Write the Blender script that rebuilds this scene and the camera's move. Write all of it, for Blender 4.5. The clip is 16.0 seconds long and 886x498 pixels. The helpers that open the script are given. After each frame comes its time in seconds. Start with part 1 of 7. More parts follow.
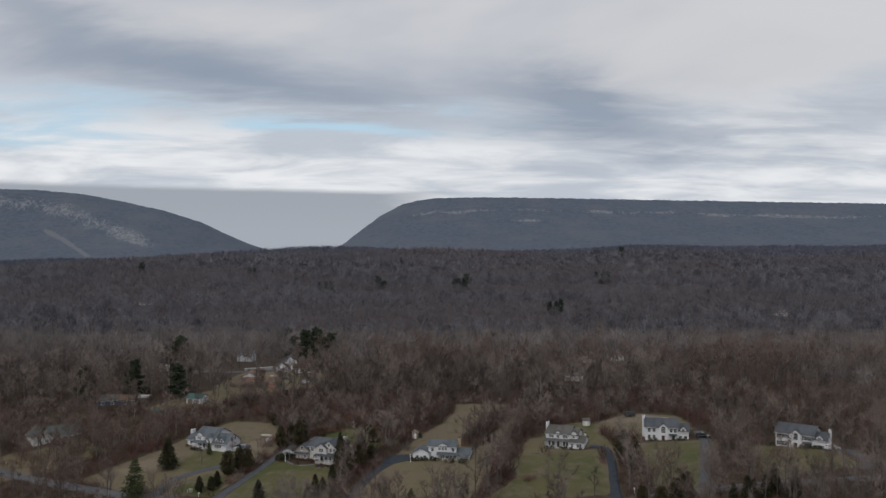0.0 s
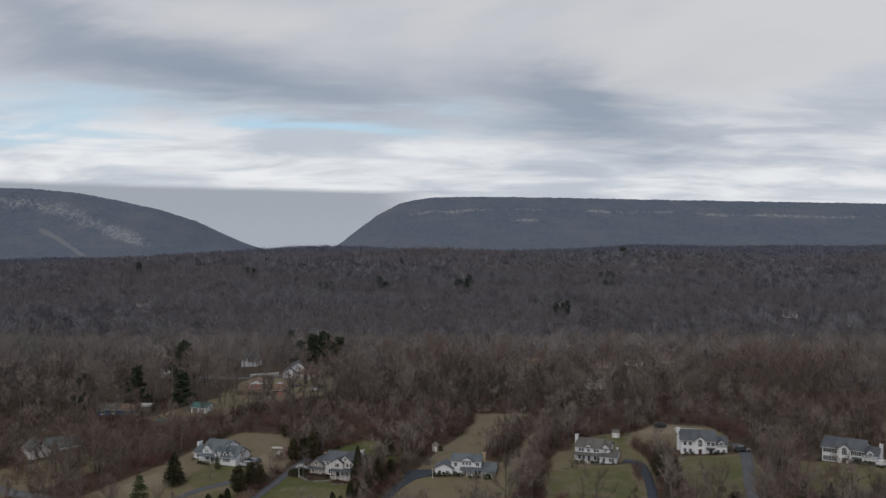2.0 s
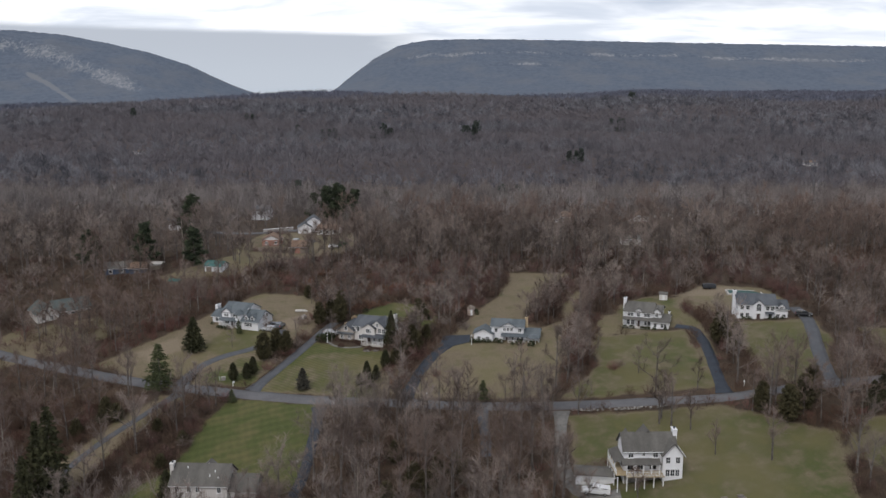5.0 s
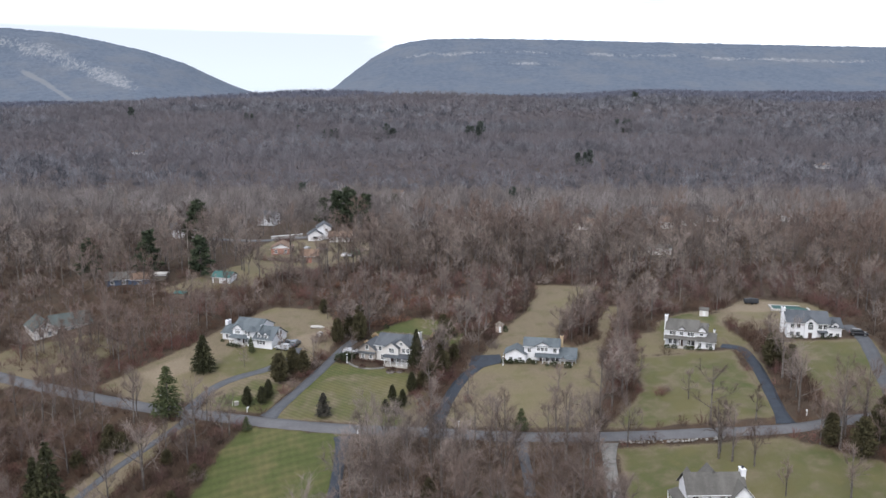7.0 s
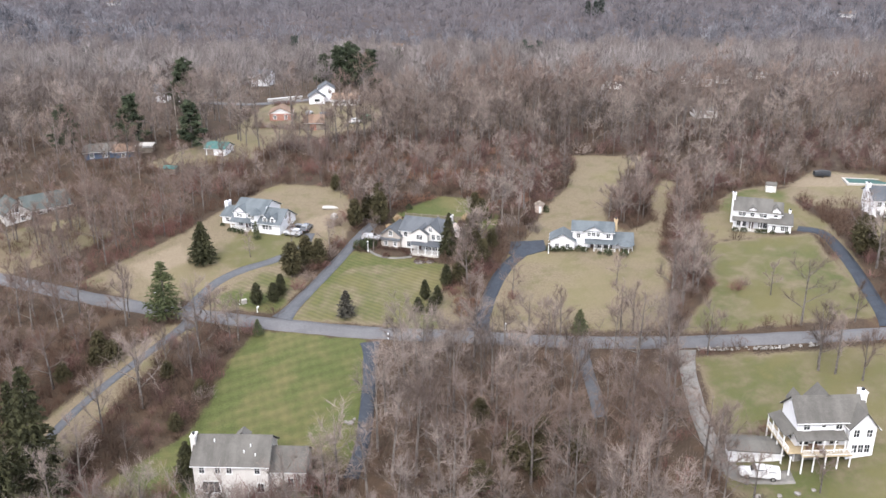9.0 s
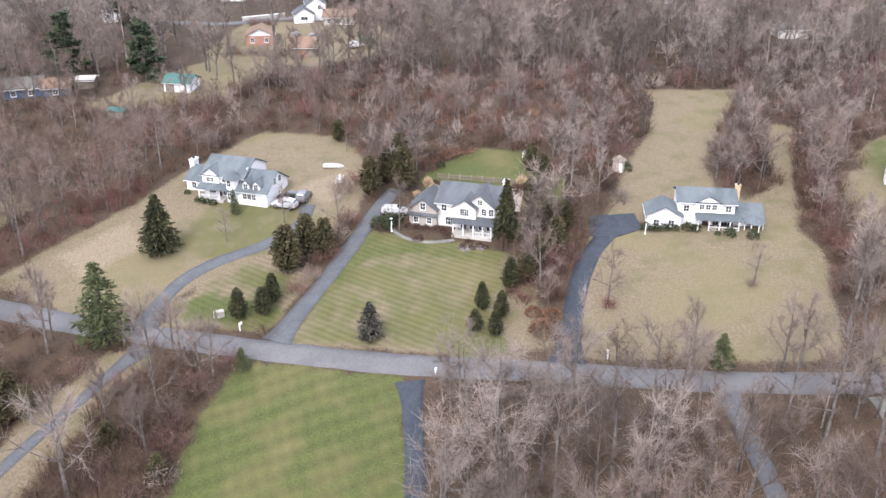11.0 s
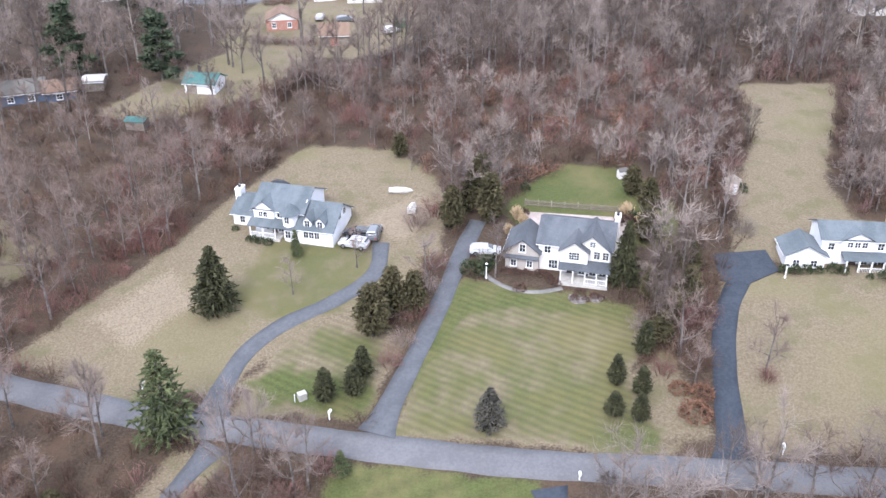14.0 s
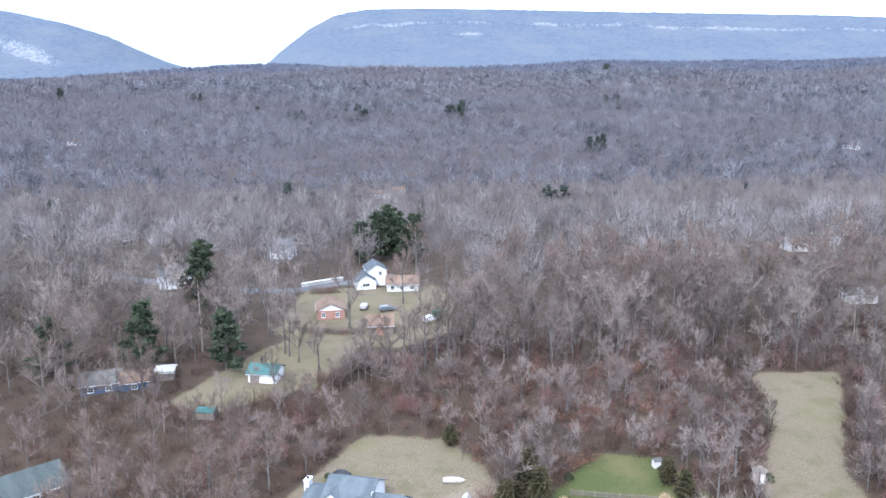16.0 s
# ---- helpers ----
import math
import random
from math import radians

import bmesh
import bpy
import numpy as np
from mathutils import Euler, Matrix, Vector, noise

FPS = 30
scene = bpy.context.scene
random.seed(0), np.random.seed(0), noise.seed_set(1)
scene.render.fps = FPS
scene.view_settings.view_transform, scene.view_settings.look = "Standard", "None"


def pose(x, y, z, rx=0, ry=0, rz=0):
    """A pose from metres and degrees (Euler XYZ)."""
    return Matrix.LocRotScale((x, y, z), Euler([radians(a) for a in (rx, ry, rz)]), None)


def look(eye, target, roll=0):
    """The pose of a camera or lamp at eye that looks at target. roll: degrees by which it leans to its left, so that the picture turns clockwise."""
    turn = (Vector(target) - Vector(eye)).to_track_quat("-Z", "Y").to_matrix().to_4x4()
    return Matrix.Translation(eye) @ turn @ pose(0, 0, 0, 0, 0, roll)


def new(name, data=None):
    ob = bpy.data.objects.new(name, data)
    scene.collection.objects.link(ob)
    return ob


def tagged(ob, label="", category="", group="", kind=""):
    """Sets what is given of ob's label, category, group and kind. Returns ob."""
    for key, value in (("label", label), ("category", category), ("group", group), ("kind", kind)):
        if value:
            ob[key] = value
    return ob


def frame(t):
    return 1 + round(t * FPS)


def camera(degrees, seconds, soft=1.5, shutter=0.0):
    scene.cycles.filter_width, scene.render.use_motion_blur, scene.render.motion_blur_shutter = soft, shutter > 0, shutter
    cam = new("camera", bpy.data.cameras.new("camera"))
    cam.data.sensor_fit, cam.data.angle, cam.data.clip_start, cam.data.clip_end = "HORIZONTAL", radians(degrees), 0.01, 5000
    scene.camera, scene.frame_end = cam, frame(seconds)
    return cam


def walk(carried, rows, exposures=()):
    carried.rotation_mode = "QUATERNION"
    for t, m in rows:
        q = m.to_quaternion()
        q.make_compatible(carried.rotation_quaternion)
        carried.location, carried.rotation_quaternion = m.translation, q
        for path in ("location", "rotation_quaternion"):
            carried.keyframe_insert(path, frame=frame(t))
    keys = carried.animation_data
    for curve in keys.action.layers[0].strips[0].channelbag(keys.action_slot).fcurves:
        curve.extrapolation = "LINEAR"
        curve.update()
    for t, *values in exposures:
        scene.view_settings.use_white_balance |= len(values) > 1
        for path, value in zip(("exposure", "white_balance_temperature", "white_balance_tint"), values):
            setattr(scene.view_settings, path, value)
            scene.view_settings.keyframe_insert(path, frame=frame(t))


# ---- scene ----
cam = camera(54.0, 16.0)
# seconds, place, yaw, pitch, roll
PATH = [
    (0.0, 0.27, 0.26, 90.16, 0.003, -0.562, -0.024),
    (0.5, -2.16, 4.34, 90.29, -0.121, -0.581, 0.007),
    (1.0, -4.22, 8.72, 90.44, -0.177, -0.567, 0.021),
    (1.5, -6.02, 12.57, 90.69, -0.211, -0.576, -0.006),
    (2.0, -8.27, 16.70, 90.82, -0.296, -0.602, 0.040),
    (2.5, -10.25, 20.92, 91.00, -0.358, -0.673, 0.014),
    (3.0, -12.09, 25.05, 90.98, -0.400, -0.709, -0.032),
    (3.5, -14.03, 29.33, 90.58, -0.405, -1.695, 0.028),
    (4.0, -16.04, 33.80, 90.57, -0.405, -7.138, 0.056),
    (4.2, -16.73, 35.93, 90.46, -0.430, -9.185, -0.023),
    (4.6, -18.37, 39.29, 90.61, -0.488, -10.610, 0.000),
    (6.5, -26.39, 55.73, 91.33, -0.720, -10.823, 0.208),
    (7.0, -28.48, 60.09, 91.24, -0.771, -10.759, 0.227),
    (7.5, -30.66, 64.31, 91.21, -0.837, -10.733, 0.296),
    (8.0, -32.93, 68.51, 90.98, -0.974, -13.416, 0.226),
    (8.5, -35.26, 76.71, 90.50, -1.166, -16.773, 0.087),
    (9.0, -38.39, 92.42, 88.52, -1.565, -20.286, 0.013),
    (9.2, -39.95, 99.20, 87.53, -1.756, -21.837, 0.124),
    (9.6, -42.29, 112.91, 85.56, -2.087, -23.778, 0.100),
    (10.4, -46.96, 137.15, 80.24, -2.748, -25.137, 0.100),
    (11.3, -50.57, 151.91, 77.12, -3.410, -25.720, 0.150),
    (11.5, -51.81, 153.58, 76.76, -3.609, -26.070, 0.243),
    (12.0, -54.11, 157.09, 77.34, -3.881, -27.359, 0.139),
    (12.5, -57.27, 162.23, 78.46, -4.237, -28.139, -0.006),
    (13.0, -60.66, 167.59, 80.12, -4.607, -28.672, -0.091),
    (13.5, -62.98, 171.15, 80.69, -4.845, -28.783, -0.145),
    (14.0, -65.91, 175.20, 81.59, -5.281, -28.890, -0.104),
    (14.5, -67.91, 174.16, 85.75, -5.238, -27.429, -0.420),
    (15.0, -70.46, 172.15, 88.85, -5.291, -23.848, -0.384),
    (15.5, -74.12, 169.09, 91.48, -5.549, -18.161, -0.110),
    (16.0, -75.51, 163.73, 94.75, -5.294, -12.595, -0.278),
]
EXPOSURES = [
    (0.0, -1.1, 6500, 10), (3.6, -1.1, 6500, 10), (4.2, -1.0, 6550, 11), (6.3, 0.15, 6250, 11), (7.5, 0.2, 6250, 11), (8.0, 0.3, 6300, 11), (8.5, 0.88, 6350, 12), (9.2, 1.0, 6450, 13),
    (11.3, 1.16, 6250, 15), (14.0, 1.19, 5850, 15), (15.0, 1.2, 5650, 17), (15.5, 1.18, 5500, 16), (16.0, 1.17, 5420, 10)]
walk(cam, [(t, pose(x, y, z, 90 + pitch, -roll, yaw)) for t, x, y, z, yaw, pitch, roll in PATH], EXPOSURES)

# ---- light ----
world = bpy.data.worlds.new("sky")
scene.world = world
world.use_nodes = True


class Nodes:
    """Short hand for a node tree."""

    def __init__(self, tree):
        self.tree = tree
        tree.nodes.clear()

    def add(self, kind, values=(), **settings):
        node = self.tree.nodes.new(kind)
        for key, value in settings.items():
            setattr(node, key, value)
        for slot, value in dict(values).items():
            if isinstance(value, bpy.types.NodeSocket):
                self.tree.links.new(value, node.inputs[slot])
            else:
                node.inputs[slot].default_value = value
        return node

    def math(self, operation, a, b=0.0, c=0.0, clamp=False):
        return self.add("ShaderNodeMath", {0: a, 1: b, 2: c}, operation=operation, use_clamp=clamp).outputs[0]

    def ramp(self, value, low, high):
        return self.add("ShaderNodeMapRange", {0: value, 1: low, 2: high, 3: 0.0, 4: 1.0}, interpolation_type="SMOOTHSTEP").outputs[0]

    def mix(self, fac, a, b):
        return self.add("ShaderNodeMix", {0: fac, 6: a, 7: b}, data_type="RGBA").outputs[2]

    def noise(self, vector, scale, detail=4.0, rough=0.55, distort=0.0):
        return self.add("ShaderNodeTexNoise", {"Vector": vector, "Scale": scale, "Detail": detail, "Roughness": rough, "Distortion": distort}).outputs[0]

    def scaled(self, vector, x, y, z, turn=0.0):
        return self.add("ShaderNodeMapping", {0: vector, 2: (0, 0, turn), 3: (x, y, z)}).outputs[0]


def rgb(r, g, b):
    return (r, g, b, 1.0)


SUN_TURN, SUN_UP = radians(205), radians(46)
n = Nodes(world.node_tree)
way = n.add("ShaderNodeVectorMath", {0: n.scaled(n.add("ShaderNodeTexCoord").outputs["Generated"], 1.349, 1.0, 1.349)}, operation="NORMALIZE").outputs[0]
part_xyz = n.add("ShaderNodeSeparateXYZ", {0: way})
up = n.math("MAXIMUM", part_xyz.outputs[2], 0.0)
flat = n.math("ADD", up, 0.15)
deck = n.add("ShaderNodeCombineXYZ", {0: n.math("DIVIDE", part_xyz.outputs[0], flat), 1: n.math("DIVIDE", part_xyz.outputs[1], flat), 2: 0.0}).outputs[0]
sky = n.add("ShaderNodeTexSky", sky_type="NISHITA", sun_disc=False, sun_elevation=SUN_UP, sun_rotation=SUN_TURN, air_density=1.2, dust_density=2.0)
blue = n.add("ShaderNodeVectorMath", {0: sky.outputs[0], 3: 0.11}, operation="SCALE").outputs[0]
big = n.noise(n.scaled(deck, 0.55, 0.9, 1.0, 0.35), 0.75, 5.0, 0.5, 0.6)
fine = n.noise(n.scaled(deck, 0.45, 0.75, 1.0, -0.1), 2.3, 7.0, 0.58, 0.5)
grey = n.mix(n.ramp(big, 0.34, 0.58), rgb(0.36, 0.40, 0.47), rgb(0.56, 0.565, 0.585))
lit = n.mix(n.ramp(fine, 0.33, 0.66), rgb(0.46, 0.50, 0.56), rgb(0.74, 0.755, 0.775))
cover = n.ramp(n.math("ADD", up, n.math("MULTIPLY", n.math("SUBTRACT", fine, 0.5), 0.16)), 0.15, 0.235)
clouds = n.mix(cover, lit, grey)
aside = n.math("DIVIDE", part_xyz.outputs[0], n.math("MAXIMUM", part_xyz.outputs[1], 0.2))
ahead = n.ramp(part_xyz.outputs[1], 0.2, 0.5)
wisp = n.math("MULTIPLY", n.math("SUBTRACT", n.noise(n.scaled(deck, 0.5, 1.2, 1.0, 0.2), 1.1, 6.0, 0.6, 0.5), 0.5), 0.22)


def streak(x, z, slope, long, thick):
    """A dark roll of cloud round a direction."""
    u = n.math("SUBTRACT", aside, x)
    v = n.math("ADD", n.math("SUBTRACT", n.math("SUBTRACT", up, z), n.math("MULTIPLY", u, slope)), wisp)
    r = n.math("ADD", n.math("POWER", n.math("ABSOLUTE", n.math("DIVIDE", u, long)), 2.0), n.math("POWER", n.math("ABSOLUTE", n.math("DIVIDE", v, thick)), 2.0))
    return n.math("MULTIPLY", n.math("EXPONENT", n.math("MULTIPLY", r, -1.0)), ahead)


roll = n.math("ADD", n.math("ADD", streak(-0.42, 0.255, -0.12, 0.42, 0.042), streak(0.22, 0.20, -0.2, 0.15, 0.045)), n.math("MULTIPLY", streak(0.55, 0.15, 0.05, 0.3, 0.03), 0.6), 0, True)
clouds = n.mix(n.math("MULTIPLY", roll, 0.85), clouds, rgb(0.225, 0.275, 0.355))
gap = n.math("ADD", streak(-0.62, 0.165, 0.03, 0.30, 0.030), streak(-0.2, 0.172, 0.05, 0.2, 0.016), 0, True)
gap = n.math("MULTIPLY", gap, n.ramp(fine, 0.62, 0.42))
clouds = n.mix(n.math("MULTIPLY", gap, 0.9), clouds, n.mix(0.75, blue, rgb(0.42, 0.62, 0.78)))
bank = n.ramp(n.math("ADD", up, n.math("MULTIPLY", wisp, 0.05)), 0.070, 0.080)
bank = n.math("MAXIMUM", bank, n.ramp(n.math("ADD", aside, n.math("MULTIPLY", wisp, 0.6)), -0.10, 0.06))
clouds = n.mix(bank, n.mix(n.ramp(up, 0.0, 0.07), rgb(0.335, 0.368, 0.410), rgb(0.318, 0.346, 0.388)), clouds)
back = n.add("ShaderNodeBackground", {0: clouds, 1: 2.35})
n.add("ShaderNodeOutputWorld", {0: back.outputs[0]})

sun = new("sun", bpy.data.lights.new("sun", "SUN"))
sun.data.energy, sun.data.angle, sun.data.color = 2.2, radians(25), (1.0, 0.94, 0.86)
sun.matrix_world = look((0, 0, 0), (-math.sin(SUN_TURN) * math.cos(SUN_UP), -math.cos(SUN_TURN) * math.cos(SUN_UP), -math.sin(SUN_UP)))


# ---- materials ----
def material(name, rough=0.85, metal=0.0):
    """A material, its node helper and its Principled node."""
    mat = bpy.data.materials.new(name)
    mat.use_nodes = True
    k = Nodes(mat.node_tree)
    surface = k.add("ShaderNodeBsdfPrincipled", {"Roughness": rough, "Metallic": metal})
    surface.inputs["Specular IOR Level"].default_value = 0.3
    k.add("ShaderNodeOutputMaterial", {0: surface.outputs[0]})
    return mat, k, surface


def mottled(name, dark, light, scale, coarse=0.1, rough=0.85, metal=0.0, bump=0.0, local=True):
    """Two colours mixed by noise at two scales."""
    mat, k, surface = material(name, rough, metal)
    at = k.add("ShaderNodeTexCoord").outputs["Object"] if local else k.add("ShaderNodeNewGeometry").outputs["Position"]
    a, b = k.noise(at, scale, 5.0, 0.6), k.noise(at, scale * coarse, 3.0)
    mixed = k.ramp(k.math("ADD", k.math("MULTIPLY", a, 0.55), k.math("MULTIPLY", b, 0.45)), 0.36, 0.64)
    k.tree.links.new(k.mix(mixed, rgb(*dark), rgb(*light)), surface.inputs["Base Color"])
    if bump:
        k.tree.links.new(k.add("ShaderNodeBump", {"Height": a, "Distance": bump, "Strength": 0.6}).outputs[0], surface.inputs["Normal"])
    return mat


def wood_cover(name, dark, light, tip, broad=0.012):
    """Bare twigs: the tint drifts from tree to tree, over the hillside and from twig to twig."""
    mat, k, surface = material(name, 0.9)
    geo = k.add("ShaderNodeNewGeometry")
    at = geo.outputs["Position"]
    own = k.math("FRACT", k.math("ADD", k.add("ShaderNodeAttribute", attribute_name="tone").outputs["Fac"], k.add("ShaderNodeObjectInfo").outputs["Random"]))
    tree = k.ramp(k.math("ADD", k.math("MULTIPLY", own, 0.75), k.math("MULTIPLY", k.noise(at, 0.05, 2.0), 0.5)), 0.15, 1.1)
    hill = k.ramp(k.noise(k.scaled(at, 0.45, 1.0, 1.0), broad, 4.0, 0.6), 0.42, 0.58)
    base = k.mix(tree, rgb(*dark), rgb(*light))
    base = k.mix(k.math("MULTIPLY", hill, 0.75), base, rgb(*tip))
    shade = k.math("ADD", 0.73, k.math("MULTIPLY", geo.outputs["Random Per Island"], 0.14))
    k.tree.links.new(k.add("ShaderNodeVectorMath", {0: base, 3: shade}, operation="SCALE").outputs[0], surface.inputs["Base Color"])
    return mat


GROUND, k, surface = material("ground_cover", 0.95)
at = k.add("ShaderNodeNewGeometry").outputs["Position"]
fine, mid, broad = k.noise(at, 3.4, 6.0, 0.75), k.noise(at, 0.22, 5.0, 0.6), k.noise(at, 0.045, 3.0)
litter = k.mix(k.ramp(fine, 0.35, 0.65), rgb(0.036, 0.025, 0.017), rgb(0.088, 0.062, 0.043))
# distance haze put into the litter colour: turns blue-grey further along y
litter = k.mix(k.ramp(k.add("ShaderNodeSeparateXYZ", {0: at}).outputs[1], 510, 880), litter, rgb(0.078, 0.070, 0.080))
litter = k.mix(k.math("MULTIPLY", k.ramp(mid, 0.45, 0.68), 0.8), litter, rgb(0.088, 0.056, 0.036))
dry = k.mix(k.ramp(fine, 0.3, 0.7), rgb(0.124, 0.098, 0.062), rgb(0.220, 0.180, 0.125))
dry = k.mix(k.math("MULTIPLY", k.ramp(mid, 0.48, 0.70), 0.65), dry, rgb(0.105, 0.104, 0.046))
dry = k.mix(k.math("MULTIPLY", k.ramp(broad, 0.50, 0.66), 0.5), dry, rgb(0.165, 0.145, 0.075))
green = k.mix(k.ramp(fine, 0.3, 0.7), rgb(0.050, 0.064, 0.018), rgb(0.092, 0.108, 0.034))
green = k.mix(k.math("MULTIPLY", k.ramp(k.math("ADD", k.math("MULTIPLY", broad, 0.6), k.math("MULTIPLY", mid, 0.4)), 0.42, 0.62), 0.70), green, rgb(0.146, 0.124, 0.058))
bare = k.mix(k.ramp(fine, 0.35, 0.65), rgb(0.165, 0.130, 0.092), rgb(0.27, 0.222, 0.160))


def layer(name):
    return k.add("ShaderNodeAttribute", attribute_name=name).outputs["Fac"]


def worn(value):
    return k.ramp(k.math("ADD", value, k.math("MULTIPLY", k.math("SUBTRACT", k.math("ADD", k.math("MULTIPLY", mid, 0.6), k.math("MULTIPLY", fine, 0.4)), 0.5), 2.0)), 0.25, 0.72)


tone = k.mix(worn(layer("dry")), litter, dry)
tone = k.mix(worn(layer("green")), tone, green)
tone = k.mix(worn(layer("bare")), tone, bare)
stripe = k.add("ShaderNodeTexWave", {"Vector": k.scaled(at, 1, 1, 0, radians(-14)), "Scale": 0.17, "Distortion": 1.3, "Detail": 2.0, "Detail Scale": 0.6}, wave_profile="SIN").outputs[1]
stripe2 = k.add("ShaderNodeTexWave", {"Vector": k.scaled(at, 1, 1, 0, radians(-56)), "Scale": 0.29, "Distortion": 1.7, "Detail": 2.0, "Detail Scale": 0.8}, wave_profile="SIN").outputs[1]
light = k.math("ADD", 0.80, k.math("MULTIPLY", k.math("MULTIPLY", layer("mown"), k.math("SUBTRACT", stripe, 0.5)), 0.07))
across = k.add("ShaderNodeTexWave", {"Vector": k.scaled(at, 1, 1, 0, radians(72)), "Scale": 0.125, "Distortion": 0.8, "Detail": 2.0, "Detail Scale": 0.6}, wave_profile="SIN").outputs[1]
light = k.math("ADD", light, k.math("MULTIPLY", k.math("MULTIPLY", layer("mown"), k.math("SUBTRACT", across, 0.5)), 0.15))
stripe3 = k.add("ShaderNodeTexWave", {"Vector": k.scaled(at, 1, 1, 0, radians(20)), "Scale": 0.12, "Distortion": 0.9, "Detail": 2.0, "Detail Scale": 0.8}, wave_profile="SIN").outputs[1]
cross = k.math("ADD", k.math("MULTIPLY", stripe2, 0.82), k.math("MULTIPLY", stripe3, 0.18))
light = k.math("ADD", light, k.math("MULTIPLY", k.math("MULTIPLY", layer("mown_cross"), k.math("SUBTRACT", cross, 0.5)), 0.22))
tone = k.add("ShaderNodeVectorMath", {0: tone, 3: light}, operation="SCALE").outputs[0]
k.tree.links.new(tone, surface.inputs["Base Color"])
k.tree.links.new(k.add("ShaderNodeBump", {"Height": fine, "Distance": 0.15, "Strength": 0.7}).outputs[0], surface.inputs["Normal"])

ASPHALT = mottled("road_asphalt", (0.094, 0.094, 0.101), (0.120, 0.120, 0.128), 2.8, 0.12, 0.9, 0.0, 0.01, False)
DARK_ASPHALT = mottled("driveway_asphalt", (0.022, 0.028, 0.039), (0.036, 0.044, 0.058), 2.4, 0.2, 0.8, 0.0, 0.01, False)
GREY_ASPHALT = mottled("worn_asphalt", (0.066, 0.070, 0.079), (0.088, 0.093, 0.104), 2.4, 0.2, 0.9, 0.0, 0.01, False)
PALE_ASPHALT = mottled("pale_worn_asphalt", (0.115, 0.112, 0.108), (0.190, 0.182, 0.172), 1.2, 0.2, 0.9, 0.0, 0.01, False)
TWIG = wood_cover("bare_twigs", (0.048, 0.035, 0.029), (0.318, 0.264, 0.240), (0.200, 0.142, 0.120))
TWIG_RED = wood_cover("reddish_twigs", (0.078, 0.045, 0.042), (0.210, 0.132, 0.122), (0.190, 0.090, 0.075))
TWIG_BROWN = wood_cover("brown_brush_twigs", (0.044, 0.028, 0.020), (0.150, 0.102, 0.078), (0.118, 0.068, 0.048))
TWIG_RUST = wood_cover("rust_brown_brush", (0.14, 0.070, 0.048), (0.27, 0.150, 0.105), (0.22, 0.115, 0.080))
# far hills: twig colour with blue-grey distance haze put into it
TWIG_FAR_HAZED = wood_cover("far_hazed_twigs", (0.054, 0.057, 0.070), (0.236, 0.234, 0.264), (0.158, 0.142, 0.156), 0.006)
# valley: a slight first step of that haze greys the twig colour
TWIG_MID = wood_cover("valley_hazed_twigs", (0.075, 0.066, 0.067), (0.312, 0.284, 0.282), (0.215, 0.180, 0.172), 0.009)
# mountains' foot: strongest painted haze, twigs coloured bluest to meet the slopes
TWIG_LAST_HAZED = wood_cover("distant_hazed_twigs", (0.074, 0.084, 0.118), (0.176, 0.188, 0.245), (0.126, 0.130, 0.170), 0.004)
BARK = mottled("bark", (0.066, 0.057, 0.053), (0.180, 0.162, 0.152), 2.0, 0.2, 0.95, 0.0, 0.02)
PALE_BARK = mottled("pale_bark", (0.19, 0.17, 0.15), (0.36, 0.33, 0.30), 2.0, 0.2, 0.9, 0.0, 0.02)
NEEDLE = mottled("spruce_needles", (0.022, 0.025, 0.012), (0.060, 0.060, 0.028), 1.3, 0.3, 0.9)
NEEDLE_BLUE = mottled("grey_brown_needles", (0.036, 0.036, 0.030), (0.088, 0.082, 0.068), 1.3, 0.3, 0.9)
NEEDLE_PINE = mottled("pine_needles", (0.024, 0.036, 0.022), (0.070, 0.086, 0.050), 1.0, 0.3, 0.9)
NEEDLE_YOUNG = mottled("young_pine_needles", (0.034, 0.045, 0.020), (0.105, 0.120, 0.054), 1.0, 0.3, 0.9)
NEEDLE_FAR = mottled("far_conifer_needles", (0.030, 0.042, 0.036), (0.070, 0.084, 0.070), 0.4, 0.3, 0.95)
NEEDLE_OLIVE = mottled("cedar_foliage", (0.036, 0.034, 0.016), (0.082, 0.070, 0.036), 1.2, 0.3, 0.95)


# ---- ground ----
# rise of the land between the houses and the mountains
FAR_Y = (391, 472, 567, 674, 877, 1079, 1349, 1888, 2500, 3100, 3600)
FAR_Z = (30, 25, 13, 5, 9, 16, 24, 33, 46, 53, 49)


def smooth(low, high, value):
    s = np.clip((value - low) / (high - low), 0, 1)
    return s * s * (3 - 2 * s)


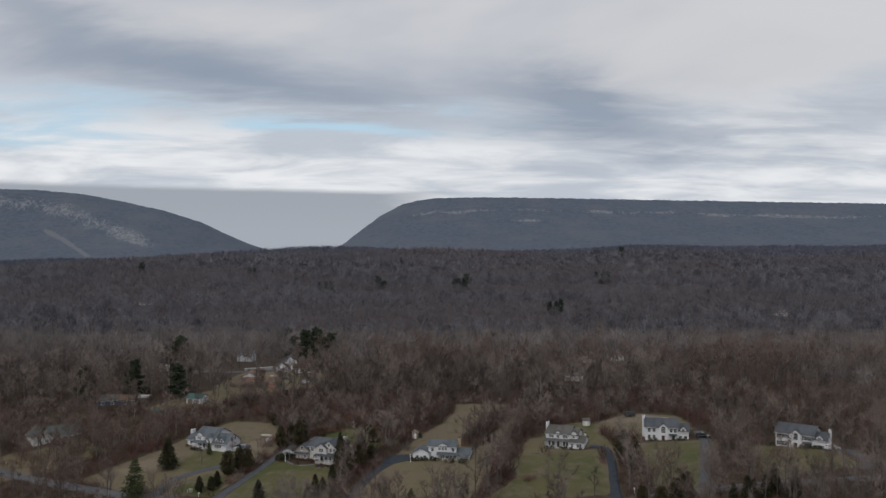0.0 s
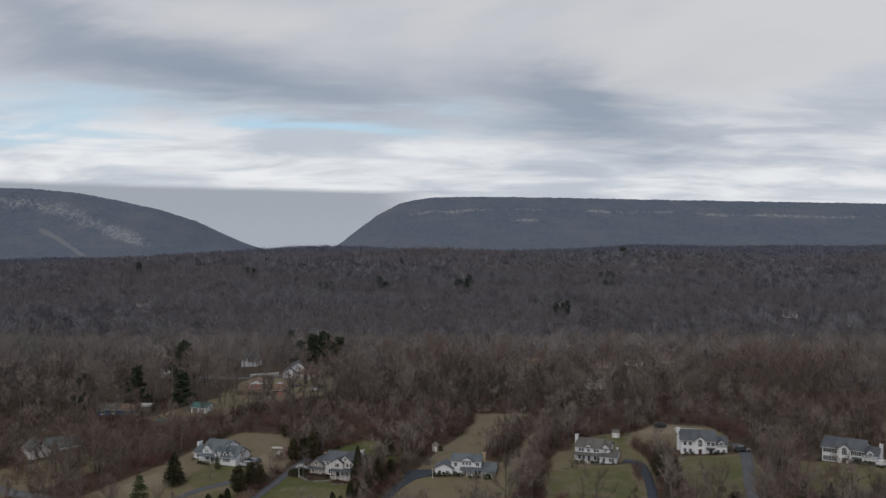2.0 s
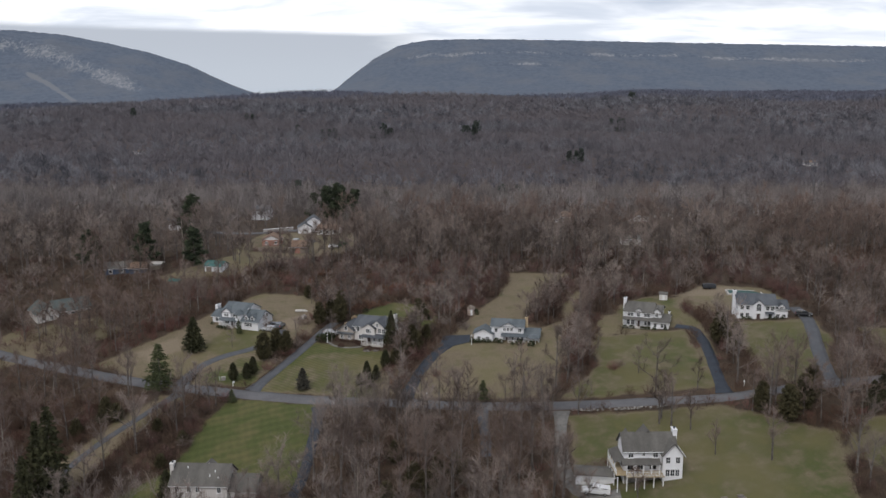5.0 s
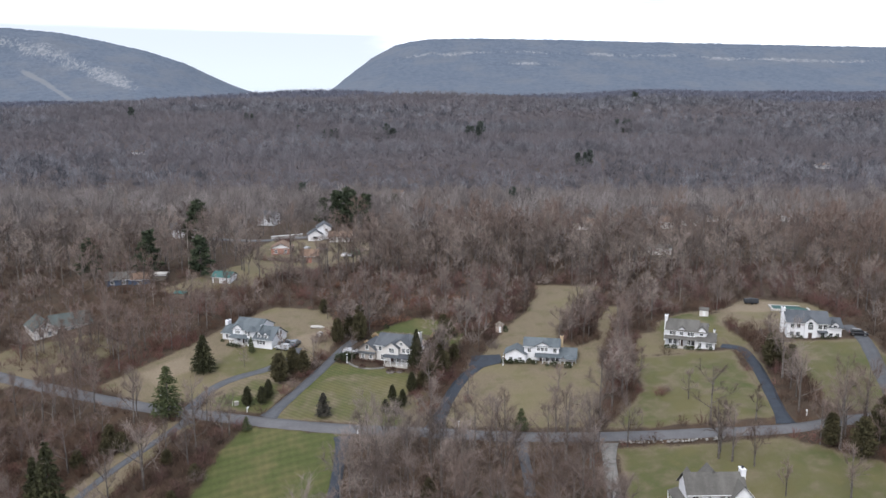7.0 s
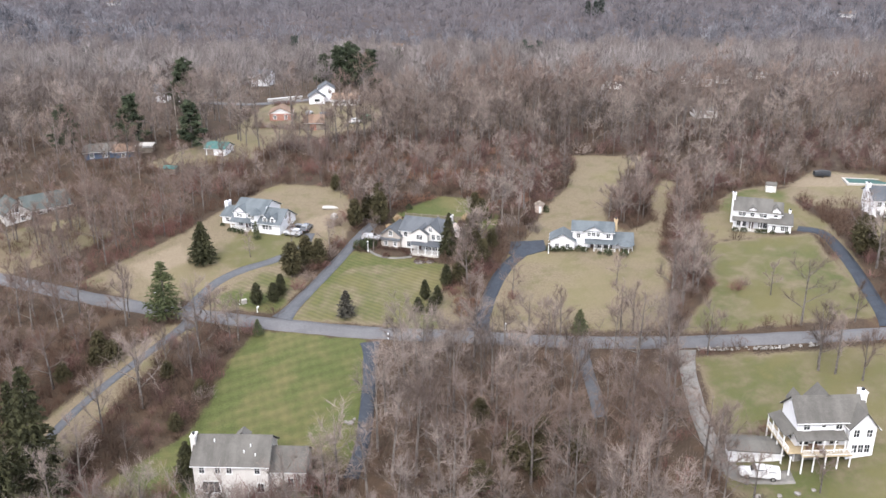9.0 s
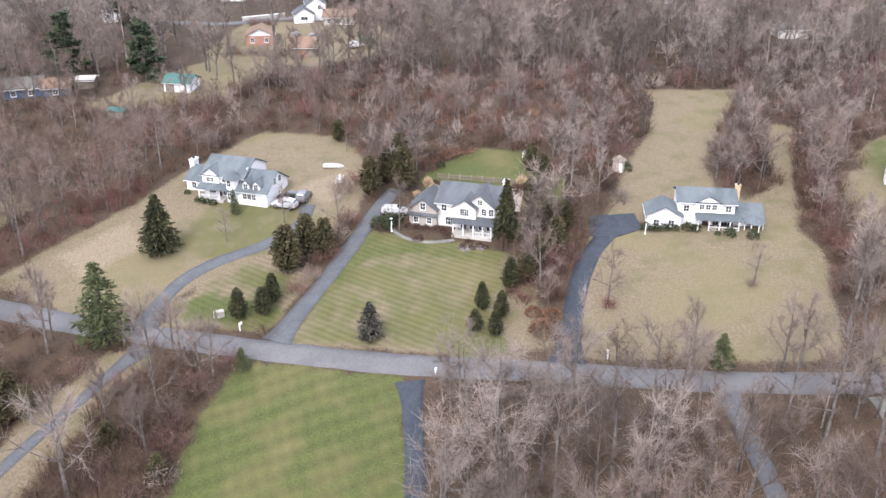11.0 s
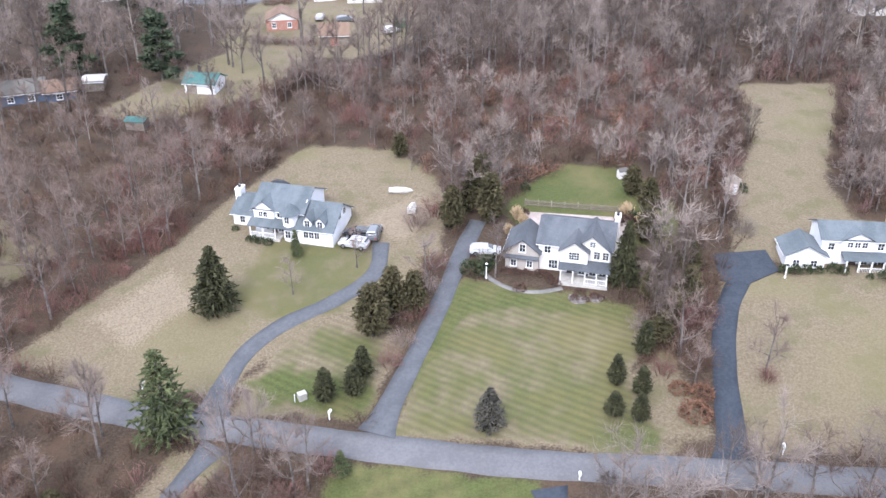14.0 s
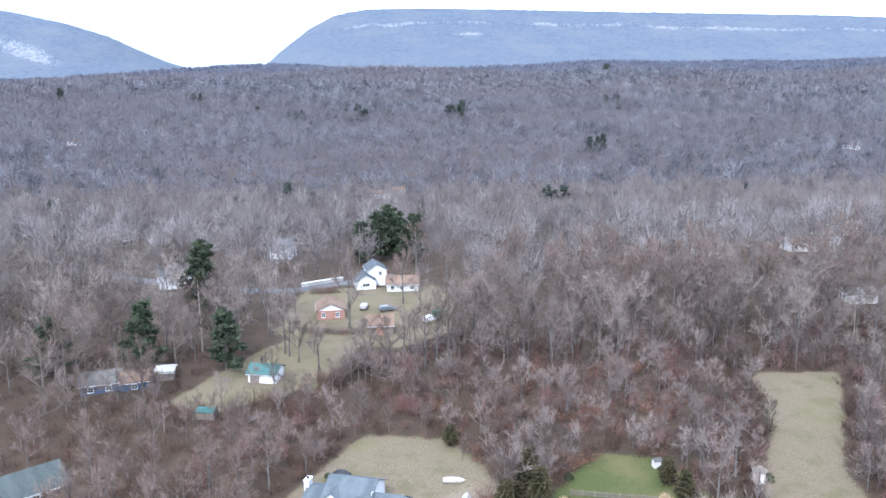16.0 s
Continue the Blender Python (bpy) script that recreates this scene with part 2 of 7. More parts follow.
def ground_z(x, y):
    """Height of the land at a place, or at arrays of places."""
    x, y = np.asarray(x, float), np.asarray(y, float)
    u, w = np.clip(x, -170, 140) / 100, (np.clip(y, 165, 430) - 310) / 100
    near = 24.9 + 3.42 * u + 8.62 * w + 0.5 * u * u - 5.81 * u * w - 4.17 * w * w + 2.88 * u * w * w - 1.39 * u * u * w - 0.37 * w ** 3
    v = y / 1.349  # the waves of the far land are drawn out along the valley
    swell = np.sin(x / 170 + 0.6) * np.sin(v / 230 + 1.1) * 7 + np.sin(x / 391 + v / 520) * 10 + np.sin(x / 83 - v / 120) * 2.5
    rise = 20 * np.exp(-(((x - 420) / 420) ** 2 + ((v - 1150) / 160) ** 2)) + 12 * np.exp(-(((x + 420) / 260) ** 2 + ((v - 980) / 150) ** 2)) + 9 * np.exp(-(((x - 60) / 500) ** 2 + ((v - 640 - 0.12 * x) / 55) ** 2)) + 9 * np.exp(-(((x + 250) / 300) ** 2 + ((v - 760) / 60) ** 2)) + 10 * np.exp(-(((x - 250) / 260) ** 2 + ((v - 860 + 0.2 * x) / 60) ** 2)) + 12 * np.exp(-(((x + 100) / 350) ** 2 + ((v - 1330) / 110) ** 2)) + 12 * np.exp(-(((x - 800) / 400) ** 2 + ((v - 1500) / 120) ** 2))
    far = np.interp(y, FAR_Y, FAR_Z) + swell * smooth(567, 1753, y) + 1.5 * rise - 55 * (1 - smooth(-1300, -350, x)) * smooth(1214, 2400, y)
    s = smooth(370, 540, y)
    return near * (1 - s) + far * s


def hz(x, y):
    return float(ground_z(x, y))


def inside(poly, x, y):
    """Signed distance to a polygon, positive inside, for arrays of places."""
    p = np.array(poly, float)
    q = np.roll(p, -1, 0)
    best, odd = np.full(np.shape(x), 1e9), np.zeros(np.shape(x), bool)
    for (ax, ay), (bx, by) in zip(p, q):
        dx, dy = bx - ax, by - ay
        s = np.clip(((x - ax) * dx + (y - ay) * dy) / (dx * dx + dy * dy), 0, 1)
        best = np.minimum(best, np.hypot(x - ax - s * dx, y - ay - s * dy))
        if ay != by:
            odd ^= ((ay > y) != (by > y)) & (x < (bx - ax) * (y - ay) / (by - ay) + ax)
    return np.where(odd, best, -best)


NEAR_LAWN = ((-71.5, 250.0), (-64.0, 248.2), (-49.2, 244.5), (-48.6, 221.3), (-49.2, 214.6), (-55.5, 205.8), (-65.3, 201.6), (-82.6, 205.0), (-94.0, 209.3), (-78.4, 222.7), (-76.5, 230.7), (-75.5, 238.2))
STRIPED_LAWN = ((-53.6, 279.2), (-46.6, 275.4), (-37.8, 272.8), (-30.5, 268.5), (-35.5, 257.1), (-33.5, 245.8), (-48.9, 249.0), (-65.0, 253.0))
GREEN_LAWNS = (
    NEAR_LAWN, ((-53.6, 279.2), (-46.6, 276.0), (-36.9, 273.2), (-30.5, 269.0), (-35.0, 267.2), (-46.6, 272.2), (-53.4, 272.3), (-60.3, 262.5), (-65.3, 254.3), (-60.3, 268.2)),
    ((-45.5, 296.1), (-38.6, 303.2), (-32.8, 307.4), (-24.3, 304.7), (-19.2, 293.5), (-21.2, 280.8), (-43.6, 286.9)),
    ((-83.8, 262.7), (-77.7, 265.6), (-66.2, 260.1), (-68.2, 255.3), (-75.8, 259.0)),
)
DRY_LAWNS = (
    ((-83.8, 262.7), (-69.9, 275.1), (-62.1, 268.2), (-68.2, 255.3), (-75.8, 259.0)),
    ((-113.1, 271.0), (-94.7, 292.8), (-88.9, 302.9), (-76.2, 319.5), (-60.8, 315.8), (-53.2, 300.6), (-56.2, 285.5), (-64.1, 272.7), (-69.9, 274.9), (-84.5, 262.7), (-97.0, 261.9)),
    ((-18.3, 274.1), (13.8, 272.6), (14.8, 262.8), (7.3, 239.2), (-26.3, 244.8), (-23.3, 257.9)),
    ((-15.3, 278.7), (-7.4, 297.4), (0.4, 310.3), (3.6, 322.9), (5.1, 335.4), (26.4, 333.6), (16.9, 314.6), (7.3, 297.0), (5.4, 285.4), (9.3, 281.1), (16.7, 286.1), (19.1, 299.9), (25.8, 312.9), (28.8, 309.7), (19.2, 285.1), (15.8, 273.3), (8.4, 269.5)),
    ((-105.9, 331.9), (-117.3, 336.5), (-103.6, 357.6), (-92.8, 372.1), (-87.5, 401.0), (-58.9, 394.0), (-63.0, 374.1), (-76.6, 361.5), (-86.5, 340.8)),
    ((-161.0, 279.1), (-145.4, 292.7), (-123.4, 302.5), (-112.0, 292.4), (-123.6, 279.3), (-145.6, 267.6)),
    ((51.7, 300.0), (67.1, 315.1), (83.3, 307.5), (84.1, 288.6), (58.0, 286.5)),
    ((-110.9, 217.7), (-95.3, 246.1), (-89.4, 254.1), (-83.6, 253.0), (-95.5, 228.5), (-99.7, 209.3)),
    ((24.3, 272.6), (48.2, 276.4), (50.0, 288.2), (28.1, 289.1)),
    ((-38.0, 256.3), (-30.1, 261.1), (-28.3, 247.5), (-36.1, 248.4)),
    ((-98.6, 372.8), (-90.0, 365.3), (-67.1, 359.5), (-55.4, 367.4), (-51.3, 388.0), (-55.0, 410.0), (-93.3, 412.1)),
)
MIXED_LAWNS = (
    ((47.6, 288.5), (53.6, 283.0), (54.6, 276.0), (52.8, 262.0), (49.4, 246.0), (47.0, 246.0), (50.4, 268.0), (49.6, 277.0)),
    ((33.0, 281.0), (34.5, 296.0), (43.0, 303.0), (51.0, 305.0), (53.6, 295.0), (53.0, 284.0)),
    ((-84.5, 258.0), (-78.6, 268.6), (-72.0, 274.0), (-64.6, 268.8), (-66.5, 261.5), (-69.4, 256.4), (-76.6, 257.6)),
    ((61.0, 203.5), (70.3, 215.1), (79.7, 212.3), (77.7, 196.2), (67.2, 188.6)),
    STRIPED_LAWN,
    ((-81.3, 292.2), (-67.8, 289.9), (-64.0, 283.0), (-69.9, 274.9), (-77.6, 272.4), (-87.2, 278.1)),
    ((10.0, 229.8), (44.1, 227.8), (63.1, 209.9), (50.6, 167.7), (11.7, 169.5), (6.8, 197.7), (9.1, 215.5)),
    ((21.3, 264.3), (24.2, 273.2), (48.7, 274.0), (47.1, 236.8), (9.3, 238.0), (15.3, 245.2), (22.3, 254.9)),
    ((60.2, 277.2), (84.5, 275.3), (83.0, 259.0), (69.1, 232.9), (58.8, 238.0)),
    ((93.0, 265.9), (115.4, 254.6), (113.9, 236.3), (87.7, 233.5)),
)
BARE_PATCHES = (((-104.5, 276.9), (-94.8, 286.3), (-90.1, 279.2), (-97.8, 271.1)), ((-67.7, 294.6), (-58.0, 301.7), (-55.2, 294.7), (-62.0, 288.8)), ((53.6, 303.6), (67.2, 312.8), (77.3, 308.1), (69.6, 301.5)))


def spaced(*runs):
    """Grid lines: runs of (from, to, first step, last step)."""
    out = []
    for a, b, s0, s1 in runs:
        v = a
        while v < b - 1e-6:
            out.append(v)
            v += s0 + (s1 - s0) * (v - a) / (b - a)
    return np.array(out + [runs[-1][1]])


def grid_mesh(name, X, Y, Z):
    """A mesh over a grid of places."""
    rows, cols = X.shape
    mesh = bpy.data.meshes.new(name)
    co = np.stack([X, Y, Z], -1).reshape(-1, 3)
    i = (np.arange(rows - 1)[:, None] * cols + np.arange(cols - 1)).ravel()
    quads = np.stack([i, i + 1, i + cols + 1, i + cols], 1)
    fill(mesh, co, quads)
    mesh.shade_smooth()
    return mesh


def fill(mesh, co, faces, index=None):
    """Vertices and faces, all of one size, into a mesh."""
    faces = np.asarray(faces, np.int32)
    mesh.vertices.add(len(co))
    mesh.vertices.foreach_set("co", np.asarray(co, np.float32).ravel())
    mesh.loops.add(faces.size)
    mesh.loops.foreach_set("vertex_index", faces.ravel())
    mesh.polygons.add(len(faces))
    mesh.polygons.foreach_set("loop_start", np.arange(len(faces), dtype=np.int32) * faces.shape[1])
    if index is not None:
        mesh.polygons.foreach_set("material_index", np.asarray(index, np.int32))
    mesh.update(calc_edges=True)


gx = spaced((-5200, -900, 200, 60), (-900, -170, 60, 2), (-170, 126, 1.6, 1.6), (126, 900, 2, 60), (900, 5200, 60, 200))
gy = spaced((-900, 185, 150, 6), (185, 440, 1.7, 1.7), (440, 1300, 3, 40), (1300, 4900, 40, 100))
GX, GY = np.meshgrid(gx, gy)
GZ = ground_z(GX, GY)
ground = new("ground", grid_mesh("ground", GX, GY, GZ))
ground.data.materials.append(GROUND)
tagged(ground, "winter land of leaf litter, dry turf and mown lawns", "ground", kind="structure")


def paint(name, polys, soft=1.4, half=()):
    """How far inside any of the polygons each place of the ground lies, 0 to 1."""
    out = np.zeros(GX.shape, np.float32)
    near = (GX > -200) & (GX < 160) & (GY > 130) & (GY < 470)
    x, y = GX[near], GY[near]
    value = np.zeros(x.shape)
    for poly in polys:
        value = np.maximum(value, smooth(-soft, soft, inside(poly, x, y)))
    for poly in half:
        value = np.maximum(value, 0.55 * smooth(-soft, soft, inside(poly, x, y)))
    out[near] = value
    ground.data.attributes.new(name, "FLOAT", "POINT").data.foreach_set("value", out.ravel())


paint("green", GREEN_LAWNS, 1.8, MIXED_LAWNS)
paint("dry", DRY_LAWNS + MIXED_LAWNS, 1.8)
paint("bare", BARE_PATCHES, 3.0)
paint("mown", (NEAR_LAWN,))
paint("mown_cross", (STRIPED_LAWN, DRY_LAWNS[0]))


def curve_through(points, step=1.0):
    """Places along a smooth line through the points."""
    p = np.array(points, float)
    p = np.vstack([2 * p[0] - p[1], p, 2 * p[-1] - p[-2]])
    out = []
    for i in range(1, len(p) - 2):
        count = max(2, int(np.hypot(*(p[i + 1] - p[i])) / step))
        for s in np.arange(count) / count:
            out.append(0.5 * (2 * p[i] + (p[i + 1] - p[i - 1]) * s + (2 * p[i - 1] - 5 * p[i] + 4 * p[i + 1] - p[i + 2]) * s * s + (3 * p[i] - p[i - 1] - 3 * p[i + 1] + p[i + 2]) * s ** 3))
    return np.array(out + [p[-2]])


PAVED = []


def ribbon(name, points, width, mat, label, lift=0.07, flare=0.0, category="driveway"):
    """A paved strip that lies on the ground along a line, with uneven edges."""
    line = curve_through(points)
    PAVED.append((line, width))
    along = np.gradient(line, axis=0)
    along /= np.linalg.norm(along, axis=1)[:, None]
    side = np.stack([along[:, 1], -along[:, 0]], 1)
    gone = np.arange(len(line))
    wide = width * (1 + 0.05 * np.sin(gone * 0.7) * np.sin(gone * 0.23 + len(line))) + flare * np.exp(-gone / 2.2)
    across = np.array((-0.5, -0.49, -0.17, 0.17, 0.49, 0.5))
    X = line[:, 0:1] + side[:, 0:1] * wide[:, None] * across
    Y = line[:, 1:2] + side[:, 1:2] * wide[:, None] * across
    Z = ground_z(X, Y) + lift + np.array((-0.12, 0, 0.02, 0.02, 0, -0.12))
    ob = new(name, grid_mesh(name, X, Y, Z))
    ob.data.materials.append(mat)
    return tagged(ob, label, category, kind="structure")


def court(name, poly, mat, label, lift=0.10):
    """A paved yard with a rim that goes into the ground."""
    bm = bmesh.new()
    top = [bm.verts.new((x, y, hz(x, y) + lift)) for x, y in poly]
    low = [bm.verts.new((x, y, hz(x, y) - 0.1)) for x, y in poly]
    bm.faces.new(top)
    for i in range(len(poly)):
        bm.faces.new((top[i - 1], low[i - 1], low[i], top[i]))
    bmesh.ops.recalc_face_normals(bm, faces=bm.faces)
    mesh = bpy.data.meshes.new(name)
    bm.to_mesh(mesh)
    ob = new(name, mesh)
    mesh.materials.append(mat)
    PAVED.append((np.array(poly, float), 3.0))
    return tagged(ob, label, "driveway", kind="structure")


ROAD = ((-182.3, 299.2), (-142.5, 278.8), (-120.8, 269.6), (-98.9, 261.1), (-78.8, 254.9), (-64.4, 250.8), (-48.9, 246.7), (-29.3, 242.7), (-10.6, 238.3), (9.9, 234.9), (29.9, 232.7), (46.6, 231.0), (67.1, 231.9), (94.0, 229.6), (131.7, 219.1), (180.0, 202.3))
ribbon("road", ROAD, 3.9, ASPHALT, "weathered grey asphalt lane without markings", 0.06, 0, "road")
ribbon("driveway_1", ((-48.2, 243.5), (-47.9, 233.5), (-48.1, 220.2), (-48.6, 214.6), (-49.8, 209.1)), 2.5, DARK_ASPHALT, "straight asphalt driveway beside a mown lawn", 0.09, 1.6)
ribbon("driveway_2", ((-66.6, 253.3), (-64.3, 258.5), (-61.3, 264.8), (-58.3, 271.7), (-55.5, 278.6), (-52.6, 286.2), (-49.8, 292.5)), 2.7, GREY_ASPHALT, "long straight asphalt driveway up to a house", 0.09, 2.2)
ribbon("driveway_3", ((-86.1, 258.6), (-84.8, 263.8), (-82.5, 268.8), (-78.0, 273.1), (-71.2, 276.9), (-65.9, 281.8), (-64.7, 288.8)), 2.5, GREY_ASPHALT, "curving asphalt driveway across dry turf", 0.09, 2.2)
ribbon("driveway_4", ((-27.5, 244.1), (-25.5, 252.1), (-22.9, 260.7), (-19.9, 267.7), (-15.8, 273.6), (-12.8, 276.0)), 3.0, DARK_ASPHALT, "freshly sealed dark asphalt driveway", 0.09, 2.2)
court("driveway_5", ((-17.7, 279.3), (-10.2, 279.2), (-10.2, 274.3), (-15.5, 272.1), (-18.8, 273.5)), DARK_ASPHALT, "freshly sealed dark asphalt yard beside a garage", 0.13)
ribbon("driveway_6", ((46.8, 233.0), (48.6, 245.1), (50.5, 257.4), (51.5, 268.2), (51.0, 274.2), (47.2, 276.9)), 2.7, DARK_ASPHALT, "asphalt driveway along the edge of a lawn", 0.09, 1.6)
ribbon("driveway_7", ((71.2, 233.8), (76.6, 252.4), (81.2, 267.0), (83.5, 276.4), (84.1, 286.2)), 3.4, GREY_ASPHALT, "pale asphalt driveway with a parked car", 0.09, 1.6)
ribbon("driveway_8", ((9.1, 232.4), (7.6, 222.7), (6.7, 213.2), (6.8, 206.0), (8.5, 201.0), (12.9, 199.4), (15.9, 199.1)), 2.7, PALE_ASPHALT, "pale curving driveway down to a garage", 0.09, 1.6)
ribbon("driveway_9", ((-9.1, 236.0), (-8.9, 227.2), (-8.8, 222.6), (-9.1, 216.8)), 2.2, GREY_ASPHALT, "narrow worn driveway into bare woods", 0.09, 1.2)
PAVED[-1] = (PAVED[-1][0], 0.6)
ribbon("driveway_10", ((-85.2, 254.1), (-88.0, 250.1), (-92.4, 243.4), (-98.3, 234.3), (-102.3, 225.9), (-104.3, 217.7), (-109.4, 199.0)), 1.8, GREY_ASPHALT, "worn driveway between brush and dry grass", 0.09, 2.2)
ribbon("driveway_11", ((114.0, 231.0), (117.8, 240.2), (116.5, 250.7), (111.4, 255.9)), 3.4, GREY_ASPHALT, "curved asphalt driveway", 0.09, 1.2)
ribbon("road_far", ((-154.8, 442.2), (-119.2, 419.2), (-99.0, 411.8), (-83.7, 417.7), (-66.5, 426.6)), 5.0, ASPHALT, "far grey lane behind the houses", 0.09, 0, "road")


# ---- mountains ----
HAZED_SLOPE, k, surface = material("hazed_mountain_woods_and_rock", 0.95)
at = k.add("ShaderNodeNewGeometry").outputs["Position"]
# blue distance haze is put into the tree, stone and scree colours
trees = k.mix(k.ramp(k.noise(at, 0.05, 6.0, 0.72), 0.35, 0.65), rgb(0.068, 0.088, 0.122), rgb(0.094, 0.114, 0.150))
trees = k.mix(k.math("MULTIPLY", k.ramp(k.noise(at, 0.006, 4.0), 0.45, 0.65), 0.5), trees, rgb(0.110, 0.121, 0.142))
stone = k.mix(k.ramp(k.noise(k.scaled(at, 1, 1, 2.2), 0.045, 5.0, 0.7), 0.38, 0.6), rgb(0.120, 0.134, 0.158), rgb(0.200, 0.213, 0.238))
face = k.add("ShaderNodeAttribute", attribute_name="rock").outputs["Fac"]
broken = k.math("ADD", k.math("MULTIPLY", k.noise(k.scaled(at, 1.6, 1, 0.6), 0.060, 6.0, 0.8), 0.75), k.math("MULTIPLY", k.noise(at, 0.006, 4.0, 0.7), 0.55))
shown = k.ramp(k.math("ADD", face, k.math("MULTIPLY", k.math("SUBTRACT", broken, 0.61), 4.2)), 0.98, 1.25)
whole = k.mix(shown, trees, stone)
scree = k.math("MULTIPLY", k.ramp(k.math("ADD", k.add("ShaderNodeAttribute", attribute_name="scree").outputs["Fac"], k.math("MULTIPLY", k.math("SUBTRACT", broken, 0.66), 1.2)), 0.45, 0.75), 0.75)
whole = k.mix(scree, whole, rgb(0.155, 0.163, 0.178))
k.tree.links.new(whole, surface.inputs["Base Color"])


def fractal(x, y, size, seed, octaves=4):
    """Smooth noise from turned sine waves, about -1 to 1."""
    rng, out, gain = np.random.RandomState(seed), 0, 1.0
    for _ in range(octaves):
        for _ in range(4):
            a, p = rng.uniform(0, 6.28, 2)
            out = out + gain * 0.35 * np.sin((x * np.cos(a) + y * np.sin(a)) * 6.28 / size * rng.uniform(0.7, 1.4) + p)
        size, gain = size * 0.47, gain * 0.55
    return out


def mountain(name, crest_x, crest_z, ridge_y, foot, bands, slide, label, seed, low=35.0):
    """A wooded ridge with bands of cliff: crest heights along x, slope towards the valley."""
    x = np.arange(crest_x[0], crest_x[-1] + 1, 13.5)
    v = np.concatenate([np.linspace(0, 1, 100), np.linspace(1.06, 2.2, 16)])
    X, V = np.meshgrid(x, v)
    top = np.interp(X, crest_x, crest_z)
    wob = fractal(X, X * 0, 900, seed, 3)
    Y = ridge_y - foot * (1 - V) + wob * 40 * (1 - np.abs(1 - V))
    lift = np.where(V < 1, V ** 1.45, np.maximum(0, 1 - (V - 1) * 0.8))
    rock = np.zeros(X.shape)
    for run_x, run_v, thick, rise in bands:
        x0, x1 = run_x[0], run_x[-1]
        center = np.interp(X, run_x, run_v) + 0.014 * fractal(X, X * 0, 700, seed + 7, 3)
        on = smooth(x0, x0 + 250, X) * (1 - smooth(x1 - 250, x1, X))
        lift = lift + rise * (smooth(center, center + thick, V) - smooth(center + thick, 1.0, V)) * on * (V < 1)
        rock = np.maximum(rock, on * np.exp(-((V - center - thick / 2) / (thick * 0.75)) ** 2))
    gully = fractal(X, Y, 260, seed + 3, 3) * 0.010 * np.clip(lift * (1.15 - lift) * 4, 0, 1)
    Z = low + (top - low) * np.clip(lift + gully * (V < 1), 0, 1.02)
    rough = np.random.RandomState(seed + 5).uniform(-1, 1, X.shape)
    Z = Z + (1.5 * rough + 0.5 * fractal(X, Y, 60, seed + 9, 2)) * np.clip((top - low) / 120, 0.15, 1)
    ob = new(name, grid_mesh(name, X, Y, Z))
    ob.data.attributes.new("rock", "FLOAT", "POINT").data.foreach_set("value", rock.astype(np.float32).ravel())
    loose = np.zeros(X.shape)
    if slide:
        loose = np.exp(-((V - np.interp(X, slide[0], slide[1])) / slide[2]) ** 2) * smooth(slide[0][0] - 30, slide[0][0] + 80, X) * (1 - smooth(slide[0][-1] - 40, slide[0][-1] + 40, X))
    ob.data.attributes.new("scree", "FLOAT", "POINT").data.foreach_set("value", loose.astype(np.float32).ravel())
    ob.data.materials.append(HAZED_SLOPE)
    return tagged(ob, label, "mountain", kind="structure")


def eye_high(*heights):
    """Crest heights, drawn in towards the height of the eye."""
    return tuple(90 + (z - 90) * 0.741 for z in heights)


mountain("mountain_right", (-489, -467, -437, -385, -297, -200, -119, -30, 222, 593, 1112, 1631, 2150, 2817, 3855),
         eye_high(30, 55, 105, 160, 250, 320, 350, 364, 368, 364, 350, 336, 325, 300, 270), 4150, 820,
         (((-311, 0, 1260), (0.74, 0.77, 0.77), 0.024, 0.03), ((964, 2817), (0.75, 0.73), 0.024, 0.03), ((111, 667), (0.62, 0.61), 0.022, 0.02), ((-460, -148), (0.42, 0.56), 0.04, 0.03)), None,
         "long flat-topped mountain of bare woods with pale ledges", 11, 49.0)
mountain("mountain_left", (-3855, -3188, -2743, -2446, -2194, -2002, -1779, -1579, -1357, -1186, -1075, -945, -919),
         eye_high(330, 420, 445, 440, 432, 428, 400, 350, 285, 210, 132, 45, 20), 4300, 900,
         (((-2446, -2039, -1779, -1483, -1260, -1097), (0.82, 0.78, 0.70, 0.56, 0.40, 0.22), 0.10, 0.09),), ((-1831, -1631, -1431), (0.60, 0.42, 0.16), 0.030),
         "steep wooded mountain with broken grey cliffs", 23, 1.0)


# ---- trees ----
def mesh_of(name, V, F, mats, index=None):
    mesh = bpy.data.meshes.new(name)
    fill(mesh, np.array(V), np.array(F), index)
    for m in mats:
        mesh.materials.append(m)
    return mesh


def unit(v):
    return v / max(1e-6, math.sqrt(v[0] * v[0] + v[1] * v[1] + v[2] * v[2]))


